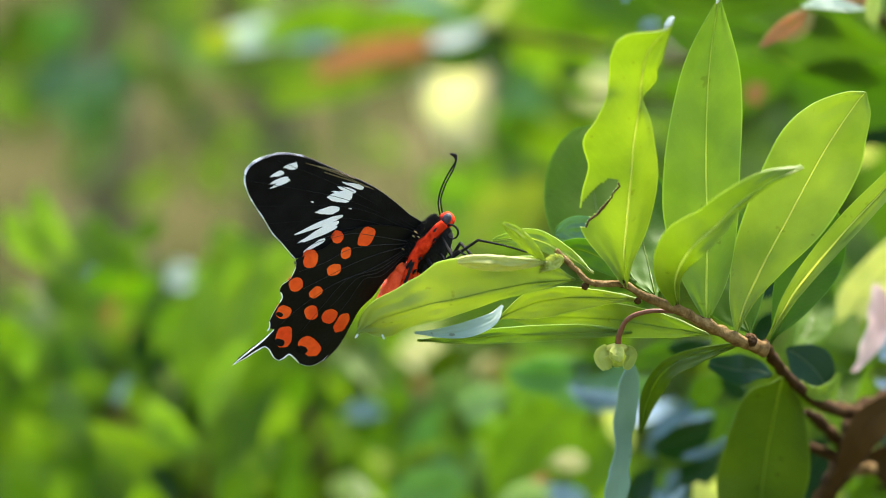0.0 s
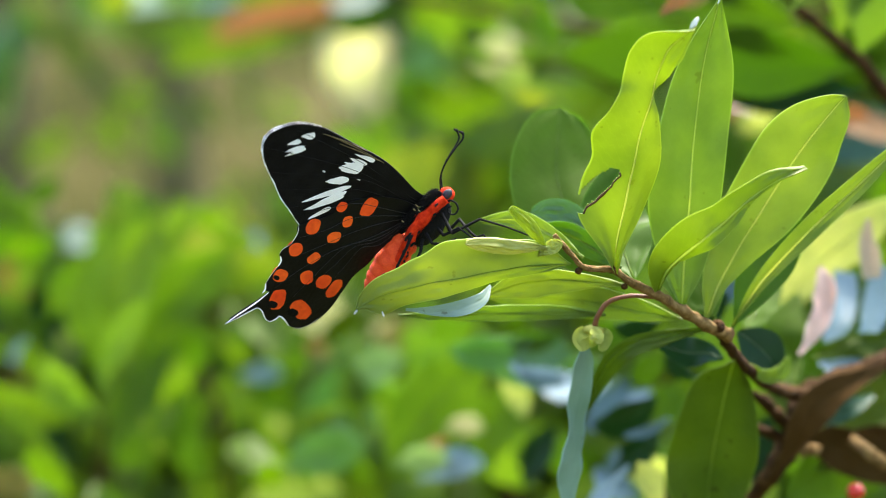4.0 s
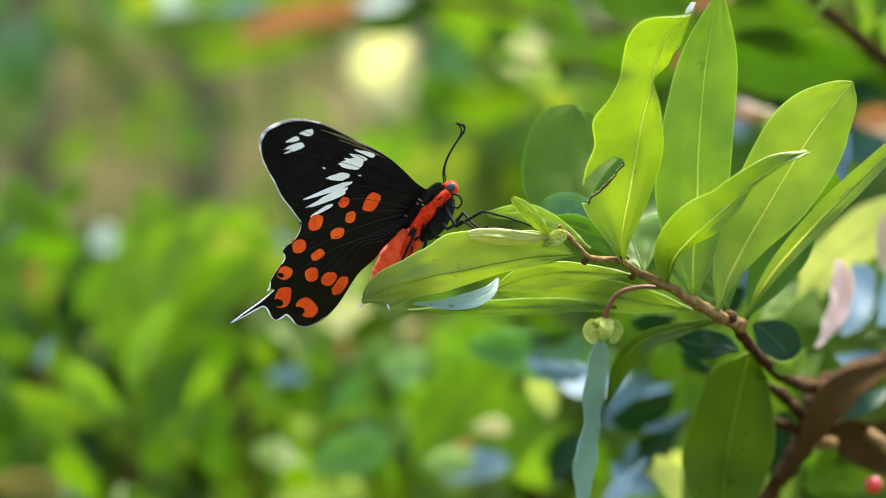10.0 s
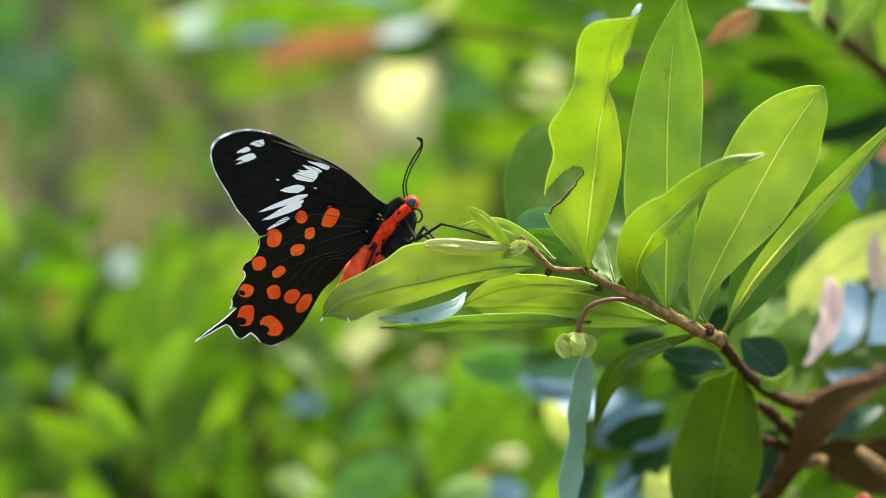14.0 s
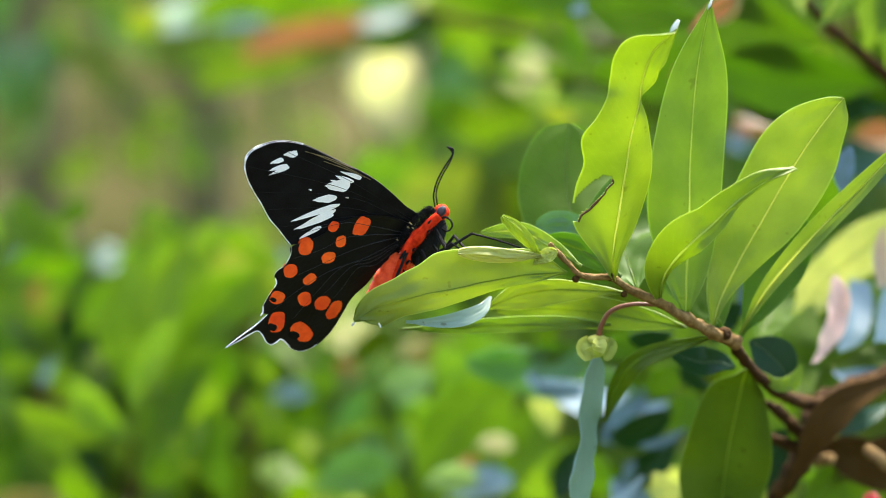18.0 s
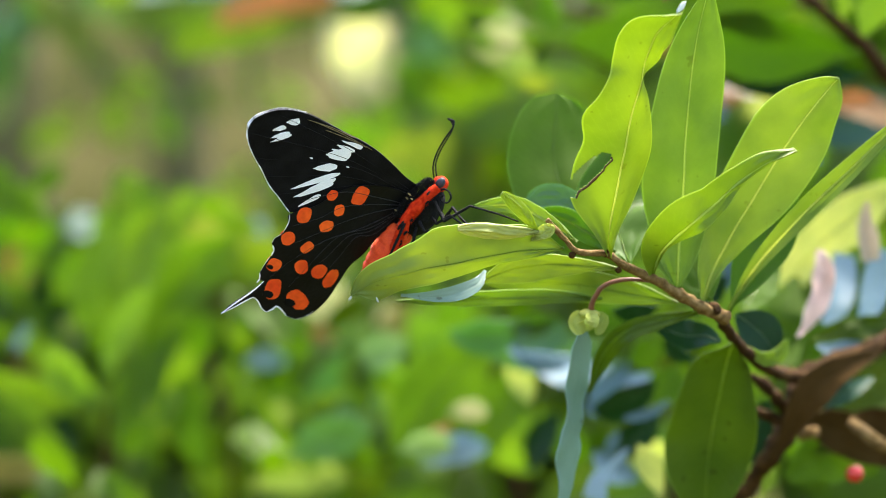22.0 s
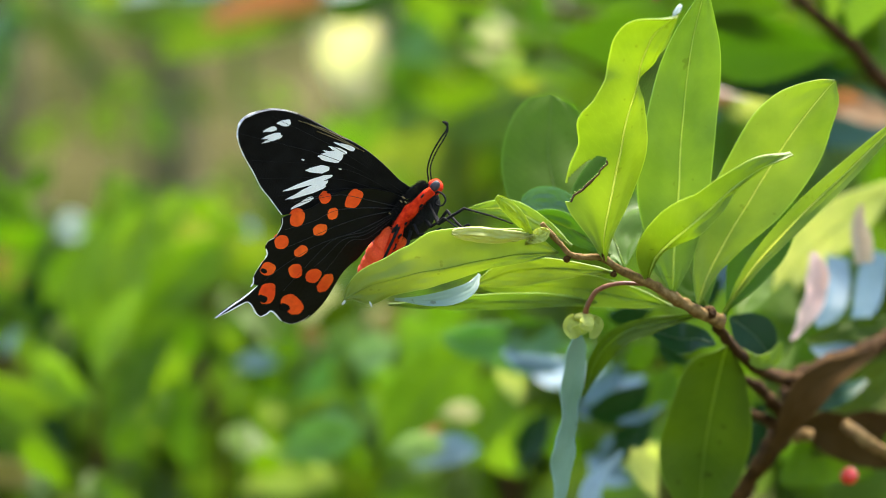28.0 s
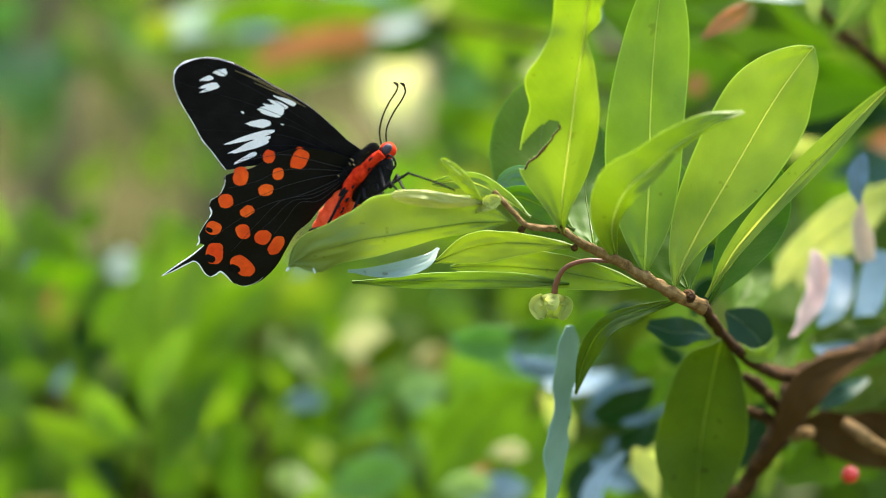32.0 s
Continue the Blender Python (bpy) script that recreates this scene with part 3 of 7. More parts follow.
# withered pale leaf tips
for p, d, r in (((0.0556, 0.5437, 1.0553), (0.0010, 0, 0.0016), 0.0008), ((0.0674, 0.5730, 1.0639), (0.0006, 0, 0.0014), 0.0005), ((-0.0262, 0.5670, 0.9813), (-0.0004, 0, -0.0006), 0.0004), ((-0.0192, 0.5662, 0.9810), (0.0003, 0, -0.0007), 0.0003)):
    d = Vector(d)
    o = d.orthogonal().normalized()
    part("withered_tip", blob(p, (d, o * r, d.normalized().cross(o) * r * 0.6), DEAD_TIP, BASE, 8, 10, 0.35, "withered_tip", 1200), shrub, "white withered leaf tip")

# ---- the woody branch below the shoot ----
part("stem", tube([(0.1536, 0.7000, 0.9679), (0.1387, 0.6900, 0.9621), (0.1257, 0.6850, 0.9563), (0.1144, 0.6800, 0.9505), (0.1088, 0.6800, 0.9392), (0.1030, 0.6800, 0.9287), (0.0975, 0.6900, 0.9170), (0.0895, 0.6900, 0.8834), (0.0886, 0.6700, 0.6463), (0.0980, 0.7000, -0.0335)], [0.00233, 0.00287, 0.00431, 0.00574, 0.00431, 0.00305, 0.00251, 0.00287, 0.00538, 0.01077], BARK, FORK, 10, 120, 0.35, "stem"), branch, "brown woody main stem")
part("stem", tube([(0.0751, 0.6030, 0.9754), (0.0785, 0.6100, 0.9711), (0.0833, 0.6200, 0.9665), (0.0920, 0.6400, 0.9591), (0.1050, 0.6650, 0.9538), (0.1144, 0.6800, 0.9510)], [0.00185, 0.00154, 0.00138, 0.00169, 0.00231, 0.00277], BARK, FORK, 10, 40, 0.5, "stem"), branch, "brown woody stem")
part("stem", tube([(0.1084, 0.6800, 0.9406), (0.1023, 0.6720, 0.9464), (0.0981, 0.6700, 0.9507), (0.0942, 0.6680, 0.9532)], [0.00174, 0.00209, 0.00192, 0.00105], BARK, FORK, 10, 40, 0.6, "stem"), branch)
part("stem", tube([(0.1074, 0.6800, 0.9374), (0.1014, 0.6750, 0.9403), (0.0961, 0.6740, 0.9418), (0.0905, 0.6740, 0.9425)], [0.00174, 0.00174, 0.00139, 0.00070], BARK, FORK, 10, 40, 0.6, "stem"), branch)
add_blade(branch, [(0.1141, 0.7000, 0.9374), (0.1240, 0.7050, 0.9351), (0.1358, 0.7100, 0.9301), (0.1496, 0.7150, 0.9214)], [(0.00073, 0.00073), (0.00544, 0.00653), (0.00726, 0.00798), (0.00218, 0.00218)], LEAF_DRY, (0.1, -0.95, -0.2), "shaded dry brown leaf", fold=0.2, wave=0.001, rib_mat=LEAF_DRY)
add_blade(branch, [(0.1229, 0.7200, 0.9245), (0.1322, 0.7200, 0.9300), (0.1414, 0.7200, 0.9337), (0.1543, 0.7200, 0.9356)], [(0.00074, 0.00074), (0.00480, 0.00480), (0.00591, 0.00591), (0.00148, 0.00148)], LEAF_DRY, (-0.1, -0.95, -0.2), "shaded dry brown leaf", fold=0.2, rib_mat=LEAF_DRY)
part("stem", tube([(0.1288, 0.6900, 0.9372), (0.1319, 0.6850, 0.9343), (0.1357, 0.6820, 0.9316), (0.1423, 0.6800, 0.9287)], [0.00159, 0.00212, 0.00195, 0.00159], TWIG, FORK, 10, 40, 0.7, "stem"), branch)
part("stem", tube([(0.1125, 0.6900, 0.9326), (0.1150, 0.6880, 0.9340), (0.1182, 0.6900, 0.9344)], [0.00177, 0.00248, 0.00142], TWIG, FORK, 10, 40, 0.7, "stem"), branch)
add_blade(branch, [(0.1377, 0.6850, 0.9601), (0.1230, 0.6700, 0.9555), (0.1129, 0.6650, 0.9499), (0.1084, 0.6650, 0.9431), (0.1046, 0.6680, 0.9351), (0.0989, 0.6700, 0.9263)], [(0.00069, 0.00069), (0.00344, 0.00413), (0.00584, 0.00550), (0.00447, 0.00481), (0.00206, 0.00206), (0.00052, 0.00052)], LEAF_DRY, (0.3, -0.9, 0.1), "curled dry brown leaf", fold=0.25, rib_mat=LEAF_DRY)
add_blade(branch, [(0.0827, 0.6250, 0.9665), (0.0815, 0.6320, 0.9580), (0.0794, 0.6400, 0.9427), (0.0780, 0.6450, 0.9274), (0.0777, 0.6500, 0.9068)], [(0.00065, 0.00065), (0.00720, 0.00982), (0.01244, 0.01277), (0.01178, 0.01211), (0.00082, 0.00082)], LEAF_OLIVE, (0.05, -1, 0.0), "large hanging olive-green leaf", fold=0.08, wave=0.0012, nu=40, nv=8)
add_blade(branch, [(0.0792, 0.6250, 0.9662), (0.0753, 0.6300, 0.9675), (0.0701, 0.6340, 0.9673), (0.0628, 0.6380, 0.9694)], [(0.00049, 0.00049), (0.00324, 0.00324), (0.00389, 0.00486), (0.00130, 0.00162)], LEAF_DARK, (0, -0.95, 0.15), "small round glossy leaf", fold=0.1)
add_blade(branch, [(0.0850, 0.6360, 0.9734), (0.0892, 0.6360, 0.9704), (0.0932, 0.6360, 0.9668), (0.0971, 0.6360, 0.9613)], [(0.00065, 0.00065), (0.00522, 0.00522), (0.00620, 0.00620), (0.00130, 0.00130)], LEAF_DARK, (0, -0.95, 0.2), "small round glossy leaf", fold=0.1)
add_blade(branch, [(0.0877, 0.6320, 0.9642), (0.0922, 0.6320, 0.9609), (0.0968, 0.6320, 0.9619), (0.0994, 0.6320, 0.9664)], [(0.00049, 0.00049), (0.00194, 0.00194), (0.00227, 0.00227), (0.00049, 0.00049)], LEAF_LIGHT, (0, -0.9, -0.4), "", fold=0.1, rib=0)
# the pale blue sheen is coloured in along the whole leaf
add_blade(branch, [(0.0388, 0.6060, 0.9703), (0.0382, 0.6080, 0.9612), (0.0366, 0.6100, 0.9517), (0.0361, 0.6120, 0.9421), (0.0353, 0.6140, 0.9340), (0.0335, 0.6160, 0.9212)], [(0.00125, 0.00156), (0.00312, 0.00343), (0.00343, 0.00374), (0.00328, 0.00359), (0.00359, 0.00312), (0.00328, 0.00234), (0.00343, 0.00265), (0.00312, 0.00390), (0.00359, 0.00484), (0.00312, 0.00406), (0.00281, 0.00203), (0.00156, 0.00125)], LEAF_GREEN_SHEEN, (0.4, -0.65, 0.7), "hanging leaf with a pale blue sheen", fold=0.1, wave=0.0003, waves=4.3, rib=0, nu=60)
add_blade(branch, [(0.1100, 0.6800, 0.9644), (0.1149, 0.6850, 0.9700), (0.1192, 0.6900, 0.9772), (0.1206, 0.6920, 0.9842), (0.1196, 0.6950, 0.9913)], [(0.00035, 0.00035), (0.00282, 0.00247), (0.00388, 0.00335), (0.00388, 0.00318), (0.00106, 0.00106)], LEAF_PINK, (0.1, -0.8, -0.2), "withered pinkish-white leaf", fold=0.2, wave=0.0006, rib_mat=LEAF_PINK)
add_blade(branch, [(0.1357, 0.7000, 1.0065), (0.1351, 0.7000, 1.0002), (0.1357, 0.7000, 0.9948), (0.1366, 0.7000, 0.9876)], [(0.00054, 0.00054), (0.00215, 0.00251), (0.00359, 0.00323), (0.00287, 0.00287)], LEAF_PINK, (0.1, -0.8, -0.2), "withered pinkish-white leaf", fold=0.2, rib_mat=LEAF_PINK)
add_blade(branch, [(0.1175, 0.7500, 0.9714), (0.1213, 0.7500, 0.9829), (0.1300, 0.7500, 0.9925), (0.1415, 0.7500, 1.0021), (0.1569, 0.7500, 1.0137)], [(0.00115, 0.00115), (0.00769, 0.00577), (0.00923, 0.00769), (0.00923, 0.00846), (0.00192, 0.00192)], LEAF_PALEGREEN, (0, -0.9, -0.4), "sunlit pale green leaf", fold=0.1)
add_blade(branch, [(0.1349, 0.7350, 0.9889), (0.1333, 0.7300, 0.9805), (0.1296, 0.7220, 0.9724), (0.1245, 0.7160, 0.9668)], [(0.00335, 0.00372), (0.00484, 0.00409), (0.00447, 0.00372), (0.00074, 0.00074)], LEAF_BLUE_SHEEN, (0.05, -0.95, 0.1), "glossy leaf with a blue-grey sky sheen", fold=0.1, rib=0)
add_blade(branch, [(0.1461, 0.7250, 0.9909), (0.1432, 0.7200, 0.9817), (0.1400, 0.7150, 0.9736), (0.1349, 0.7100, 0.9674)], [(0.00405, 0.00441), (0.00441, 0.00478), (0.00405, 0.00405), (0.00074, 0.00074)], LEAF_BLUE_SHEEN, (-0.1, -0.95, 0.1), "glossy leaf with a blue-grey sky sheen", fold=0.1, rib=0)
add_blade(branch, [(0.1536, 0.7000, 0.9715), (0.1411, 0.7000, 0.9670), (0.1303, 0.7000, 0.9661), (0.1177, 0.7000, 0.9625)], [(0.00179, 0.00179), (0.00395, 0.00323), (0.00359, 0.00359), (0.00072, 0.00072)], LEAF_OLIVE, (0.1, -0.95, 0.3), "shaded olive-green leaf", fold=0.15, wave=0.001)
add_blade(branch, [(0.1358, 0.7100, 0.9610), (0.1312, 0.7100, 0.9594), (0.1267, 0.7100, 0.9587), (0.1216, 0.7100, 0.9601)], [(0.00073, 0.00073), (0.00255, 0.00255), (0.00291, 0.00255), (0.00073, 0.00073)], LEAF_BLUE_SHEEN, (0, -0.8, 0.5), "", fold=0.1, rib=0)
add_blade(branch, [(0.1213, 0.6950, 0.9414), (0.1258, 0.6950, 0.9446), (0.1302, 0.6950, 0.9471), (0.1375, 0.7000, 0.9503)], [(0.00071, 0.00071), (0.00250, 0.00286), (0.00286, 0.00286), (0.00071, 0.00071)], LEAF_GLOSS, (0.1, -0.8, 0.5), "small dark glossy leaf", fold=0.15)
add_blade(branch, [(0.1543, 0.7200, 0.9540), (0.1460, 0.7200, 0.9494), (0.1386, 0.7200, 0.9439), (0.1322, 0.7200, 0.9374)], [(0.00148, 0.00148), (0.00554, 0.00554), (0.00591, 0.00554), (0.00074, 0.00074)], LEAF_OLIVE, (0, -0.95, 0.1), "", fold=0.15)
add_blade(branch, [(0.0926, 0.7000, 0.9212), (0.0962, 0.7000, 0.9284), (0.1007, 0.7000, 0.9356), (0.1043, 0.7000, 0.9428)], [(0.00179, 0.00179), (0.00790, 0.00718), (0.00718, 0.00646), (0.00108, 0.00108)], LEAF_DARK, (0, -0.95, 0.1), "", fold=0.1)
add_blade(branch, [(0.1432, 0.7200, 0.9208), (0.1322, 0.7200, 0.9245), (0.1229, 0.7200, 0.9227), (0.1137, 0.7200, 0.9153)], [(0.00369, 0.00369), (0.00923, 0.00738), (0.00923, 0.00738), (0.00185, 0.00185)], LEAF_DEEP, (0, -0.95, -0.1), "", fold=0.1)
add_blade(branch, [(0.1146, 0.7200, 0.9522), (0.1134, 0.7300, 0.9609), (0.1149, 0.7300, 0.9702), (0.1197, 0.7400, 0.9812)], [(0.00187, 0.00187), (0.00749, 0.00749), (0.00749, 0.00674), (0.00112, 0.00112)], LEAF_DEEP, (0, -0.95, -0.1), "", fold=0.1)
add_blade(branch, [(0.0934, 0.6800, 0.9723), (0.0984, 0.6900, 0.9789), (0.1019, 0.7000, 0.9876), (0.1016, 0.7000, 0.9984)], [(0.00142, 0.00142), (0.00533, 0.00604), (0.00604, 0.00604), (0.00107, 0.00107)], LEAF_DEEP, (0, -0.95, -0.1), "", fold=0.1)
sprig(branch, (0.1032, 0.7800, 0.9142), (0.1122, 0.7800, 0.9182), 0.00720, LEAF_SUNNY, 0.08)
sprig(branch, (0.1122, 0.7800, 0.9122), (0.1212, 0.7800, 0.9182), 0.00800, LEAF_LIGHT, 0.08)
sprig(branch, (0.1253, 0.8000, 0.9141), (0.1325, 0.8000, 0.9182), 0.00697, LEAF_LUSH, 0.08)
sprig(branch, (0.1058, 0.8000, 0.9387), (0.1099, 0.8000, 0.9346), 0.00533, LEAF_LIGHT, 0.08)
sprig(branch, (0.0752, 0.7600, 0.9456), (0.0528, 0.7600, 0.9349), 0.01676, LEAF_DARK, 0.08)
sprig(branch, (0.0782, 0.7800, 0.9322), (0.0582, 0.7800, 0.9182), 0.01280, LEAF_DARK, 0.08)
sprig(branch, (0.0719, 0.8400, 0.9464), (0.0551, 0.8400, 0.9270), 0.01378, LEAF_BLUE_SHEEN, 0.08)
sprig(branch, (0.0687, 0.8350, 0.9446), (0.0569, 0.8350, 0.9339), 0.00728, LEAF_BLUE_SHEEN, 0.08)
sprig(branch, (0.0781, 0.7500, 0.9387), (0.0627, 0.7500, 0.9329), 0.00269, LEAF_BLUE_SHEEN, 0.08)
sprig(branch, (0.0586, 0.7600, 0.9184), (0.0616, 0.7600, 0.9271), 0.00390, LEAF_BLUE_SHEEN, 0.08)
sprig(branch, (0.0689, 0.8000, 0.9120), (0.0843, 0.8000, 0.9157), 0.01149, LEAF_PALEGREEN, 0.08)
sprig(branch, (0.0730, 0.8000, 0.9059), (0.0566, 0.8000, 0.9161), 0.01231, LEAF_BLUE_SHEEN, 0.08)
sprig(branch, (0.0772, 0.7600, 0.9612), (0.0655, 0.7600, 0.9515), 0.01169, LEAF_DEEP, 0.08)
sprig(branch, (0.0874, 0.8000, 0.9489), (0.0751, 0.8000, 0.9346), 0.01436, LEAF_DEEP, 0.08)
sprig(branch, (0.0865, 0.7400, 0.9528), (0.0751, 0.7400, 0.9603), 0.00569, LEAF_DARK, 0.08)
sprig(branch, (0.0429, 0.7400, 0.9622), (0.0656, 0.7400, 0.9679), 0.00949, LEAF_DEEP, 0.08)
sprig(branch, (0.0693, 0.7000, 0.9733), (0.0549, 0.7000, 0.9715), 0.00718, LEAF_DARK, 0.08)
sprig(branch, (0.0950, 0.8400, 0.9055), (0.0788, 0.8400, 0.9205), 0.01507, LEAF_SHADY, 0.08)
# a blue band of sky sheen and its thin streak, added as leaves
sprig(branch, (0.0517, 0.8200, 0.9477), (0.0254, 0.8200, 0.9535), 0.01051, LEAF_BLUE_SHEEN, 0.08)
sprig(branch, (0.0459, 0.8100, 0.9479), (0.0293, 0.8100, 0.9491), 0.00311, LEAF_BLUE_SHEEN, 0.08)
sprig(branch, (0.0340, 0.8000, 0.9633), (0.0033, 0.8000, 0.9592), 0.01518, LEAF_SEA, 0.08)
sprig(branch, (0.0443, 0.8000, 0.9653), (0.0248, 0.8000, 0.9623), 0.00820, LEAF_DEEP, 0.08)
sprig(branch, (0.0818, 0.7000, 0.9697), (0.0908, 0.7000, 0.9822), 0.00826, LEAF_DARK, 0.08)
sprig(branch, (0.0789, 0.6900, 0.9860), (0.0913, 0.6900, 0.9913), 0.00531, LEAF_DARK, 0.08)
sprig(branch, (0.0934, 0.7200, 0.9780), (0.1008, 0.7200, 0.9910), 0.00738, LEAF_BLUE_SHEEN, 0.08)
sprig(branch, (0.1320, 0.7400, 0.9205), (0.1472, 0.7400, 0.9148), 0.01138, LEAF_DEEP, 0.08)
sprig(branch, (0.0635, 0.8400, 0.9529), (0.0119, 0.8400, 0.9568), 0.01903, LEAF_SEA, 0.08)
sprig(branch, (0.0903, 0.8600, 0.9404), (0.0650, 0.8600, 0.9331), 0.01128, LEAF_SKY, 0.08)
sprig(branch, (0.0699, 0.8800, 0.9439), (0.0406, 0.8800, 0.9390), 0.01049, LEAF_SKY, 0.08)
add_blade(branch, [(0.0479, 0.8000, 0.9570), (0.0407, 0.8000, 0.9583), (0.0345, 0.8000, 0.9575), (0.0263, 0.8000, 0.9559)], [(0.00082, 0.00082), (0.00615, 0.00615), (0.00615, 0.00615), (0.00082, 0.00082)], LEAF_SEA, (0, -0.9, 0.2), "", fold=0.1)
# narrow blade added for a light-blue glint
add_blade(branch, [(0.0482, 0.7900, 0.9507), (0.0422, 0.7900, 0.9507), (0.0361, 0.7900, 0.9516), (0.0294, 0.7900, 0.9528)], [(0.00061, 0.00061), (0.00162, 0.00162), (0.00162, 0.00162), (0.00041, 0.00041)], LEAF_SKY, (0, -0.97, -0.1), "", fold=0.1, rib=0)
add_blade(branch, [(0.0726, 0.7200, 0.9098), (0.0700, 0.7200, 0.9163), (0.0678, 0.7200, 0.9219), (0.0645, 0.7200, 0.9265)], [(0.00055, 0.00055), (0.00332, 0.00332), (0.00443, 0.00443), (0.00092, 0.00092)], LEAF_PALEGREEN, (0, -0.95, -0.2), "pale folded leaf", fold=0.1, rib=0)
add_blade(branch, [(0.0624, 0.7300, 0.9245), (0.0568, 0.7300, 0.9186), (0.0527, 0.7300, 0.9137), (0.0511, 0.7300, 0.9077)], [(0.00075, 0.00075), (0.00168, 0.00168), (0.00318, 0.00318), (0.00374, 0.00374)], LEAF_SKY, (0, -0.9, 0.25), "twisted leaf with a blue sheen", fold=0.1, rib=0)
add_blade(branch, [(0.0995, 0.7400, 0.9142), (0.1018, 0.7400, 0.9161), (0.1045, 0.7400, 0.9176), (0.1071, 0.7400, 0.9191)], [(0.00076, 0.00076), (0.00285, 0.00285), (0.00285, 0.00285), (0.00076, 0.00076)], LEAF_LIGHT, (0, -0.9, -0.3), "", fold=0.1)
add_blade(branch, [(0.1104, 0.7450, 0.9074), (0.1113, 0.7450, 0.9113), (0.1123, 0.7450, 0.9151), (0.1136, 0.7450, 0.9189)], [(0.00076, 0.00076), (0.00229, 0.00229), (0.00229, 0.00229), (0.00057, 0.00057)], LEAF_LIGHT, (0, -0.9, -0.3), "", fold=0.1)
part("berry", blob((0.1290, 0.6850, 0.9215), ((0.0027, 0, 0), (0, 0.0027, 0), (0, 0, 0.0027)), BERRY, FORK, 12, 16, 0.03, "berry"), branch, "small round red berry")

# ---- the butterfly ----
PERCH = (-0.0036, 0.5801, 1.0125)
butterfly = thing("butterfly", PERCH, "black butterfly with red and white spots perched on a leaf", "butterfly")
ROOT, BACK, OUT, SIDE = Vector((-0.01068, 0.57857, 1.00727)), Vector((-0.6299, 0.1745, -0.7568)), Vector((-0.6847, -0.5848, 0.4350)), Vector((0.3666, -0.7922, -0.4878))


def on_wing(a, b, lift=0.0, open_by=0.0):
    """A place on a wing, in millimetres along the body and outward from it; lift: off its face towards its outer side."""
    turn = Matrix.Rotation(radians(open_by), 3, BACK)
    camber = 0.0012 * math.sin(min(1, max(0, b / 45)) * math.pi) - 0.00003 * a
    return ROOT + turn @ (BACK * a * 0.001 + OUT * b * 0.001 + SIDE * (camber + lift)) - Vector(PERCH)


def wing_plate(outline, mat, name, lift, open_by, thick=0.00025, steps=5):
    ring = []
    n = len(outline)
    for k in range(n):
        for s in range(steps):
            f = s / steps
            p0, p1, p2, p3 = (Vector((*outline[(k + d) % n], 0)) for d in (-1, 0, 1, 2))
            ring.append(0.5 * (2 * p1 + (p2 - p0) * f + (2 * p0 - 5 * p1 + 4 * p2 - p3) * f * f + (3 * p1 - p0 - 3 * p2 + p3) * f**3))
    bm = bmesh.new()
    vs = [bm.verts.new((p.x, p.y, 0)) for p in ring]
    face = bm.faces.new(vs)
    bmesh.ops.triangulate(bm, faces=[face])
    for _ in range(2):
        bmesh.ops.subdivide_edges(bm, edges=[e for e in bm.edges if e.calc_length() > 4], cuts=1, use_grid_fill=False)
        bmesh.ops.triangulate(bm, faces=bm.faces[:])
    flat = [(v.co.x, v.co.y) for v in bm.verts]
    bm.verts.index_update()
    tris = [tuple(v.index for v in f.verts) for f in bm.faces]
    edges = [tuple(v.index for v in e.verts) for e in bm.edges if len(e.link_faces) == 1]
    bm.free()
    c = len(flat)
    verts = [on_wing(a, b, lift, open_by) for a, b in flat] + [on_wing(a, b, lift - thick, open_by) for a, b in flat]
    faces = tris + [tuple(k + c for k in t[::-1]) for t in tris] + [(a, b, b + c, a + c) for a, b in edges]
    me = mesh_of(name, verts, faces, mat)
    bm = bmesh.new()
    bm.from_mesh(me)
    bmesh.ops.recalc_face_normals(bm, faces=bm.faces[:])
    for e in bm.edges:
        e.smooth = e.calc_face_angle(0.0) < 0.8
    bm.to_mesh(me)
    bm.free()
    return me


FORE = [(-3.4, 1.0), (-4.5, 7.0), (-5.5, 12.2), (-6.3, 18.2), (-6.3, 23.4), (-5.7, 28.9), (-5.0, 36.1), (-4.2, 41.1), (-2.5, 45.4), (-0.4, 48.4), (3.3, 51.1), (6.0, 51.6), (8.7, 50.3), (10.9, 47.9), (13.0, 44.4), (14.8, 40.5), (17.1, 36.1), (18.3, 32.2), (19.3, 29.4), (20.2, 26.7), (15.6, 22.3), (9.9, 15.1), (3.6, 3.7)]
HIND = [(0.0, -0.4), (-0.7, 5.8), (2.2, 13.9), (7.4, 19.6), (14.4, 22.5), (20.2, 26.9), (22.4, 25.7), (25.4, 24.9), (27.8, 25.8), (29.7, 25.4), (31.0, 23.7), (32.7, 23.2), (35.8, 23.0), (38.3, 22.5), (39.9, 21.3), (40.1, 19.7), (44.6, 20.7), (49.1, 22.3), (53.5, 23.6), (49.6, 21.5), (46.5, 20.1), (45.3, 19.1), (45.5, 17.3), (46.8, 14.8), (46.9, 13.0), (45.5, 12.2), (44.2, 11.7), (44.5, 9.6), (45.3, 7.2), (44.7, 4.0), (41.7, 1.4), (37.9, 0.5), (34.1, 0.5), (30.0, 1.2), (24.4, 2.0), (19.5, 1.1), (14.7, 1.2), (10.1, 0.4), (5.6, -1.2)]
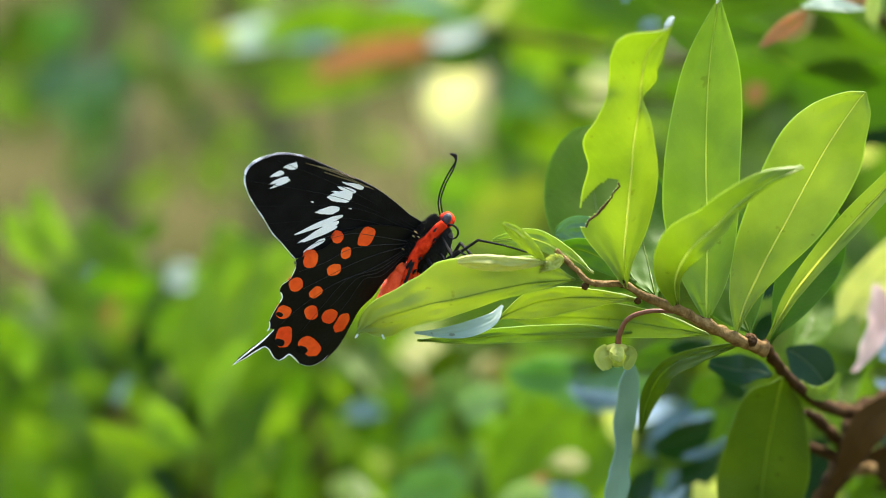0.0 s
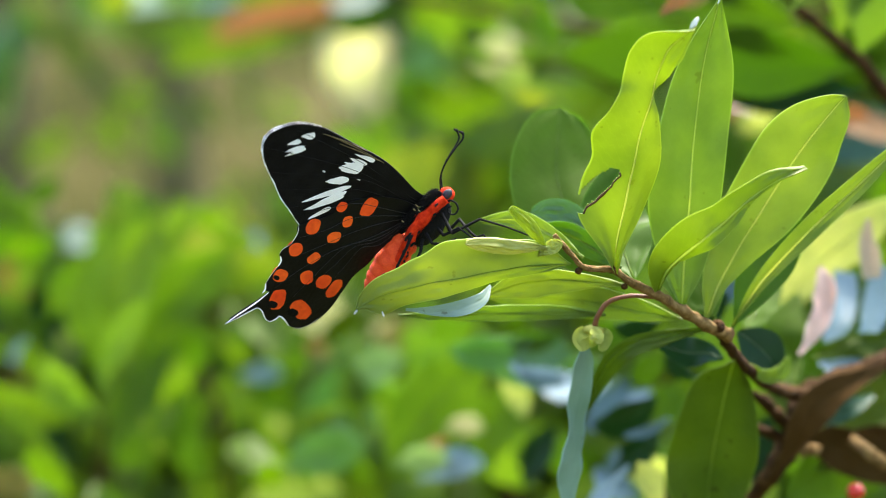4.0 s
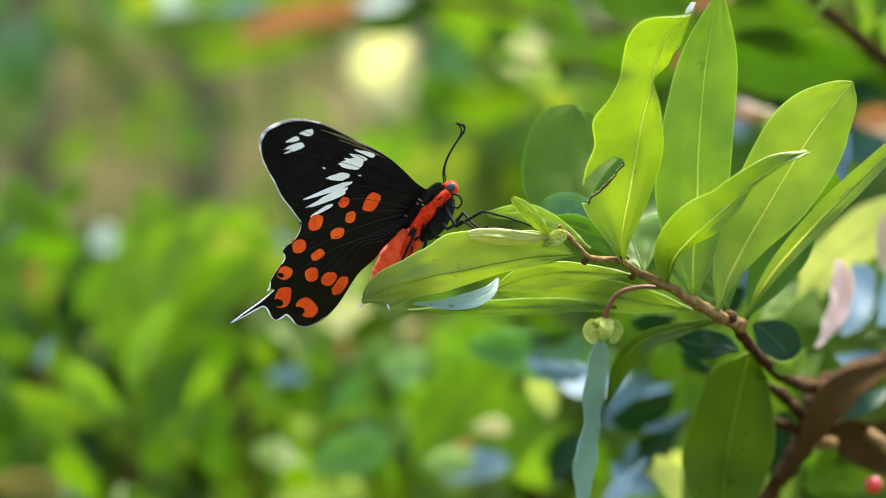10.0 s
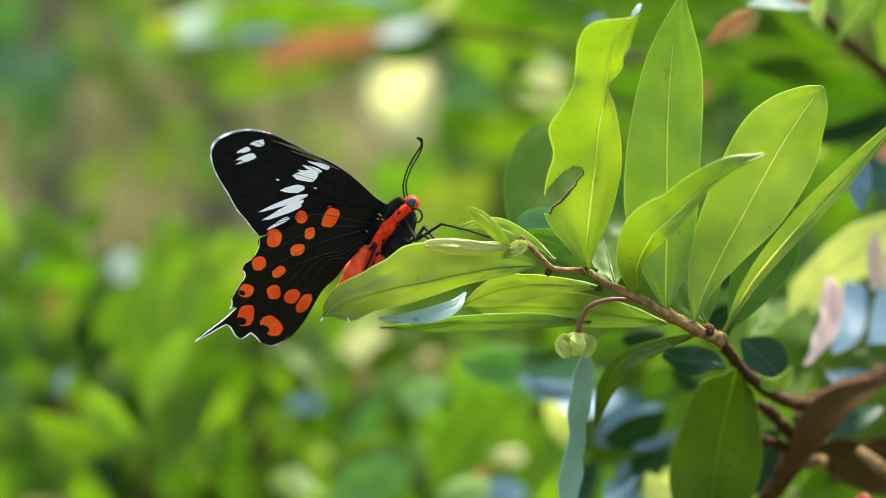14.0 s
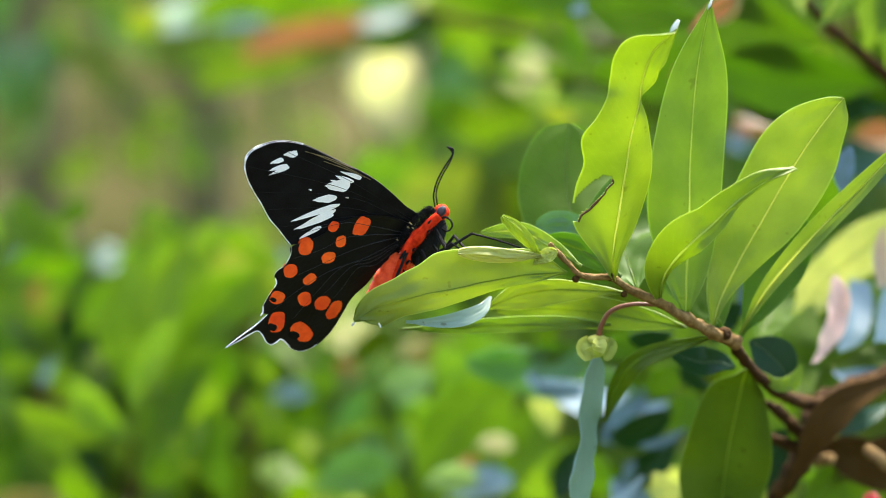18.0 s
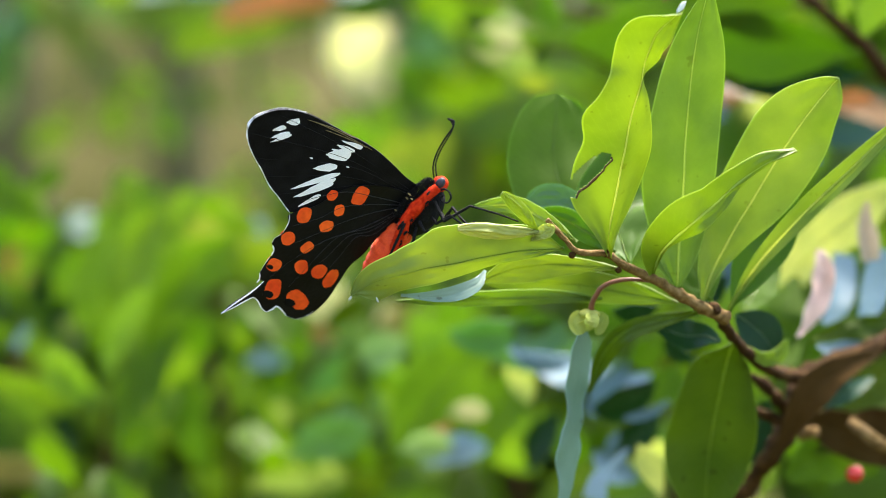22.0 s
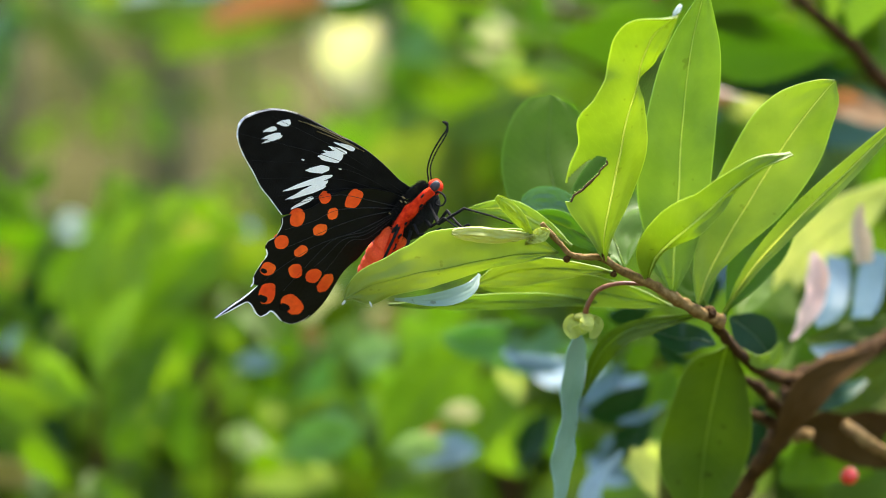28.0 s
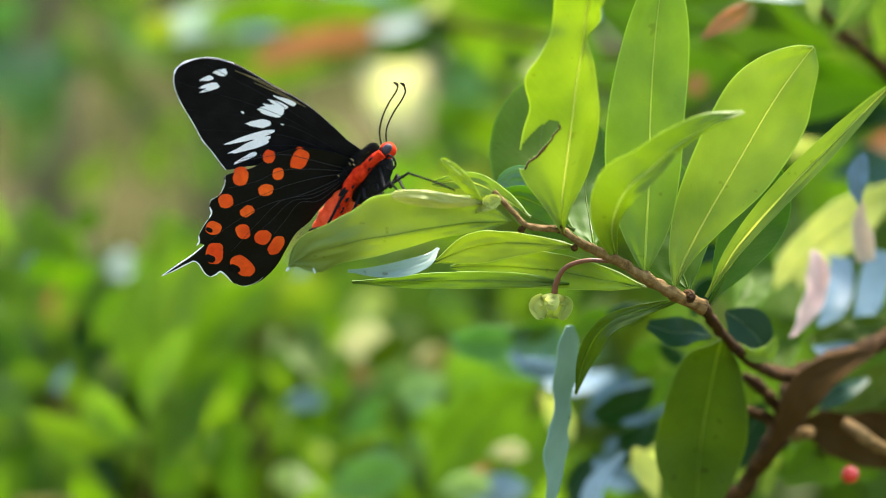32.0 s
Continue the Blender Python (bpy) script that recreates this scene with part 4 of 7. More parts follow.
WHITES = [(-0.4, 42.5, 1.88, 0.80, -128), (3.2, 44.4, 1.85, 0.55, -141), (4.4, 42.9, 2.66, 0.55, -141), (5.0, 42.3, 2.58, 0.46, -147), (-4.2, 25.5, 3.08, 0.56, -103), (-2.3, 26.6, 2.62, 0.60, -104), (-0.4, 28.3, 1.41, 0.28, -105), (0.3, 27.0, 3.33, 1.36, -123), (5.0, 27.4, 2.93, 1.01, -127), (9.3, 26.9, 6.80, 0.76, -144), (11.3, 25.7, 5.80, 1.02, -149), (14.7, 24.6, 3.21, 0.57, -154), (1.6, 22.5, 0.49, 0.16, -111), (4.9, 32.3, 0.50, 0.19, -104)]
REDS = [(6.1, 14.2, 2.83, 2.14, 166), (9.9, 20.9, 1.57, 1.40, 174), (12.4, 16.3, 1.72, 1.33, 143), (18.5, 23.6, 2.28, 1.88, 155), (17.9, 16.2, 1.86, 1.73, -133), (26.2, 22.7, 1.90, 2.02, -128), (25.6, 16.5, 1.85, 1.50, -160), (34.4, 20.8, 1.90, 2.00, 168), (31.1, 13.9, 1.79, 2.21, -136), (29.8, 8.6, 2.09, 2.16, -113), (30.0, 4.2, 3.03, 1.72, 171), (40.4, 16.2, 3.17, 2.29, 153), (39.8, 8.0, 3.84, 2.31, -80)]
DARKS_ON_RED = [(35.4, 21.4, 0.59, 0.98, 180), (42.3, 16.4, 0.99, 1.57, 178), (41.5, 9.3, 1.17, 1.71, 176)]
FORE_VEINS = [[(-2.2, 3.5), (-2.6, 25.6), (0.1, 47.1)], [(-1.6, 2.9), (0.1, 25.3), (8.2, 49.9)], [(-1.0, 2.4), (1.2, 22.3), (13.0, 43.9)], [(-0.3, 1.8), (3.7, 20.1), (15.3, 38.2)], [(0.3, 1.2), (4.0, 15.7), (17.5, 32.3)]]
HIND_VEINS = [[(3.7, 1.6), (12.9, 6.8), (21.3, 13.4), (30.7, 17.5), (37.9, 19.4)], [(4.0, 1.3), (11.9, 4.9), (18.5, 11.0), (28.4, 12.3), (37.8, 12.9)], [(4.3, 1.1), (12.7, 4.2), (17.1, 8.7), (24.4, 9.6), (27.7, 10.2)], [(4.5, 0.8), (13.1, 2.7), (16.4, 6.7), (22.8, 6.7), (27.3, 6.7)], [(3.2, 2.1), (8.6, 8.0), (14.7, 13.0), (21.6, 17.3), (26.3, 20.3)], [(2.7, 2.6), (6.6, 9.8), (11.2, 16.2), (16.9, 19.4), (22.8, 24.3)], [(2.1, 3.1), (4.6, 11.6), (6.9, 18.0), (10.9, 22.6), (15.4, 26.7)]]
FORE_RIM = [(-4.3, 41.2), (-2.6, 45.5), (-0.5, 48.5), (3.2, 51.2), (6.1, 51.7), (8.7, 50.5), (11.0, 48.0), (13.1, 44.5), (14.9, 40.6), (17.2, 36.2), (18.4, 32.3), (19.4, 29.6), (20.3, 26.8)]
HIND_RIM = [
    (0.10, [(20.4, 27.0), (22.4, 25.7), (25.5, 25.0)]),
    (0.05, [(26.1, 25.1), (28.0, 25.9), (29.4, 25.6)]),
    (0.26, [(29.9, 25.0), (31.0, 23.7), (32.6, 23.3)]),
    (0.05, [(33.0, 23.4), (35.8, 23.1), (38.0, 22.7)]),
    (0.26, [(38.3, 22.6), (39.8, 21.4), (41.1, 21.3)]),
    (0.20, [(39.9, 19.9), (44.5, 20.8), (49.1, 22.3), (53.5, 23.6)]),
    (0.20, [(53.4, 23.5), (49.6, 21.5), (46.5, 20.1), (45.2, 19.2), (45.4, 17.4), (46.8, 14.8), (46.9, 13.0)]),
    (0.26, [(46.9, 13.0), (45.5, 12.2), (44.2, 11.7), (44.5, 9.6), (45.3, 7.2)]),
    (0.05, [(45.3, 6.9), (44.7, 4.0), (42.3, 2.0), (39.9, 1.3)]),
]
COSTA = [[(-3.5, 38.4), (-5.0, 29.7), (-5.8, 20.2)], [(-3.4, 34.3), (-4.8, 27.5), (-5.5, 22.0)], [(-3.0, 39.9), (-4.8, 33.5), (-5.9, 26.4)]]


def patch_mesh(a, b, long, wide, angle, mat, lift, open_by, name, seed, taper=0.0):
    """A rounded irregular spot on a wing."""
    verts, n = [], 22
    for k in range(n):
        th = 2 * math.pi * k / n
        r = 1 + (0.28 if taper else 0.13) * noise.noise(Vector((math.cos(th) * 1.7, math.sin(th) * 1.7, seed * 3.1)))
        p = 0.95 if taper else 0.8
        x, y = long * math.copysign(abs(math.cos(th)) ** p, math.cos(th)) * r, wide * math.copysign(abs(math.sin(th)) ** p, math.sin(th)) * r * (1 + taper * math.cos(th))
        ca, sa = math.cos(radians(angle)), math.sin(radians(angle))
        verts.append((a + x * ca - y * sa, b + x * sa + y * ca))
    top = [on_wing(x, y, lift, open_by) for x, y in verts]
    low = [on_wing(x, y, lift - 0.0001, open_by) for x, y in verts]
    mid = on_wing(a, b, lift, open_by)
    faces = [(k, (k + 1) % n, 2 * n) for k in range(n)] + [(k + n, (k + 1) % n + n, (k + 1) % n, k) for k in range(n)]
    return mesh_of(name, top + low + [mid], faces, mat, smooth=False)


def wing_pair(open_by, hind_by, sign):
    """One side's forewing and hindwing with their markings."""
    fore = part("forewing", wing_plate(FORE, BLACK, "forewing", 0.0, open_by), butterfly, "black forewing with white streaks")
    hind = part("hindwing", wing_plate(HIND if sign > 0 else [(24 + (a - 24) * 0.95, 12 + (b - 12) * 0.93) for a, b in HIND], BLUE_BLACK, "hindwing", sign * 0.0005, hind_by), butterfly, "black tailed hindwing with red spots")
    for lines, wing, up, by, scale in ((FORE_VEINS, fore, 0.00008, open_by, VEIN), (HIND_VEINS, hind, sign * 0.0005 + sign * 0.00008, hind_by, HIND_VEIN)):
        for line in lines:
            pts = [on_wing(*p, up, by) for p in line]
            part("vein", tube(pts, [0.00011, 0.00009, 0.00006], scale, (0, 0, 0), 5, 18, name="vein"), wing)
    widths = [0.00003] * 7 + [0.00007 if k % 3 else 0.00017 for k in range(23)]
    part("fringe", tube([on_wing(*p, 0.0, open_by) for p in FORE_RIM], widths, WHITE, (0, 0, 0), 6, 90, 0.5, "fringe"), fore, "white scalloped fringe")
    for wide, rim in HIND_RIM if sign > 0 else ():
        radii = [wide * 0.0004, wide * 0.001, wide * 0.0008, wide * 0.001, wide * 0.0003]
        part("fringe", tube([on_wing(*p, sign * 0.0005, hind_by) for p in rim], radii, WHITE, (0, 0, 0), 6, 24, 0.6, "fringe"), hind, "white scalloped fringe")
    for k, (a, b, l, w, ang) in enumerate(WHITES):
        part("white_streak", patch_mesh(a, b, l, w, ang, WHITE, sign * 0.00012, open_by, "white_streak", k, 0.55), fore, "white streak")
    for k, (a, b, l, w, ang) in enumerate(REDS):
        part("red_spot", patch_mesh(a, b, l, w, ang, SPOT, sign * 0.0005 + sign * 0.00012, hind_by, "red_spot", k + 20), hind, "orange-red spot")
    for k, (a, b, l, w, ang) in enumerate(DARKS_ON_RED):
        part("dark_mark", patch_mesh(a, b, l, w, ang, BLACK, sign * 0.0005 + sign * 0.00022, hind_by, "dark_mark", k + 50), hind)
    return fore


forewings = [wing_pair(0.0, 0.0, 1), wing_pair(0.9, 0.05, -1)]

for line in COSTA:
    part("costal_streak", tube([on_wing(*p, 0.0001) for p in line], [0.00008, 0.00012, 0.00006], TAN, (0, 0, 0), 5, 14, name="costal_streak"), bpy.data.objects["forewing"], "thin tan streak")

# body
HEAD, TAIL = Vector((-0.0033, 0.5795, 1.0117)), Vector((-0.0243, 0.5855, 0.9844))
along = (HEAD - TAIL).normalized()
down = Vector((along.z, 0, -along.x)).normalized()
depth = along.cross(down).normalized()


def lump(name, mat, centre, l, w, d, parent, label="", rough=0.12):
    return part(name, blob(centre, (along * l, down * w, depth * d), mat, PERCH, 14, 18, rough, name, 900), parent, label)


thorax = lump("thorax", FUR, Vector((-0.0079, 0.5810, 1.0043)), 0.0078, 0.0042, 0.0040, butterfly, "black furry thorax")


def fur(name, mat, spots, count, length, parent, seed):
    """Short hairs standing off a body part; spots: places and radii that they start from."""
    rng = random.Random(seed)
    verts, faces = [], []
    for _ in range(count):
        k = rng.uniform(0, len(spots) - 1.001)
        (p, r), (q, r2) = spots[int(k)], spots[int(k) + 1]
        c = Vector(p).lerp(Vector(q), k - int(k))
        rad = r + (r2 - r) * (k - int(k))
        th = rng.uniform(0, 2 * math.pi)
        d = (down * math.cos(th) + depth * math.sin(th)).normalized()
        a = c + d * rad * 0.85
        b = a + (d * 0.7 - along * rng.uniform(0.2, 0.9)).normalized() * length * rng.uniform(0.5, 1.3)
        o = along.cross(d).normalized() * 0.00009
        n = len(verts)
        verts += [a - o - Vector(PERCH), a + o - Vector(PERCH), a + d.cross(o).normalized() * 0.00009 - Vector(PERCH), b - Vector(PERCH)]
        faces += [(n, n + 1, n + 3), (n + 1, n + 2, n + 3), (n + 2, n, n + 3)]
    return part(name, mesh_of(name, verts, faces, mat), parent)


fur("fur", FUR, [((-0.0048, 0.5805, 1.0103), 0.0022), ((-0.0073, 0.5810, 1.0069), 0.0038), ((-0.0103, 0.5810, 1.0034), 0.0042), ((-0.0125, 0.5810, 1.0001), 0.003)], 900, 0.0017, thorax, 5)
line = [Vector(p) for p in ((-0.0040, 0.5755, 1.0109), (-0.0072, 0.5752, 1.0078), (-0.0097, 0.5755, 1.0053), (-0.0124, 0.5760, 1.0019), (-0.0139, 0.5770, 0.9979), (-0.0154, 0.5780, 0.9939))]
fur("red_fur", RED, [((-0.0040, 0.5757, 1.0109), 0.0010), ((-0.0072, 0.5755, 1.0078), 0.0013), ((-0.0097, 0.5758, 1.0053), 0.0016), ((-0.0124, 0.5763, 1.0019), 0.0015), ((-0.0148, 0.5780, 0.9957), 0.0013)], 1600, 0.0008, thorax, 6)
part("stripe", tube(line, [0.0011, 0.0013, 0.0016, 0.0014, 0.0013, 0.0013], RED, PERCH, 14, 60, 0.7, "stripe"), thorax, "red furry side stripe")
fur("back_fur", FUR, [((-0.0055, 0.5765, 1.0130), 0.0008), ((-0.0086, 0.5765, 1.0106), 0.0012), ((-0.0117, 0.5762, 1.0068), 0.0012), ((-0.0140, 0.5765, 1.0030), 0.0010)], 2400, 0.0014, thorax, 8)
for p, r in (((-0.0066, 0.5742, 1.0066), 0.0004), ((-0.0106, 0.5742, 1.0019), 0.0004), ((-0.0121, 0.5748, 0.9987), 0.0005), ((-0.0134, 0.5752, 0.9957), 0.0004), ((-0.0145, 0.5755, 0.9969), 0.0003), ((-0.0134, 0.5745, 1.0006), 0.0007), ((-0.0062, 0.5738, 1.0092), 0.0004)):
    part("fur_tuft", blob(p, (along * r * 1.6, down * r * 0.7, depth * r), FUR, PERCH, 8, 10, 0.6, "fur_tuft", 1500), thorax)
for p in ((-0.0112, 0.5745, 1.0088), (-0.0105, 0.5742, 1.0075), (-0.0119, 0.5748, 1.0078), (-0.0151, 0.5755, 1.0081), (-0.0148, 0.5755, 1.0046)):
    part("pale_hairs", blob(p, (along * 0.0002, down * 0.0005, depth * 0.0002), TAN, PERCH, 6, 8, 0.5, "pale_hairs", 1500), thorax)
lump("head", RED, Vector((-0.0034, 0.5795, 1.0117)), 0.0023, 0.0021, 0.0022, butterfly, "red furry head", 0.1)
head = bpy.data.objects["head"]
part("eye", blob((-0.0033, 0.5778, 1.0119), (along * 0.0017, down * 0.0012, depth * 0.0012), EYE, PERCH, 10, 14, 0, "eye"), head, "dark shiny eye")
abdomen = part("abdomen", tube([(-0.0133, 0.5810, 1.0001), (-0.0167, 0.5820, 0.9954), (-0.0197, 0.5830, 0.9904), (-0.0219, 0.5840, 0.9870), (-0.0237, 0.5850, 0.9837)], [0.0040 * math.sin(math.pi * (0.25 + 0.72 * k / 35)) ** 0.7 * (1.0, 1.05, 1.06, 1.05, 0.98)[k % 5] for k in range(36)], ABDOMEN, PERCH, 18, 105, 0.08, "abdomen"), butterfly, "plump red abdomen")
for p in ((-0.0142, 0.5765, 0.9942), (-0.0133, 0.5758, 0.9965), (-0.0151, 0.5770, 0.9925), (-0.0125, 0.5752, 0.9984), (-0.0160, 0.5778, 0.9930)):
    part("dark_dot", blob(p, ((0.0003, 0, 0), (0, 0.0003, 0), (0, 0, 0.0004)), FUR, PERCH, 6, 8, 0, "dark_dot"), abdomen)
for pts, r in (
    ([(-0.0050, 0.5785, 1.0132), (-0.0052, 0.5770, 1.0164), (-0.0040, 0.5750, 1.0201), (-0.0018, 0.5730, 1.0237), (0.0000, 0.5720, 1.0261), (0.0004, 0.5720, 1.0274)], 0.00022),
    ([(-0.0045, 0.5815, 1.0136), (-0.0048, 0.5820, 1.0173), (-0.0033, 0.5820, 1.0213), (-0.0012, 0.5820, 1.0248), (-0.0003, 0.5820, 1.0270), (-0.0006, 0.5820, 1.0282)], 0.00022),
):
    ant = part("antenna", tube(pts, [r, r, r, r * 1.2], FUR, PERCH, 6, 24, name="antenna"), head, "thin black antenna")
    end = [Vector(pts[-1]), Vector(pts[-1]) + Vector((-0.0003, 0, 0.0006)), Vector(pts[-1]) + Vector((-0.0012, 0, 0.0010))]
    part("club", tube(end, [r * 1.2, r * 2.0, r * 1.0], FUR, PERCH, 6, 10, name="club"), ant)
coil = [(-0.0036, 0.5780, 1.0096), (-0.0024, 0.5770, 1.0104), (-0.0009, 0.5765, 1.0096), (-0.0004, 0.5765, 1.0081), (-0.0013, 0.5765, 1.0068), (-0.0027, 0.5770, 1.0070), (-0.0030, 0.5775, 1.0081), (-0.0021, 0.5775, 1.0089)]
part("proboscis", tube(coil, [0.0003, 0.0003, 0.00025, 0.0002], FUR, PERCH, 6, 40, name="proboscis"), head, "coiled black tongue")
for pts in (
    [(-0.0047, 0.5770, 1.0070), (-0.0019, 0.5730, 1.0019), (0.0050, 0.5690, 1.0058), (0.0114, 0.5680, 1.0041), (0.0176, 0.5675, 1.0019)],
    [(-0.0040, 0.5820, 1.0067), (-0.0024, 0.5800, 1.0025), (0.0000, 0.5770, 1.0055), (0.0026, 0.5730, 1.0025), (0.0044, 0.5710, 1.0010), (0.0061, 0.5700, 1.0018), (0.0069, 0.5700, 1.0006)],
    [(-0.0059, 0.5790, 1.0034), (-0.0041, 0.5750, 1.0012), (-0.0003, 0.5720, 1.0034), (0.0035, 0.5680, 1.0007)],
    [(-0.0086, 0.5770, 1.0016), (-0.0071, 0.5730, 0.9991), (-0.0047, 0.5710, 0.9991), (-0.0010, 0.5690, 1.0007)],
    [(-0.0095, 0.5770, 1.0001), (-0.0100, 0.5750, 0.9969), (-0.0112, 0.5740, 0.9943), (-0.0132, 0.5720, 0.9925)],
    [(-0.0124, 0.5750, 1.0013), (-0.0135, 0.5735, 0.9984), (-0.0165, 0.5730, 0.9918), (-0.0196, 0.5710, 0.9909), (-0.0203, 0.5700, 0.9904)],
):
    part("leg", tube(pts, [0.0005, 0.00042, 0.00034, 0.00028, 0.0002], FUR, PERCH, 6, 60, 0.2, "leg", True), butterfly)

# ---- ground and slope behind ----
def ground():
    verts, faces, n = [], [], 70
    for i in range(n + 1):
        for j in range(n + 1):
            x = (i / n * 2 - 1)
            y = (j / n * 2 - 1)
            x, y = 60 * x * abs(x), 60 * y * abs(y)
            rise = 3.4 * (1 / (1 + math.exp(-(y - 7.5) * 0.9)))
            verts.append((x, y, rise + 0.10 * noise.noise(Vector((x * 0.5, y * 0.5, 0))) * min(1, (x * x + y * y) / 4)))
    for i in range(n):
        for j in range(n):
            a = i * (n + 1) + j
            faces.append((a, a + n + 1, a + n + 2, a + 1))
    return mesh_of("ground", verts, faces, EARTH)


tagged(new("ground", ground()), "bare brown earth rising to a bank behind the shrubs", "ground", kind="structure")

# ---- shrubs behind ----
def bush_leaf(mat, length, wide, name="leaf", curl=0.2):
    """One leaf mesh along +x, to be shared."""
    path = [(0, 0, 0), (length * 0.35, 0, length * 0.05), (length * 0.7, 0, length * 0.03), (length, 0, -length * 0.08)]
    return leaf_sheet(path, wide / 2, wide / 2, (0, 0, 1), mat, (0, 0, 0), fold=curl, wave=length * 0.02, thick=0.0006, nu=10, nv=3, name=name)[0]


SHAPES = {}


def shape_of(mat, k):
    key = (mat.name, k)
    if key not in SHAPES:
        SHAPES[key] = bush_leaf(mat, 1.0, (0.36, 0.42, 0.48)[k], curl=(0.1, 0.25, -0.1)[k])
    return SHAPES[key]


def set_leaf(parent, place, aim, face, size, mat, label=""):
    """A shared leaf laid at a place, pointing along aim, its face looking along face."""
    ob = part("leaf", shape_of(mat, rnd.randrange(3)), parent, label)
    x = Vector(aim).normalized()
    y = Vector(face).cross(x).normalized()
    z = x.cross(y)
    m = Matrix((x, y, z)).transposed().to_4x4()
    m.translation = Vector(place) - parent.location
    ob.matrix_basis = m @ Matrix.Diagonal((size, size, size, 1))
    return ob


def spray(parent, centre, spread, count, size, mats, aim=(0, 0, 1), scatter=0.8):
    """A loose bunch of leaves about a place."""
    c = Vector(centre)
    for _ in range(count):
        p = c + Vector([rnd.gauss(0, 0.5) * s for s in spread])
        d = (Vector(aim) + Vector([rnd.gauss(0, scatter) for _ in range(3)])).normalized()
        f = Vector((rnd.gauss(0, 0.45), -1 + rnd.gauss(0, 0.25), -0.35 + rnd.gauss(0, 0.4)))
        set_leaf(parent, p, d, f, size * rnd.uniform(0.75, 1.25), rnd.choice(mats))


def bush(base, label, stems, bark=BARK):
    b = thing("bush", base, label, "shrub", "bushes behind")
    for pts, r in stems:
        part("stem", tube(pts, [r, r * 0.7, r * 0.35], bark, base, 8, 14, 0.2, "stem"), b)
    return b

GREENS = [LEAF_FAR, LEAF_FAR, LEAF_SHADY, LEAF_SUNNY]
# shade inside the bushes, put into darker leaf colours
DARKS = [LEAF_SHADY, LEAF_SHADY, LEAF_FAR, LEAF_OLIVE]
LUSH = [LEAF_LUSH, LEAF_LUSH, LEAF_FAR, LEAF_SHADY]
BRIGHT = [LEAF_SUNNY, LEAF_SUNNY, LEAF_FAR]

left_bush = bush((-0.341, 2.015, 0.0), "bright green broad-leaved bush, out of focus", [
    ([(-0.341, 2.015, -0.05), (-0.3255, 2.046, 0.5), (-0.2880, 2.0460, 0.8326), (-0.2651, 2.0930, 0.9361)], 0.0093),
    ([(-0.341, 2.015, -0.05), (-0.434, 2.015, 0.45), (-0.3741, 2.0150, 0.8145), (-0.3993, 2.0930, 0.8932)], 0.00775),
    ([(-0.341, 2.015, -0.05), (-0.2325, 2.17, 0.5), (-0.1691, 2.1700, 0.8002), (-0.1747, 2.1700, 0.8893)], 0.00775)])
# shade-coloured filler, so gaps between nearer leaves read dark
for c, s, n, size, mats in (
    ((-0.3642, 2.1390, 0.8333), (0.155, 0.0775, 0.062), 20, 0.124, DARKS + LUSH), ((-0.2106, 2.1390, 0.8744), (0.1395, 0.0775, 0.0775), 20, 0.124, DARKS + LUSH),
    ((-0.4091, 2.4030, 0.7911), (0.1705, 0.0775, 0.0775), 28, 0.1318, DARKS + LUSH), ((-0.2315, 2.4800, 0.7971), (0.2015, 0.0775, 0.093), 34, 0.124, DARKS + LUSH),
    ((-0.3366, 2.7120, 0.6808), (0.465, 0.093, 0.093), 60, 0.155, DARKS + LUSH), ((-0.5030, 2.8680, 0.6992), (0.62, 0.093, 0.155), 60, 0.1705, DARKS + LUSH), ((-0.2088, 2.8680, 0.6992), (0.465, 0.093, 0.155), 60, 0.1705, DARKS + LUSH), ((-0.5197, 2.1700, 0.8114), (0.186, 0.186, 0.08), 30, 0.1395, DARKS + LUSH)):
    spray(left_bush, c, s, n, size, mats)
near_bush = bush((-0.16, 1.08, 0.0), "bright green broad-leaved bush with drooping twigs, out of focus", [
    ([(-0.16, 1.08, -0.05), (-0.165, 1.08, 0.5), (-0.163, 1.08, 0.85), (-0.150, 1.07, 0.935)], 0.003),
    ([(-0.16, 1.08, -0.05), (-0.12, 1.1, 0.5), (-0.10, 1.1, 0.86), (-0.112, 1.1, 0.93)], 0.003)])
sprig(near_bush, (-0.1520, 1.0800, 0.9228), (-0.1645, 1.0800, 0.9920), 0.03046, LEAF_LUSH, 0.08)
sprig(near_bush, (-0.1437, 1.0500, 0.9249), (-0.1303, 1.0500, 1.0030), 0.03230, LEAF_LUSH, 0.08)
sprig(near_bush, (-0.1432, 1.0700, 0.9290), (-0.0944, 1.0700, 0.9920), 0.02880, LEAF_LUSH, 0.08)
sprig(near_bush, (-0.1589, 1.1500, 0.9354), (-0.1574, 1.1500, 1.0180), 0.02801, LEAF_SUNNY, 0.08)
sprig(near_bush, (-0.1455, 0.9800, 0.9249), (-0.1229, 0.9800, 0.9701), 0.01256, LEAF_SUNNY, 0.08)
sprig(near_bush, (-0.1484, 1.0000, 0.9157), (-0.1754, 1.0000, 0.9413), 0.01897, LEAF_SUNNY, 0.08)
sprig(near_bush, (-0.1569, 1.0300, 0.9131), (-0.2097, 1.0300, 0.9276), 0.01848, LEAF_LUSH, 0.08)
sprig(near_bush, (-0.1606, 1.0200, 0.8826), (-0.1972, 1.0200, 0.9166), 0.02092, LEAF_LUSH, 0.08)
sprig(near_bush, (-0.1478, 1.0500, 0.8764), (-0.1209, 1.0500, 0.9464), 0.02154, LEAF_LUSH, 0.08)
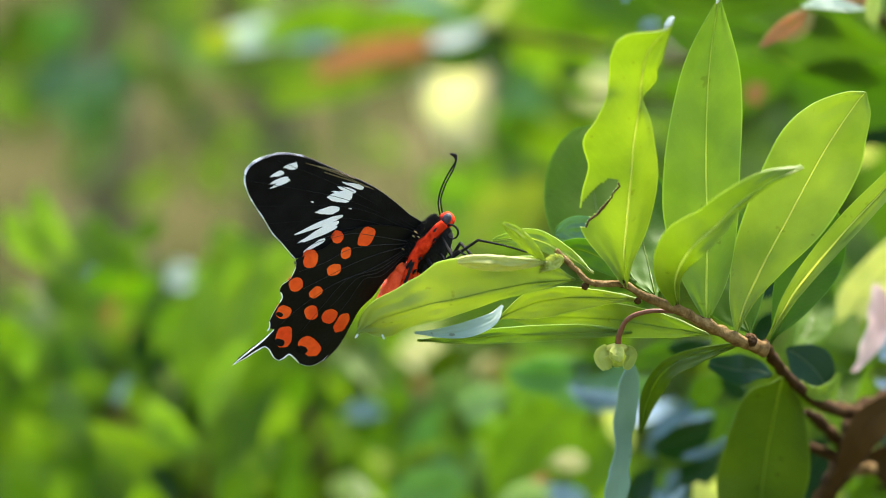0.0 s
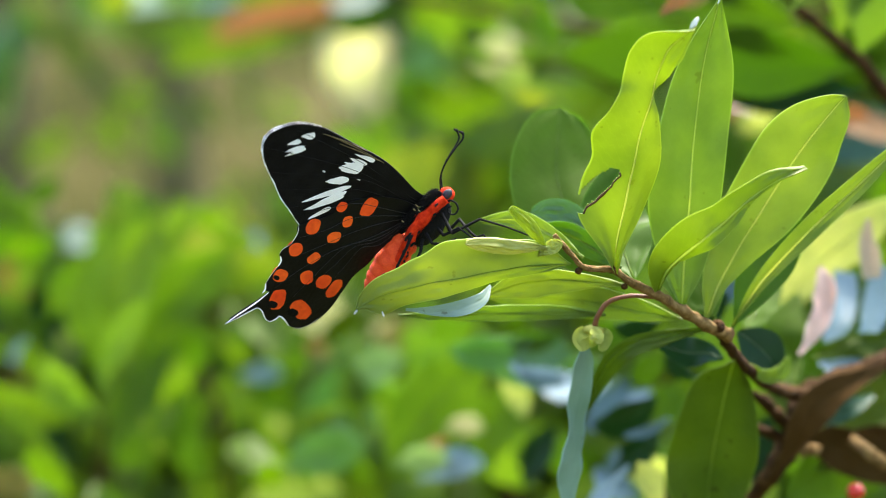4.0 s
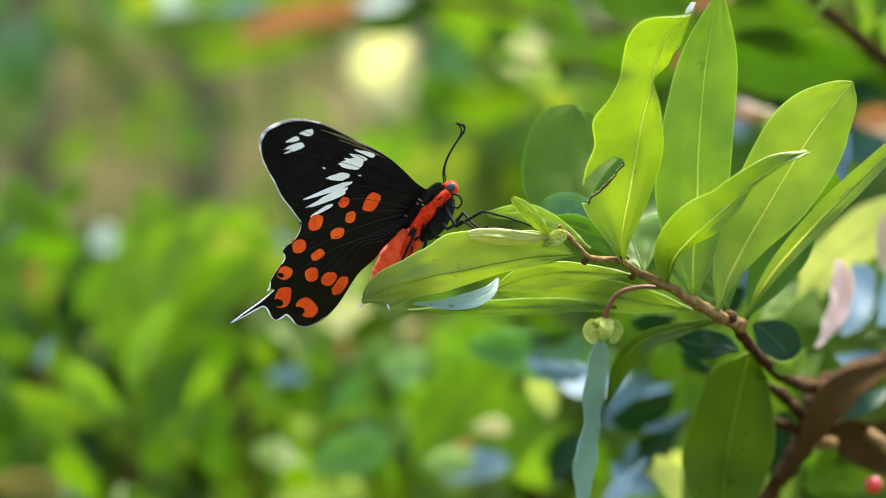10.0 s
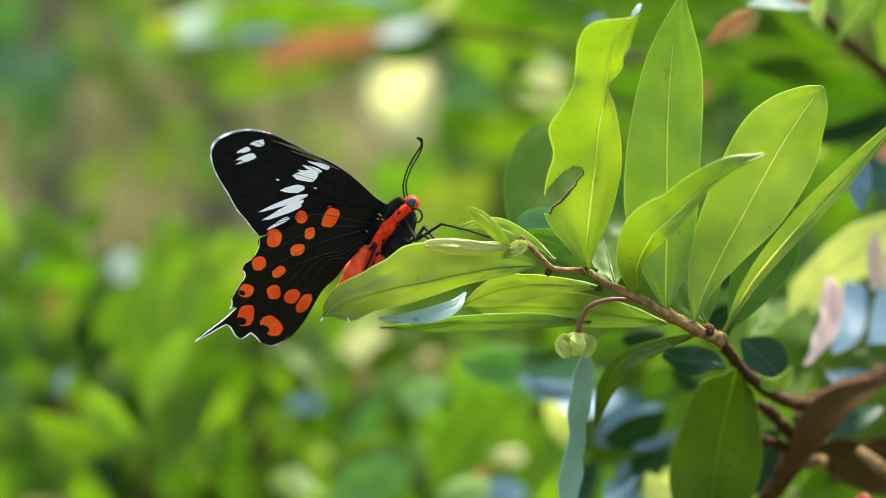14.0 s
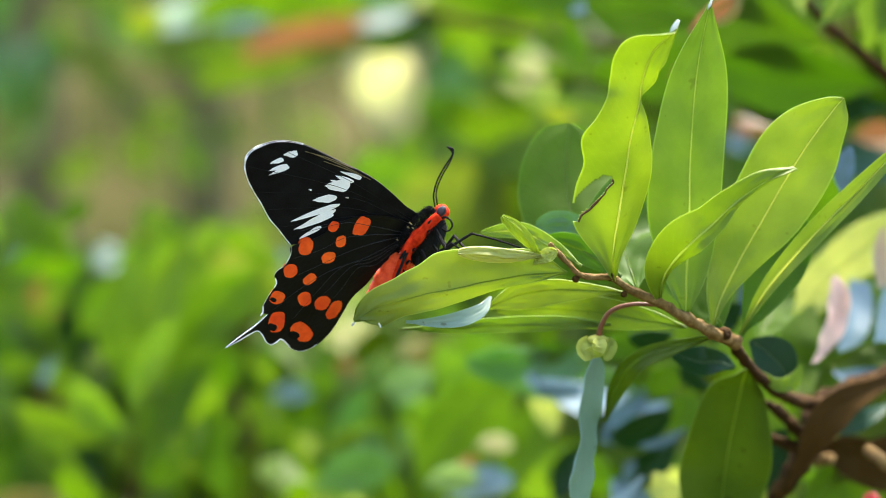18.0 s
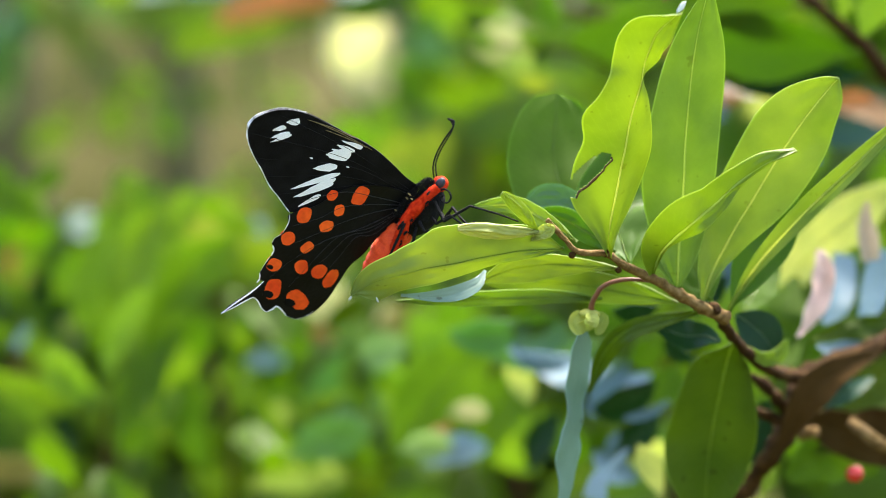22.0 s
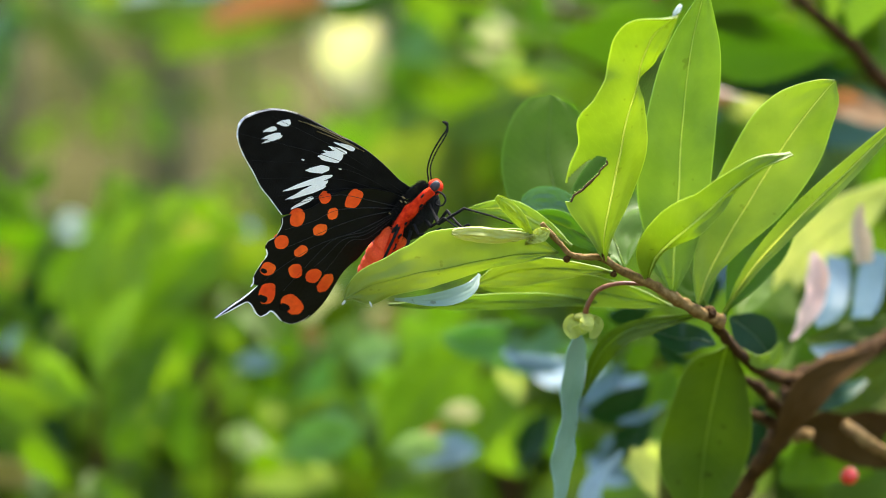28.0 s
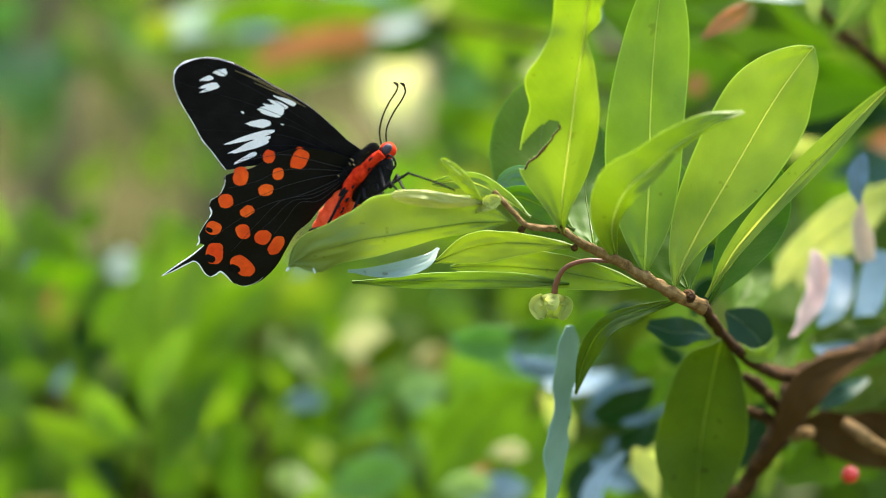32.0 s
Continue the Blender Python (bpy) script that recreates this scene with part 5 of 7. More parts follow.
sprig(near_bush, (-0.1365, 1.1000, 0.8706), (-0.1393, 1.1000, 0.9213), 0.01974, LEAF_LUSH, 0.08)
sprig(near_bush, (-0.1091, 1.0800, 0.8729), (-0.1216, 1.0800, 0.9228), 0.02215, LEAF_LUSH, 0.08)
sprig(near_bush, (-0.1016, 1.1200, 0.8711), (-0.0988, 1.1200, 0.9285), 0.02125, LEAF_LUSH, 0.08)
# dark leaves added where the bush shades itself
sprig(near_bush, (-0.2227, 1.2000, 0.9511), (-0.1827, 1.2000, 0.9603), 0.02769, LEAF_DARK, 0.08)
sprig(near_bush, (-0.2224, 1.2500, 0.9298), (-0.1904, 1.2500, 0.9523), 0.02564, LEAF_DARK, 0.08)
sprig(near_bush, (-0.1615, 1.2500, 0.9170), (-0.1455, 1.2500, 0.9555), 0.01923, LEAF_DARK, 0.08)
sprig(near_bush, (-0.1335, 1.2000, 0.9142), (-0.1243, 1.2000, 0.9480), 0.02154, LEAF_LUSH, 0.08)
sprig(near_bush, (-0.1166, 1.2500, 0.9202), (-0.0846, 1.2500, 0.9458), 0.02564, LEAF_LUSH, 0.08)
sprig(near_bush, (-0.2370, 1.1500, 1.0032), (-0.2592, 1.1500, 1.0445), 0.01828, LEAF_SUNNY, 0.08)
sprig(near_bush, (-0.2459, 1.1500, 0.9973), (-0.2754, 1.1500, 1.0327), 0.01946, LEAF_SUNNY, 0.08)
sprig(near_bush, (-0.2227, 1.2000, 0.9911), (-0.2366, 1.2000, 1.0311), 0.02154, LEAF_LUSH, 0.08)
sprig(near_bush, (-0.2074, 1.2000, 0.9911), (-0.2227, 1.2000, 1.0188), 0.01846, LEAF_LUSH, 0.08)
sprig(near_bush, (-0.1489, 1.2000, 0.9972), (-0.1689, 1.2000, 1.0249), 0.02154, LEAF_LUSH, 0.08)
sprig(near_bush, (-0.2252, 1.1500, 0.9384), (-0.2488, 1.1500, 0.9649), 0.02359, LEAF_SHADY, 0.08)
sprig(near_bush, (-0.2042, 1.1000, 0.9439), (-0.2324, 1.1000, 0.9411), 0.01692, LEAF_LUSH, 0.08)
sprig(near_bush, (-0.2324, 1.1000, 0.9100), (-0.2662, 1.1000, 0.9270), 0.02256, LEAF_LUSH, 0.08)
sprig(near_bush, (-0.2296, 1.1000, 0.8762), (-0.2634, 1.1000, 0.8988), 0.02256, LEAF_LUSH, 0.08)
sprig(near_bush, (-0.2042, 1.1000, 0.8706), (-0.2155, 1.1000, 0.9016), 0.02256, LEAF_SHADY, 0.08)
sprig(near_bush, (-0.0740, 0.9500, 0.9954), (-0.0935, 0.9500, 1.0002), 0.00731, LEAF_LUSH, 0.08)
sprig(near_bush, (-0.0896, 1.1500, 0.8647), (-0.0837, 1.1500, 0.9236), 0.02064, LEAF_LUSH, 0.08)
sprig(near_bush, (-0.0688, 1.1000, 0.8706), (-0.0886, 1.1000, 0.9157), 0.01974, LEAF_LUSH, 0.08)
# another dark leaf in place of bush shade
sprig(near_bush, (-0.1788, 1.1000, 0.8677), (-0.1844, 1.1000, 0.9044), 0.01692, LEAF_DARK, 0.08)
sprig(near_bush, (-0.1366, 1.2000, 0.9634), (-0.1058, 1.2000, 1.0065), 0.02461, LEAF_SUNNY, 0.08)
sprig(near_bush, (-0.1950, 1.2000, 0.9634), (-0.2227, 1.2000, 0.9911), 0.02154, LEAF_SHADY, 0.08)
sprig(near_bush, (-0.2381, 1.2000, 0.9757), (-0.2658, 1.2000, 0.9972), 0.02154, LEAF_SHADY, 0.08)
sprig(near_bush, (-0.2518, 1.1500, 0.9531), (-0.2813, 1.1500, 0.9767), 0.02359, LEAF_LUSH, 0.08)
# small white, sky-blue and pale leaves below stand in for blurred glints
sprig(near_bush, (-0.3015, 1.5000, 0.9908), (-0.2842, 1.5000, 0.9946), 0.01692, LEAF_SKY, 0.08)
sprig(near_bush, (-0.2477, 1.5000, 0.9888), (-0.2284, 1.5000, 0.9965), 0.02230, LEAF_MILK_SHEEN, 0.08)
sprig(near_bush, (-0.2919, 1.5000, 0.9619), (-0.2650, 1.5000, 0.9696), 0.02538, LEAF_RED, 0.08)
sprig(near_bush, (-0.2683, 1.6000, 0.9676), (-0.2437, 1.6000, 0.9655), 0.02461, LEAF_DRY, 0.08)
sprig(near_bush, (-0.2527, 1.4000, 0.9501), (-0.2365, 1.4000, 0.9537), 0.01866, LEAF_PALEGREEN, 0.08)
sprig(near_bush, (-0.2670, 1.4000, 0.9178), (-0.2491, 1.4000, 0.9214), 0.01436, LEAF_SKY, 0.08)
sprig(near_bush, (-0.0985, 1.1500, 0.9228), (-0.0755, 1.1500, 0.9242), 0.01061, LEAF_SKY, 0.08)
sprig(near_bush, (-0.1213, 1.9000, 0.8958), (-0.0628, 1.9000, 0.9031), 0.02436, LEAF_DRY, 0.08)
sprig(near_bush, (-0.1055, 1.4000, 0.8711), (-0.0894, 1.4000, 0.8747), 0.01651, LEAF_PALEGREEN, 0.08)
sprig(near_bush, (-0.1761, 1.7000, 0.9307), (-0.1369, 1.7000, 0.9351), 0.02179, LEAF_DRY, 0.08)
sprig(near_bush, (-0.2164, 1.0000, 0.8836), (-0.1723, 1.0000, 0.8803), 0.01692, LEAF_TAN, 0.08)
sprig(near_bush, (-0.0874, 1.2000, 0.8649), (-0.0849, 1.2000, 0.8742), 0.00431, LEAF_PALE_GLARE, 0.08)
sprig(near_bush, (-0.2796, 1.4000, 0.8927), (-0.2670, 1.4000, 0.8999), 0.01795, LEAF_DRY, 0.08)
sprig(near_bush, (-0.2419, 1.4000, 0.8747), (-0.2311, 1.4000, 0.8819), 0.01651, LEAF_PALEGREEN, 0.08)
sprig(near_bush, (-0.1047, 1.3000, 0.9903), (-0.0980, 1.3000, 0.9953), 0.01133, LEAF_SKY, 0.08)

# pale leaves standing in for two bright blurred discs
sprig(near_bush, (-0.0748, 1.2200, 0.9493), (-0.0450, 1.2200, 0.9515), 0.02690, LEAF_PALE_GLARE, 0.08)
sprig(near_bush, (-0.0319, 1.2200, 0.9403), (-0.0131, 1.2200, 0.9415), 0.01814, LEAF_PALE_GLARE, 0.08)
sprig(near_bush, (-0.0861, 1.5000, 0.9542), (-0.0554, 1.5000, 0.9696), 0.02307, LEAF_PALEGREEN, 0.08)
sprig(near_bush, (-0.0443, 1.2000, 0.9326), (-0.0689, 1.2000, 0.9388), 0.00923, LEAF_RED, 0.08)
for c, spread, n, size, mats in (
    ((-0.16, 1.12, 0.905), (0.16, 0.06, 0.07), 34, 0.035, DARKS + LUSH + BRIGHT), ((-0.13, 0.98, 0.885), (0.12, 0.05, 0.04), 20, 0.03, LUSH + DARKS),
    ((-0.20, 1.15, 0.985), (0.12, 0.06, 0.03), 16, 0.032, LUSH), ((-0.05, 1.15, 0.90), (0.08, 0.06, 0.05), 24, 0.034, LUSH + BRIGHT)):
    spray(near_bush, c, spread, n, size, mats)

right_bush = bush((0.168, 1.47, 0.0), "dense dark green glossy-leaved bush, out of focus", [
    ([(0.168, 1.47, -0.05), (0.14, 1.47, 0.5), (0.0437, 1.4700, 0.8647), (0.0340, 1.5400, 0.9530)], 0.0084),
    ([(0.168, 1.47, -0.05), (0.21, 1.4, 0.5), (0.1419, 1.3300, 0.8776), (0.1930, 1.3300, 0.9799)], 0.0084),
    ([(0.168, 1.47, -0.05), (0.07, 1.54, 0.5), (-0.0646, 1.7500, 0.8120), (-0.0665, 1.8000, 0.8805)], 0.003)])
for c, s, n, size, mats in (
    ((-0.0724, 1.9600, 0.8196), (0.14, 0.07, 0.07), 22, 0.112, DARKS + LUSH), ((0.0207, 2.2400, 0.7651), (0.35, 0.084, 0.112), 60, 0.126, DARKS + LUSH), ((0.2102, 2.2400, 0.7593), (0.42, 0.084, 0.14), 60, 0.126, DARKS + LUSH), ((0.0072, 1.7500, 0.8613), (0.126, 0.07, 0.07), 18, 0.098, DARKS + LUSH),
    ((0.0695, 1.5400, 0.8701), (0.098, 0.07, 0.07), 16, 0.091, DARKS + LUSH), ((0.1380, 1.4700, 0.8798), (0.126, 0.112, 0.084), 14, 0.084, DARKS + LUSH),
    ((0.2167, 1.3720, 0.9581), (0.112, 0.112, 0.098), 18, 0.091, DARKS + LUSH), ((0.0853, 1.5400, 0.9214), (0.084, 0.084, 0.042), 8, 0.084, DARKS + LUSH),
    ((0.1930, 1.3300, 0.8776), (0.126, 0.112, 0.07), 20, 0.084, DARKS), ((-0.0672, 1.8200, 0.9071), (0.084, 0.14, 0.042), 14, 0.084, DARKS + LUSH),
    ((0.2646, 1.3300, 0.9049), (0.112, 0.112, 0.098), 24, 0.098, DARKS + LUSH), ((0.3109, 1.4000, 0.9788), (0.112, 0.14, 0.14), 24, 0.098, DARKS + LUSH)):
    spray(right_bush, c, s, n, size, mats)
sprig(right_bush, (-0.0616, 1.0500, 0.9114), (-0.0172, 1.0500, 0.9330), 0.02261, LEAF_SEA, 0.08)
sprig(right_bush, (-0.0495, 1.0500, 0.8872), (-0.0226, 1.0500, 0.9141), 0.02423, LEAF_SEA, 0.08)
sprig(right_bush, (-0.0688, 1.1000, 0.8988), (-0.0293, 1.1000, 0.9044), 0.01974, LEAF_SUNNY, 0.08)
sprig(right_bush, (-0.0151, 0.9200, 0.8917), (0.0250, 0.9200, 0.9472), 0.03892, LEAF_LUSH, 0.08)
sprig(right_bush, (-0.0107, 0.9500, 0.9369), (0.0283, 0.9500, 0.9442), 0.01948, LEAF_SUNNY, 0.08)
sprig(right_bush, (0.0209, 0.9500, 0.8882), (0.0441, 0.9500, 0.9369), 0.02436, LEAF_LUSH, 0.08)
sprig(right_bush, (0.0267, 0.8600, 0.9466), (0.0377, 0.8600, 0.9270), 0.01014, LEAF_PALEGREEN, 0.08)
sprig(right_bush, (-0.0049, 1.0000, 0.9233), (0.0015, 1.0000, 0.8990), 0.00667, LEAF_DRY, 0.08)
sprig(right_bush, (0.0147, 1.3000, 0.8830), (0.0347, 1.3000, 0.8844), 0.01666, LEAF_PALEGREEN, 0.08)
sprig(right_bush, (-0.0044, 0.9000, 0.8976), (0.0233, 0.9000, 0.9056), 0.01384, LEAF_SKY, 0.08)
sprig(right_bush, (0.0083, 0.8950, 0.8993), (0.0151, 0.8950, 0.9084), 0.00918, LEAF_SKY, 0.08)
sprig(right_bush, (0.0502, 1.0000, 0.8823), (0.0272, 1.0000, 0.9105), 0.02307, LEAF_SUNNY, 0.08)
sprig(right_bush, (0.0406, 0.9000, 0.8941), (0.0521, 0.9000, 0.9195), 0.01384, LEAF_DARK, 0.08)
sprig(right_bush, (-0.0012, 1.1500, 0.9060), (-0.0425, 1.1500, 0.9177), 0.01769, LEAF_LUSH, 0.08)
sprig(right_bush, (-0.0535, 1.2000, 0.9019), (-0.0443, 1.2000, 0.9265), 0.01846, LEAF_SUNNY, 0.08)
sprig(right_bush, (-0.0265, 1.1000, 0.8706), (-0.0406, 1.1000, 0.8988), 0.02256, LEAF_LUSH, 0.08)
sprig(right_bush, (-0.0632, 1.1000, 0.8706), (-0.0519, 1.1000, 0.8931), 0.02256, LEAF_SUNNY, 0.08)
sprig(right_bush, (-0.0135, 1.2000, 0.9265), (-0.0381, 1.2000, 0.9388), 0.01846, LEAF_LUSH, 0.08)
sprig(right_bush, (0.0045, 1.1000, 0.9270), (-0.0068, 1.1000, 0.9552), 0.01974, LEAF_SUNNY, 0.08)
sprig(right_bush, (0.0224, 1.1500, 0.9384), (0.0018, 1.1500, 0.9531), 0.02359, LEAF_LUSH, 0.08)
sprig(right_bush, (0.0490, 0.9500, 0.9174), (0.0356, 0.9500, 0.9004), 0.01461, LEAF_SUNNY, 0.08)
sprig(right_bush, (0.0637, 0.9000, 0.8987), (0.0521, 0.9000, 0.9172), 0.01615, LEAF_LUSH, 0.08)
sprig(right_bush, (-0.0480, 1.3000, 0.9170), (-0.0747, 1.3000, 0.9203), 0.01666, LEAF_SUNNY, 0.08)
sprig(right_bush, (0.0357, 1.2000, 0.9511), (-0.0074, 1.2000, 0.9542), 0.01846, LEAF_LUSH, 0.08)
sprig(right_bush, (-0.0943, 1.1200, 0.8605), (-0.0426, 1.1200, 0.8666), 0.02337, LEAF_PALEGREEN, 0.08)
sprig(right_bush, (-0.0700, 1.2000, 0.9157), (-0.0146, 1.2000, 0.9279), 0.03005, LEAF_SEA, 0.08)
sprig(right_bush, (-0.0353, 1.0000, 0.9297), (-0.0109, 1.0000, 0.9425), 0.01789, LEAF_MINT, 0.08)
sprig(right_bush, (-0.0629, 0.9500, 0.8955), (-0.0263, 0.9500, 0.9064), 0.02379, LEAF_SEA, 0.08)
sprig(right_bush, (-0.0132, 0.8900, 0.9054), (0.0085, 0.8900, 0.9064), 0.01486, LEAF_MINT, 0.08)
sprig(right_bush, (0.0070, 0.9000, 0.9193), (0.0231, 0.9000, 0.9192), 0.00966, LEAF_PALE_GLARE, 0.08)
sprig(right_bush, (-0.0331, 1.2000, 0.9372), (0.0100, 1.2000, 0.9386), 0.02719, LEAF_TAN, 0.08)
sprig(right_bush, (-0.0030, 0.9000, 0.9061), (0.0086, 0.9000, 0.9146), 0.00537, LEAF_RED, 0.08)
sprig(right_bush, (-0.0304, 1.1000, 0.9029), (-0.0615, 1.1000, 0.9044), 0.01443, LEAF_SUNNY, 0.08)

upper_tree = bush((0.42, 1.15, 0.0), "overhanging leafy bough with a reddish leaf, out of focus", [
    ([(0.42, 1.15, -0.05), (0.40, 1.15, 0.6), (0.32, 1.14, 1.1), (0.1508, 1.1400, 1.0968), (0.0620, 1.1200, 1.1060), (-0.0237, 1.1000, 1.1187)], 0.005),
    ([(0.2289, 0.8000, 1.0289), (0.1712, 0.7800, 1.0422), (0.1512, 0.7700, 1.0594), (0.1298, 0.7600, 1.0752), (0.1127, 0.7500, 1.0906)], 0.0036)])
set_leaf(upper_tree, (-0.0341, 1.582, 1.187), (-1, 0, -0.05), (0, -0.9, -0.35), 0.07, LEAF_LUSH)
set_leaf(upper_tree, (0.0024, 1.554, 1.1638), (-1, 0, -0.15), (0, -0.9, -0.1), 0.084, LEAF_SHADY)
set_leaf(upper_tree, (0.0587, 1.568, 1.1693), (-1, 0, 0.05), (0, -0.9, -0.35), 0.098, LEAF_FAR)
set_leaf(upper_tree, (0.0774, 1.54, 1.1662), (-0.8, 0, 0.2), (0, -0.9, -0.35), 0.084, LEAF_LUSH)
set_leaf(upper_tree, (0.1003, 1.47, 1.1511), (-0.5, 0, 0.4), (0, -0.9, -0.35), 0.098, LEAF_SHADY)
set_leaf(upper_tree, (0.0225, 1.568, 1.1693), (0.3, 0, 0.4), (0, -0.9, -0.35), 0.098, LEAF_SUNNY)
set_leaf(upper_tree, (0.1366, 0.8, 1.0741), (-1, 0, 0.25), (0, -0.9, -0.35), 0.05, LEAF_DEEP)
set_leaf(upper_tree, (0.1551, 0.8, 1.0597), (-1, 0, 0.1), (0, -0.8, -0.35), 0.062, LEAF_DEEP)
set_leaf(upper_tree, (0.1671, 0.84, 1.0541), (-1, 0, 0.05), (0, -0.9, -0.2), 0.06, LEAF_DARK)
set_leaf(upper_tree, (0.1312, 0.78, 1.0802), (0.3, 0, 1), (0, -1, -0.35), 0.05, LEAF_SUNNY)
set_leaf(upper_tree, (0.1432, 0.78, 1.0662), (0.2, 0, 1), (0.2, -1, -0.35), 0.06, LEAF_SUNNY)
set_leaf(upper_tree, (0.1512, 0.78, 1.0602), (0.35, 0, 1), (-0.2, -1, -0.35), 0.06, LEAF_SUNNY)
set_leaf(upper_tree, (0.1216, 0.80, 1.0871), (-1, 0, 0.3), (0, -0.9, -0.35), 0.05, LEAF_SHADY)
set_leaf(upper_tree, (0.1257, 0.95, 1.0855), (-1, 0, -0.2), (0, -0.9, -0.35), 0.07, LEAF_DEEP)
set_leaf(upper_tree, (0.0772, 0.72, 1.0726), (0.9, 0, 0.5), (0, -0.9, -0.35), 0.019, LEAF_TAN)
set_leaf(upper_tree, (0.1359, 0.84, 1.0659), (1, 0, -0.25), (0, -0.9, -0.35), 0.02, LEAF_PINK)
set_leaf(upper_tree, (0.1606, 0.9, 1.0452), (1, 0, -0.15), (0, -0.9, 0.5), 0.035, LEAF_RED)
set_leaf(upper_tree, (0.1422, 0.9, 1.0672), (1, 0, -0.1), (0, -0.8, 0.6), 0.022, LEAF_PINK)
set_leaf(upper_tree, (0.1194, 0.92, 1.071), (1, 0, 0.1), (0, -0.8, 0.6), 0.02, LEAF_PINK)
set_leaf(upper_tree, (0.1184, 0.95, 1.0551), (1, 0, 0), (0, -0.8, 0.6), 0.03, LEAF_PINK)
set_leaf(upper_tree, (0.1501, 0.95, 1.0343), (1, 0, 0.2), (0, -0.9, 0.1), 0.06, LEAF_GLOSS)
for c, s, n, size, mats in (
    ((0.2091, 1.7500, 1.1710), (0.14, 0.12, 0.06), 30, 0.10, GREENS),
    ((0.3467, 2.0300, 1.0994), (0.14, 0.14, 0.084), 30, 0.119, GREENS + DARKS), ((0.1732, 1.7500, 1.0902), (0.09, 0.12, 0.06), 18, 0.095, BRIGHT),
 ((0.4041, 1.8200, 1.1498), (0.112, 0.14, 0.126), 24, 0.112, GREENS),
    ((0.2778, 2.1000, 1.3236), (0.168, 0.14, 0.042), 12, 0.112, GREENS)):
    spray(upper_tree, c, s, n, size, mats, (-0.5, 0, 0.3))

add_blade(upper_tree, [(-0.0558, 1.5120, 1.1601), (-0.0752, 1.5120, 1.1535), (-0.1024, 1.5120, 1.1485), (-0.1295, 1.5120, 1.1400), (-0.1481, 1.5120, 1.1307)], [(0.00233, 0.00233), (0.00930, 0.00775), (0.01008, 0.00930), (0.00853, 0.00853), (0.00155, 0.00155)], LEAF_RED, (0.1, -0.9, -0.35), "dull orange-red leaf", fold=0.1, rib=0)
add_blade(upper_tree, [(-0.0659, 1.5680, 1.1484), (-0.0981, 1.5680, 1.1403), (-0.1383, 1.5680, 1.1323), (-0.1705, 1.5680, 1.1226), (-0.1874, 1.5680, 1.1130)], [(0.00322, 0.00322), (0.00965, 0.01045), (0.01367, 0.01206), (0.01126, 0.00965), (0.00161, 0.00161)], LEAF_FAR, (0.1, -0.9, -0.3), fold=0.1, rib=0)
add_blade(upper_tree, [(-0.0246, 1.4980, 1.1655), (-0.0399, 1.4980, 1.1586), (-0.0553, 1.4980, 1.1548), (-0.0676, 1.4980, 1.1525)], [(0.00077, 0.00154), (0.00538, 0.00538), (0.00615, 0.00615), (0.00154, 0.00154)], LEAF_MILK_SHEEN, (0, -0.8, 0.5), "leaf with a pale blue sheen", fold=0.1, rib=0)

add_blade(upper_tree, [(-0.0789, 1.5000, 1.1641), (-0.1079, 1.5000, 1.1668), (-0.1348, 1.5000, 1.1679), (-0.1657, 1.5000, 1.1629), (-0.1849, 1.5000, 1.1590)], [(0.00154, 0.00154), (0.01154, 0.01154), (0.01384, 0.01384), (0.01077, 0.01077), (0.00154, 0.00154)], LEAF_LUSH, (0.1, -0.9, -0.35), "", fold=0.1, rib=0)
add_blade(upper_tree, [(-0.1671, 1.5200, 1.1651), (-0.1796, 1.5200, 1.1627), (-0.1952, 1.5200, 1.1603), (-0.2088, 1.5200, 1.1580), (-0.2167, 1.5200, 1.1572)], [(0.00234, 0.00234), (0.01013, 0.01013), (0.01052, 0.01052), (0.00857, 0.00857), (0.00195, 0.00195)], LEAF_MILK_SHEEN, (0.1, -0.9, 0.1), "whitish glossy leaf", fold=0.1, rib=0)
add_blade(upper_tree, [(-0.1982, 1.4900, 1.1579), (-0.2066, 1.4900, 1.1549), (-0.2162, 1.4900, 1.1526), (-0.2246, 1.4900, 1.1495)], [(0.00382, 0.00382), (0.00917, 0.00917), (0.00840, 0.00840), (0.00191, 0.00191)], LEAF_YOUNG, (0.1, -0.9, -0.35), "", fold=0.1, rib=0)
# two narrow blades stand in for pale blue sky glints
add_blade(upper_tree, [(-0.1290, 1.5000, 1.1552), (-0.1387, 1.5000, 1.1552), (-0.1502, 1.5000, 1.1544), (-0.1676, 1.5000, 1.1521)], [(0.00077, 0.00077), (0.00346, 0.00346), (0.00346, 0.00346), (0.00115, 0.00115)], LEAF_SKY, (0, -0.9, 0.25), "", fold=0.1, rib=0)
add_blade(upper_tree, [(-0.0481, 1.5000, 1.1730), (-0.0616, 1.5000, 1.1792), (-0.0770, 1.5000, 1.1822), (-0.1002, 1.5000, 1.1830)], [(0.00077, 0.00077), (0.00308, 0.00308), (0.00308, 0.00308), (0.00115, 0.00115)], LEAF_SKY, (0, -0.9, 0.25), "", fold=0.1, rib=0)
add_blade(upper_tree, [(-0.0351, 1.5200, 1.1682), (-0.0468, 1.5200, 1.1675), (-0.0585, 1.5200, 1.1690), (-0.0702, 1.5200, 1.1729)], [(0.00156, 0.00156), (0.00468, 0.00468), (0.00390, 0.00390), (0.00117, 0.00117)], LEAF_SEA, (0, -0.9, -0.2), "", fold=0.1, rib=0)
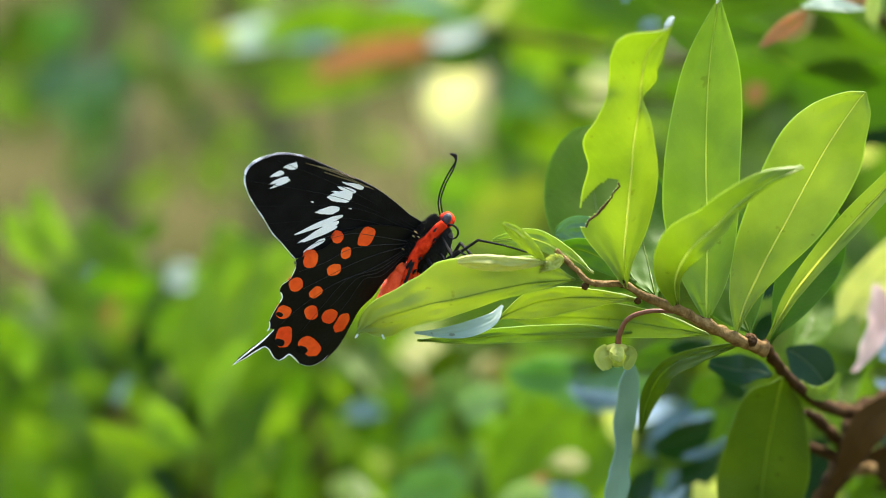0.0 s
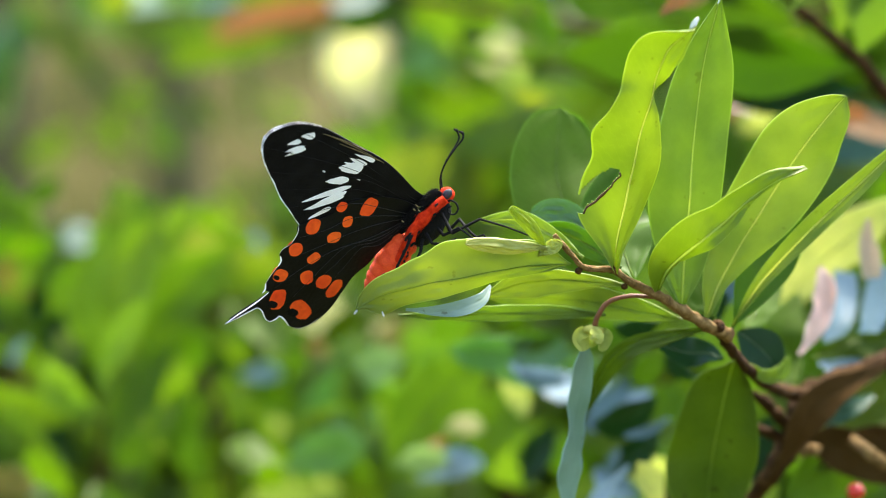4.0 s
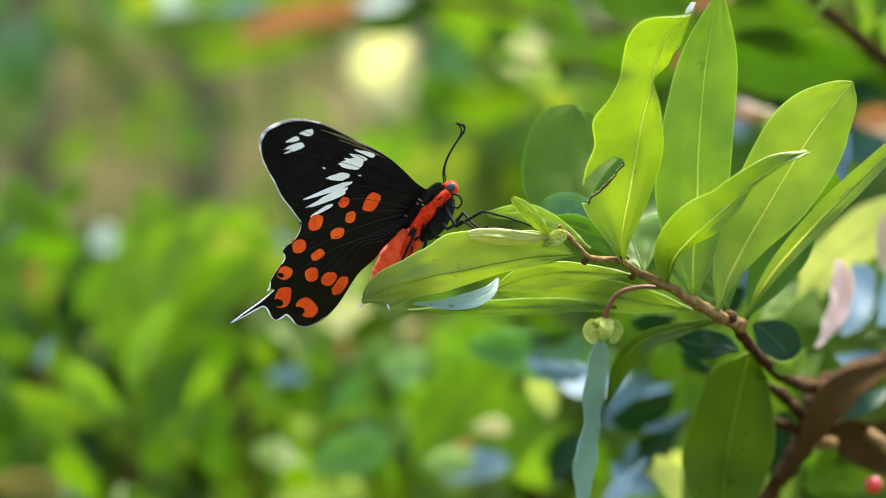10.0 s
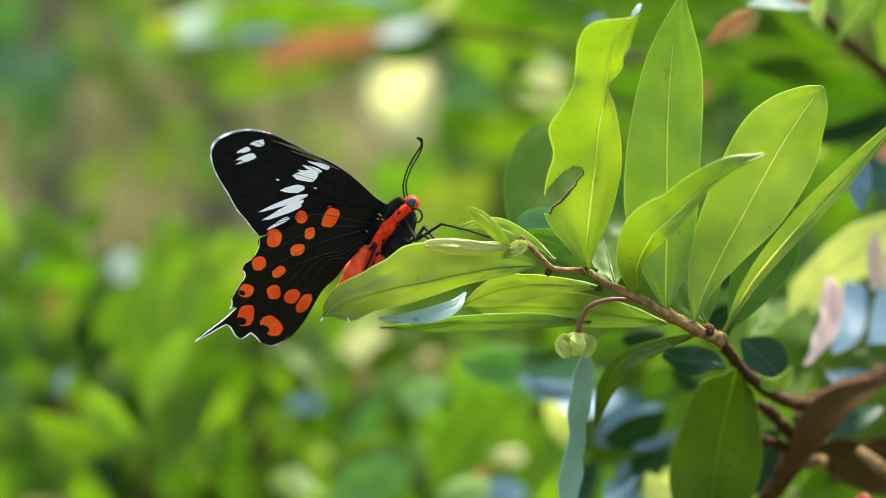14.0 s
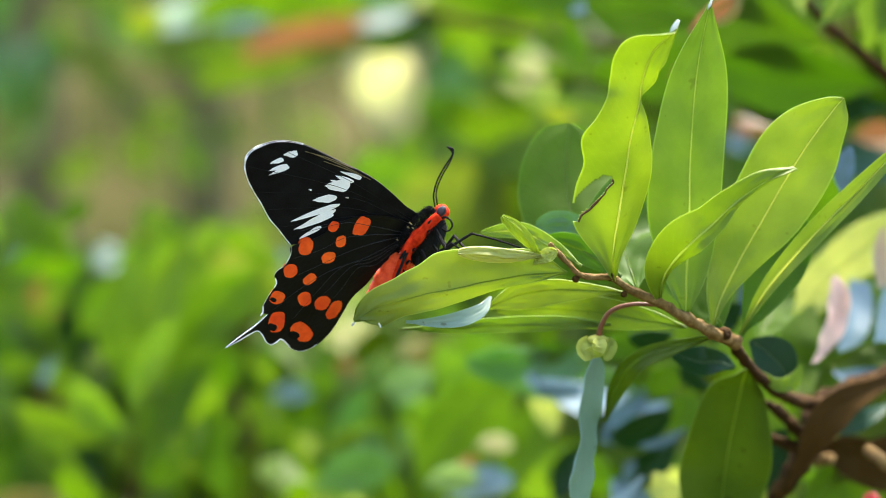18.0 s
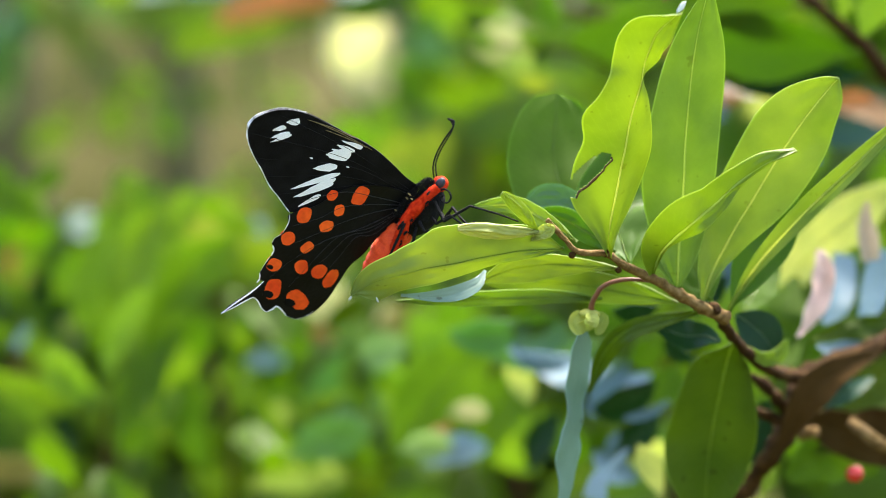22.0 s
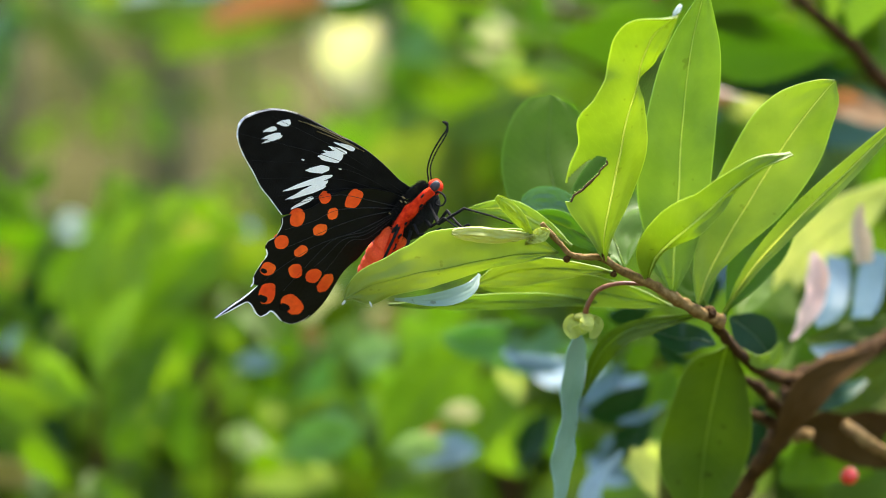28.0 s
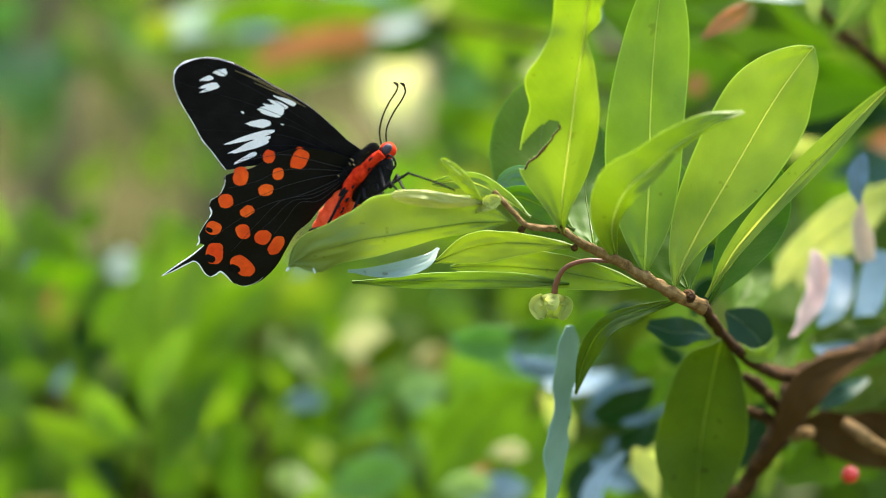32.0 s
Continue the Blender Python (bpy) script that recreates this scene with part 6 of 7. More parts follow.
add_blade(upper_tree, [(-0.0018, 1.5000, 1.2008), (-0.0115, 1.5000, 1.1912), (-0.0211, 1.5000, 1.1757), (-0.0365, 1.5000, 1.1583)], [(0.00154, 0.00154), (0.00385, 0.00385), (0.00461, 0.00461), (0.00231, 0.00231)], LEAF_PALEGREEN, (0, -0.9, -0.2), "", fold=0.1, rib=0)
# this leaf's sky sheen: mint colour, with a white blade laid over it
add_blade(upper_tree, [(0.0879, 0.6900, 1.0867), (0.0799, 0.6900, 1.0928), (0.0675, 0.6900, 1.0946), (0.0533, 0.6900, 1.0949), (0.0417, 0.6900, 1.0953), (0.0355, 0.6900, 1.0942)], [(0.00071, 0.00071), (0.00708, 0.00354), (0.00778, 0.00531), (0.00637, 0.00601), (0.00354, 0.00354), (0.00071, 0.00071)], LEAF_MINT, (0, -0.85, 0.35), "broad glossy leaf with a blue-green sheen", fold=0.1)
add_blade(upper_tree, [(0.0831, 0.6870, 1.0902), (0.0689, 0.6870, 1.0895), (0.0548, 0.6870, 1.0899), (0.0442, 0.6870, 1.0917)], [(0.00035, 0.00035), (0.00159, 0.00159), (0.00141, 0.00141), (0.00035, 0.00035)], LEAF_MILK_SHEEN, (0, -0.8, 0.5), "", fold=0.1, rib=0)
add_blade(upper_tree, [(0.0867, 0.7100, 1.0837), (0.0749, 0.7100, 1.0856), (0.0603, 0.7100, 1.0848), (0.0475, 0.7100, 1.0859), (0.0375, 0.7100, 1.0892)], [(0.00073, 0.00073), (0.00473, 0.00473), (0.00546, 0.00546), (0.00400, 0.00400), (0.00073, 0.00073)], LEAF_DEEP, (0, -0.9, -0.2), "", fold=0.1)
add_blade(upper_tree, [(0.0398, 0.7100, 1.0914), (0.0356, 0.7100, 1.0900), (0.0324, 0.7100, 1.0878), (0.0311, 0.7100, 1.0848)], [(0.00036, 0.00036), (0.00164, 0.00164), (0.00164, 0.00164), (0.00055, 0.00055)], LEAF_SKY, (0, -0.9, 0.25), "", fold=0.1, rib=0)
add_blade(upper_tree, [(0.0537, 0.9000, 1.0992), (0.0509, 0.9000, 1.0985), (0.0486, 0.9000, 1.0978), (0.0463, 0.9000, 1.0973)], [(0.00046, 0.00046), (0.00162, 0.00162), (0.00162, 0.00162), (0.00046, 0.00046)], LEAF_SKY, (0, -0.9, 0.25), "", fold=0.1, rib=0)
add_blade(upper_tree, [(0.1024, 0.6750, 1.0786), (0.0990, 0.6750, 1.0824), (0.0964, 0.6750, 1.0866), (0.0955, 0.6750, 1.0901)], [(0.00069, 0.00069), (0.00588, 0.00519), (0.00623, 0.00346), (0.00087, 0.00087)], LEAF_RED, (-0.1, -0.95, -0.1), "curled orange-brown leaf", fold=0.1, nu=24)
add_blade(upper_tree, [(0.1020, 0.6700, 1.0773), (0.0965, 0.6700, 1.0780), (0.0896, 0.6700, 1.0790), (0.0831, 0.6700, 1.0783)], [(0.00034, 0.00052), (0.00155, 0.00206), (0.00206, 0.00292), (0.00034, 0.00034)], LEAF_MILK_SHEEN, (0, -0.8, 0.5), "white underside of a curled leaf", fold=0.1, rib=0)
add_blade(upper_tree, [(0.0853, 0.6800, 1.0778), (0.0822, 0.6800, 1.0750), (0.0773, 0.6800, 1.0718), (0.0713, 0.6800, 1.0669)], [(0.00052, 0.00052), (0.00244, 0.00244), (0.00244, 0.00244), (0.00052, 0.00052)], LEAF_RED, (0.1, -0.9, -0.3), "narrow orange-brown leaf", fold=0.1, nu=24)
add_blade(upper_tree, [(0.0850, 0.7600, 1.0783), (0.0704, 0.7600, 1.0806), (0.0567, 0.7600, 1.0798), (0.0450, 0.7600, 1.0841)], [(0.00078, 0.00078), (0.00585, 0.00585), (0.00662, 0.00662), (0.00078, 0.00078)], LEAF_DEEP, (0, -0.95, -0.1), "", fold=0.1)
add_blade(upper_tree, [(0.0532, 0.9000, 1.0765), (0.0498, 0.9000, 1.0811), (0.0458, 0.9000, 1.0853), (0.0421, 0.9000, 1.0885)], [(0.00069, 0.00069), (0.00415, 0.00415), (0.00461, 0.00461), (0.00092, 0.00092)], LEAF_LUSH, (0, -0.9, -0.2), "", fold=0.1)
add_blade(upper_tree, [(0.1098, 0.7000, 1.0739), (0.1089, 0.7000, 1.0793), (0.1095, 0.7000, 1.0844), (0.1120, 0.7000, 1.0887)], [(0.00054, 0.00054), (0.00215, 0.00215), (0.00251, 0.00251), (0.00054, 0.00054)], LEAF_PALEGREEN, (0.1, -0.95, -0.2), "", fold=0.1)
add_blade(upper_tree, [(0.1135, 0.6900, 1.0693), (0.1180, 0.6900, 1.0761), (0.1221, 0.6900, 1.0825), (0.1261, 0.6900, 1.0924)], [(0.00071, 0.00071), (0.00318, 0.00318), (0.00389, 0.00389), (0.00106, 0.00106)], LEAF_LIGHT, (0.1, -0.95, -0.3), "", fold=0.1)
add_blade(upper_tree, [(0.1238, 0.8600, 1.0660), (0.1182, 0.8600, 1.0665), (0.1127, 0.8600, 1.0665), (0.1065, 0.8600, 1.0651)], [(0.00044, 0.00044), (0.00287, 0.00287), (0.00309, 0.00309), (0.00088, 0.00088)], LEAF_PALEGREEN, (0, -0.9, -0.2), "", fold=0.1, rib=0)
add_blade(upper_tree, [(0.1591, 0.8600, 1.0616), (0.1507, 0.8600, 1.0616), (0.1425, 0.8600, 1.0629), (0.1337, 0.8600, 1.0651)], [(0.00066, 0.00066), (0.00331, 0.00331), (0.00309, 0.00309), (0.00066, 0.00066)], LEAF_PALEGREEN, (0, -0.9, -0.2), "", fold=0.1, rib=0)
add_blade(upper_tree, [(0.1420, 0.8500, 1.0631), (0.1380, 0.8500, 1.0635), (0.1350, 0.8500, 1.0644), (0.1319, 0.8500, 1.0653)], [(0.00044, 0.00044), (0.00196, 0.00196), (0.00196, 0.00196), (0.00044, 0.00044)], LEAF_PINK, (0, -0.9, -0.2), "", fold=0.1, rib=0)
sprig(upper_tree, (0.1542, 0.8400, 1.0551), (0.1036, 0.8400, 1.0579), 0.01292, LEAF_SHADY, 0.08)
# pale green and pink leaves put in as highlights on the bough
sprig(upper_tree, (0.1232, 0.9500, 1.0728), (0.1383, 0.9500, 1.0757), 0.00877, LEAF_PALEGREEN, 0.08)
sprig(upper_tree, (0.1410, 0.9000, 1.0671), (0.1518, 0.9000, 1.0621), 0.00600, LEAF_PINK, 0.08)
sprig(upper_tree, (0.1593, 0.9500, 1.0655), (0.1724, 0.9500, 1.0684), 0.00779, LEAF_PALEGREEN, 0.08)
sprig(upper_tree, (0.1566, 0.8800, 1.0440), (0.1762, 0.8800, 1.0462), 0.00767, LEAF_RED, 0.08)
sprig(upper_tree, (0.1371, 1.1000, 1.0581), (0.1568, 1.1000, 1.0637), 0.01410, LEAF_RED, 0.08)
sprig(upper_tree, (0.1449, 1.2000, 1.0588), (0.1587, 1.2000, 1.0551), 0.01231, LEAF_BLUE_SHEEN, 0.08)
sprig(upper_tree, (0.1540, 1.1000, 1.0505), (0.1737, 1.1000, 1.0553), 0.01128, LEAF_PALEGREEN, 0.08)
sprig(upper_tree, (0.0960, 0.9000, 1.0741), (0.0879, 0.9000, 1.0683), 0.00923, LEAF_RED, 0.08)
sprig(upper_tree, (0.1161, 0.6600, 1.0154), (0.1178, 0.6600, 1.0306), 0.00609, LEAF_BLUE_SHEEN, 0.08)
sprig(upper_tree, (-0.0386, 1.6000, 1.0455), (-0.0755, 1.6000, 1.0701), 0.03692, LEAF_SUNNY, 0.08)
sprig(upper_tree, (0.0258, 1.8000, 1.0743), (0.0535, 1.8000, 1.0835), 0.02307, LEAF_PALE_GLARE, 0.08)
sprig(upper_tree, (0.0555, 0.9500, 1.0704), (0.0375, 0.9500, 1.0801), 0.00736, LEAF_LUSH, 0.08)
sprig(upper_tree, (0.0531, 0.9500, 1.0575), (0.0360, 0.9500, 1.0606), 0.00680, LEAF_YOUNG, 0.08)
sprig(upper_tree, (0.0507, 0.9500, 1.0850), (0.0336, 0.9500, 1.0947), 0.00736, LEAF_SHADY, 0.08)
sprig(upper_tree, (0.0555, 0.9500, 1.0923), (0.0399, 0.9500, 1.1020), 0.00680, LEAF_LUSH, 0.08)
sprig(upper_tree, (0.0295, 0.9500, 1.0728), (0.0166, 0.9500, 1.0801), 0.00680, LEAF_SUNNY, 0.08)
sprig(upper_tree, (0.0526, 0.9500, 1.0465), (0.0399, 0.9500, 1.0436), 0.00623, LEAF_DARK, 0.08)
sprig(upper_tree, (0.0502, 0.9500, 1.0770), (0.0429, 0.9500, 1.0665), 0.00566, LEAF_SHADY, 0.08)
part("stem", tube([(0.0818, 0.9500, 1.0611), (0.0599, 0.9500, 1.0709), (0.0380, 0.9500, 1.0721), (0.0185, 0.9500, 1.0782)], [0.0012, 0.001, 0.0007, 0.0005], BARK, upper_tree.location, 6, 16, 0.2, "stem"), upper_tree)

middle_bush = bush((0.05, 2.1, 0.0), "sunlit yellow-green bush further back, out of focus", [
    ([(0.05, 2.1, -0.05), (0.05, 2.1, 0.5), (-0.0022, 2.1000, 0.9682), (0.0194, 2.1000, 1.0759)], 0.008),
    ([(0.05, 2.1, -0.05), (0.1, 2.1, 0.5), (0.0595, 2.0000, 0.9697), (0.1108, 2.0000, 1.0467)], 0.008)])
set_leaf(middle_bush, (0.0224, 1.9, 1.02), (0.1, 0, 1), (0, -1, -0.35), 0.09, LEAF_YOUNG)
set_leaf(middle_bush, (0.0473, 1.92, 1.0054), (-0.2, 0, 1), (0.2, -1, -0.35), 0.1, LEAF_YOUNG)
set_leaf(middle_bush, (0.0663, 1.9, 1.0297), (0.3, 0, 1), (0, -1, -0.35), 0.1, LEAF_YOUNG)
set_leaf(middle_bush, (0.0378, 1.94, 1.0701), (-0.3, 0, 1), (0, -1, -0.35), 0.07, LEAF_YOUNG)
set_leaf(middle_bush, (0.0866, 1.92, 1.0497), (0.1, 0, 1), (0, -1, -0.35), 0.07, LEAF_YOUNG)
set_leaf(middle_bush, (0.055, 1.85, 1.1167), (0.5, 0, 1), (0, -1, -0.35), 0.055, LEAF_YOUNG)
set_leaf(middle_bush, (0.0712, 1.84, 1.1184), (-0.2, 0, 1), (0.1, -1, -0.35), 0.055, LEAF_PALE_GLARE)
set_leaf(middle_bush, (-0.0019, 1.9, 0.9859), (0.5, 0, 1), (0, -1, -0.35), 0.09, LEAF_YOUNG)
set_leaf(middle_bush, (-0.0702, 1.9, 0.9274), (0.3, 0, 1), (0, -1, -0.35), 0.08, LEAF_YOUNG)
set_leaf(middle_bush, (-0.0312, 1.9, 0.9323), (-0.2, 0, 1), (0, -1, -0.35), 0.09, LEAF_YOUNG)
set_leaf(middle_bush, (-0.1189, 1.9, 0.9615), (-0.8, 0, 0.6), (0, -1, -0.35), 0.07, LEAF_YOUNG)
set_leaf(middle_bush, (-0.153, 1.9, 0.981), (-0.6, 0, 1), (0, -1, -0.35), 0.06, LEAF_YOUNG)
set_leaf(middle_bush, (0.0273, 1.9, 0.9713), (1, 0, 0.4), (0, -1, -0.35), 0.08, LEAF_PALE_GLARE)
set_leaf(middle_bush, (-0.0118, 1.92, 0.9611), (-0.6, 0, 1), (0, -1, -0.35), 0.08, LEAF_YOUNG)
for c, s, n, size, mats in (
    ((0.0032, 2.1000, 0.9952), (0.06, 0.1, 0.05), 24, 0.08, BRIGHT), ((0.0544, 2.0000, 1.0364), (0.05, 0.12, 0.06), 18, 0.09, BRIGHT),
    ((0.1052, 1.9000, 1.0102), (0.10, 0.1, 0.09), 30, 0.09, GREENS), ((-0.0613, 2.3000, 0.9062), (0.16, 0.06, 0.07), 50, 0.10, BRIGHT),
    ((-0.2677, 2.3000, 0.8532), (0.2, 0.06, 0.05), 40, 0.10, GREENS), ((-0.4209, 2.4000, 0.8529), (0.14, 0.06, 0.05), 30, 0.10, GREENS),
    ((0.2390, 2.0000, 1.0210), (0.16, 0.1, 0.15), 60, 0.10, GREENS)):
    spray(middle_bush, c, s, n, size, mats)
sprig(middle_bush, (-0.0386, 1.6000, 1.0127), (-0.0131, 1.6000, 1.0578), 0.03053, LEAF_YOUNG, 0.08)
sprig(middle_bush, (-0.0058, 1.6200, 1.0191), (0.0087, 1.6200, 1.0648), 0.03091, LEAF_YOUNG, 0.08)
sprig(middle_bush, (-0.0207, 1.6500, 1.0596), (-0.0398, 1.6500, 1.0893), 0.02754, LEAF_SUNNY, 0.08)
sprig(middle_bush, (-0.1215, 1.1500, 0.9738), (-0.1088, 1.1500, 1.0032), 0.02057, LEAF_YOUNG, 0.08)
sprig(middle_bush, (-0.1397, 1.2000, 0.9911), (-0.1267, 1.2000, 1.0126), 0.01789, LEAF_SUNNY, 0.08)

# far bushes and trunks before the bank
far_bush = bush((0.2, 3.6, 0.0), "far bush with pale leaves as bright spots of light, out of focus", [
    ([(0.2, 3.6, -0.05), (0.15, 3.6, 0.6), (0.0148, 3.6000, 1.0378), (-0.0222, 3.6000, 1.2686)], 0.012),
    ([(0.2, 3.6, -0.05), (0.3, 3.6, 0.6), (0.1532, 3.6000, 1.0378), (0.1348, 3.6000, 1.2686)], 0.012)])
set_leaf(far_bush, (0.0803, 2.7, 1.1738), (0.4, 0, 1), (0, -1, -0.35), 0.085, LEAF_PALE_GLARE)
set_leaf(far_bush, (0.1045, 2.7, 1.1703), (-0.1, 0, 1), (0, -1, -0.35), 0.09, LEAF_PALE_GLARE)
set_leaf(far_bush, (0.0123, 3, 0.87), (1, 0, 0.1), (0, -0.8, -0.35), 0.1, LEAF_PALE_GLARE)
for c, s, n, size, mats in (
    ((0.1625, 3.6000, 1.1763), (0.3, 0.2, 0.22), 90, 0.13, GREENS + DARKS), ((0.4763, 3.6000, 1.1763), (0.4, 0.2, 0.35), 100, 0.14, GREENS),
    ((0.0058, 3.8000, 1.2835), (0.07, 0.2, 0.14), 24, 0.12, DARKS + [LEAF_DARK]), ((0.0741, 3.8000, 1.4297), (0.5, 0.2, 0.15), 70, 0.13, GREENS)):
    spray(far_bush, c, s, n, size, mats)

# one large bright spot built as two pale leaves
add_blade(far_bush, [(-0.0803, 2.7000, 1.1357), (-0.0845, 2.7000, 1.1565), (-0.0914, 2.7000, 1.1876), (-0.0962, 2.7000, 1.2188), (-0.0997, 2.7000, 1.2465), (-0.1025, 2.7000, 1.2721)], [(0.00415, 0.00415), (0.02077, 0.02215), (0.03323, 0.03185), (0.03462, 0.03046), (0.02631, 0.02354), (0.00277, 0.00277)], LEAF_PALE_GLARE, (0.05, -1, -0.35), "pale cream leaf standing in for a bright spot of light", fold=0.08, rib=0)
add_blade(far_bush, [(-0.0590, 2.7400, 1.1518), (-0.0618, 2.7400, 1.1834), (-0.0660, 2.7400, 1.2185), (-0.0717, 2.7400, 1.2536)], [(0.00422, 0.00422), (0.01686, 0.01405), (0.01827, 0.01546), (0.00422, 0.00422)], LEAF_PALE_GLARE, (0.05, -1, -0.35), fold=0.08, rib=0)

back_tree = bush((-1.0, 5.6, 0.3), "far grey-green tree with brown trunks, out of focus", [
    ([(-0.95, 8.6, 1.8), (-0.95, 8.6, 2.4), (-0.9, 8.6, 3.4), (-0.8, 8.6, 4.2)], 0.05),
    ([(-0.1, 6.2, 0.3), (-0.12, 6.2, 1.2), (-0.05, 6.2, 2.4), (0.0, 6.2, 3.0)], 0.10)], PALE_BARK)
for c, s, n, size, mats in (
    ((-1.2067, 6.5000, 1.7350), (0.6, 0.3, 0.25), 30, 0.22, DARKS), ((-0.7668, 5.6000, 1.6907), (0.4, 0.3, 0.10), 16, 0.16, GREENS)):
    spray(back_tree, c, s, n, size, mats)

sprig(far_bush, (-0.0978, 2.6500, 1.1671), (-0.0571, 2.6500, 1.1841), 0.08153, LEAF_PALE_GLARE)
sprig(far_bush, (-0.0100, 2.8000, 1.2591), (-0.0244, 2.8000, 1.1299), 0.07896, LEAF_SEA)
sprig(far_bush, (0.0251, 1.3500, 1.1008), (0.0583, 1.3500, 1.1077), 0.02898, LEAF_PALE_GLARE, 0.08)
sprig(far_bush, (0.0361, 1.3600, 1.0938), (0.0654, 1.3600, 1.1009), 0.02554, LEAF_PALEGREEN, 0.08)
# cream leaves added as bright spots of light
sprig(far_bush, (-0.1049, 2.4500, 1.1967), (-0.0521, 2.4500, 1.2068), 0.05215, LEAF_CREAM_GLARE, 0.08)
sprig(far_bush, (-0.1197, 2.4700, 1.1716), (-0.0639, 2.4700, 1.1818), 0.05508, LEAF_CREAM_GLARE, 0.08)
sprig(far_bush, (-0.1525, 2.8000, 1.3582), (-0.0632, 2.8000, 1.3698), 0.08798, LEAF_CREAM_GLARE, 0.08)
sprig(far_bush, (-0.1798, 2.8000, 1.3691), (-0.1079, 2.8000, 1.3806), 0.07095, LEAF_CREAM_GLARE, 0.08)
part("trunk", tube([(-1.02, 5.60, 0.3), (-1.05, 5.60, 1.1), (-1.08, 5.60, 1.9), (-1.00, 5.60, 3.2)], [0.103, 0.086, 0.069], PALE_BARK, back_tree.location, 12, 24, 0.3, "trunk"), back_tree)
part("trunk", tube([(-0.67, 6.30, 0.3), (-0.70, 6.30, 1.1), (-0.73, 6.30, 1.9), (-0.65, 6.30, 3.2)], [0.107, 0.089, 0.071], PALE_BARK, back_tree.location, 12, 24, 0.3, "trunk"), back_tree)

spray(back_tree, (-1.0562, 5.0000, 1.5012), (0.22, 0.2, 0.16), 22, 0.16, [LEAF_SEA, LEAF_FAR], (0, 0, -1))
spray(back_tree, (-0.7252, 5.2000, 1.3213), (0.14, 0.2, 0.16), 10, 0.15, [LEAF_FAR, LEAF_SHADY], (0, 0, -1))

# foliage of the lower twigs, below the view
for b, places in (
    (left_bush, ((-0.50, 2.05, 0.45), (-0.25, 2.1, 0.60), (-0.40, 2.2, 0.25), (-0.15, 2.15, 0.35))),
    (right_bush, ((0.05, 1.55, 0.60), (0.22, 1.5, 0.55), (0.15, 1.52, 0.30), (0.30, 1.45, 0.70))),
    (upper_tree, ((0.45, 1.25, 0.55), (0.50, 1.35, 0.80), (0.42, 1.3, 0.30))),
    (middle_bush, ((0.05, 2.2, 0.70), (0.20, 2.2, 0.50), (-0.05, 2.2, 0.40))),
    (far_bush, ((0.2, 3.6, 0.75), (0.4, 3.6, 0.50), (0.05, 3.7, 0.45), (0.25, 3.6, 0.25))),
    (back_tree, ((-0.1, 6.2, 1.2), (-0.3, 6.0, 0.9)))):
    for p in places:
        spray(b, p, (0.24, 0.20, 0.24), 26, 0.12, LUSH)
for k in range(26):
    z = 0.12 + 0.028 * k
    x = 0.09 + 0.011 * (1 - z)
    a = 2.4 * k
    set_leaf(branch, (x, 0.69 - 0.03 * z, z), (math.cos(a), math.sin(a), 0.5), (-math.cos(a) * 0.5, -math.sin(a) * 0.5, 1), 0.05 + 0.012 * (k % 3), LEAF_GREEN if k % 2 else LEAF_LIGHT)


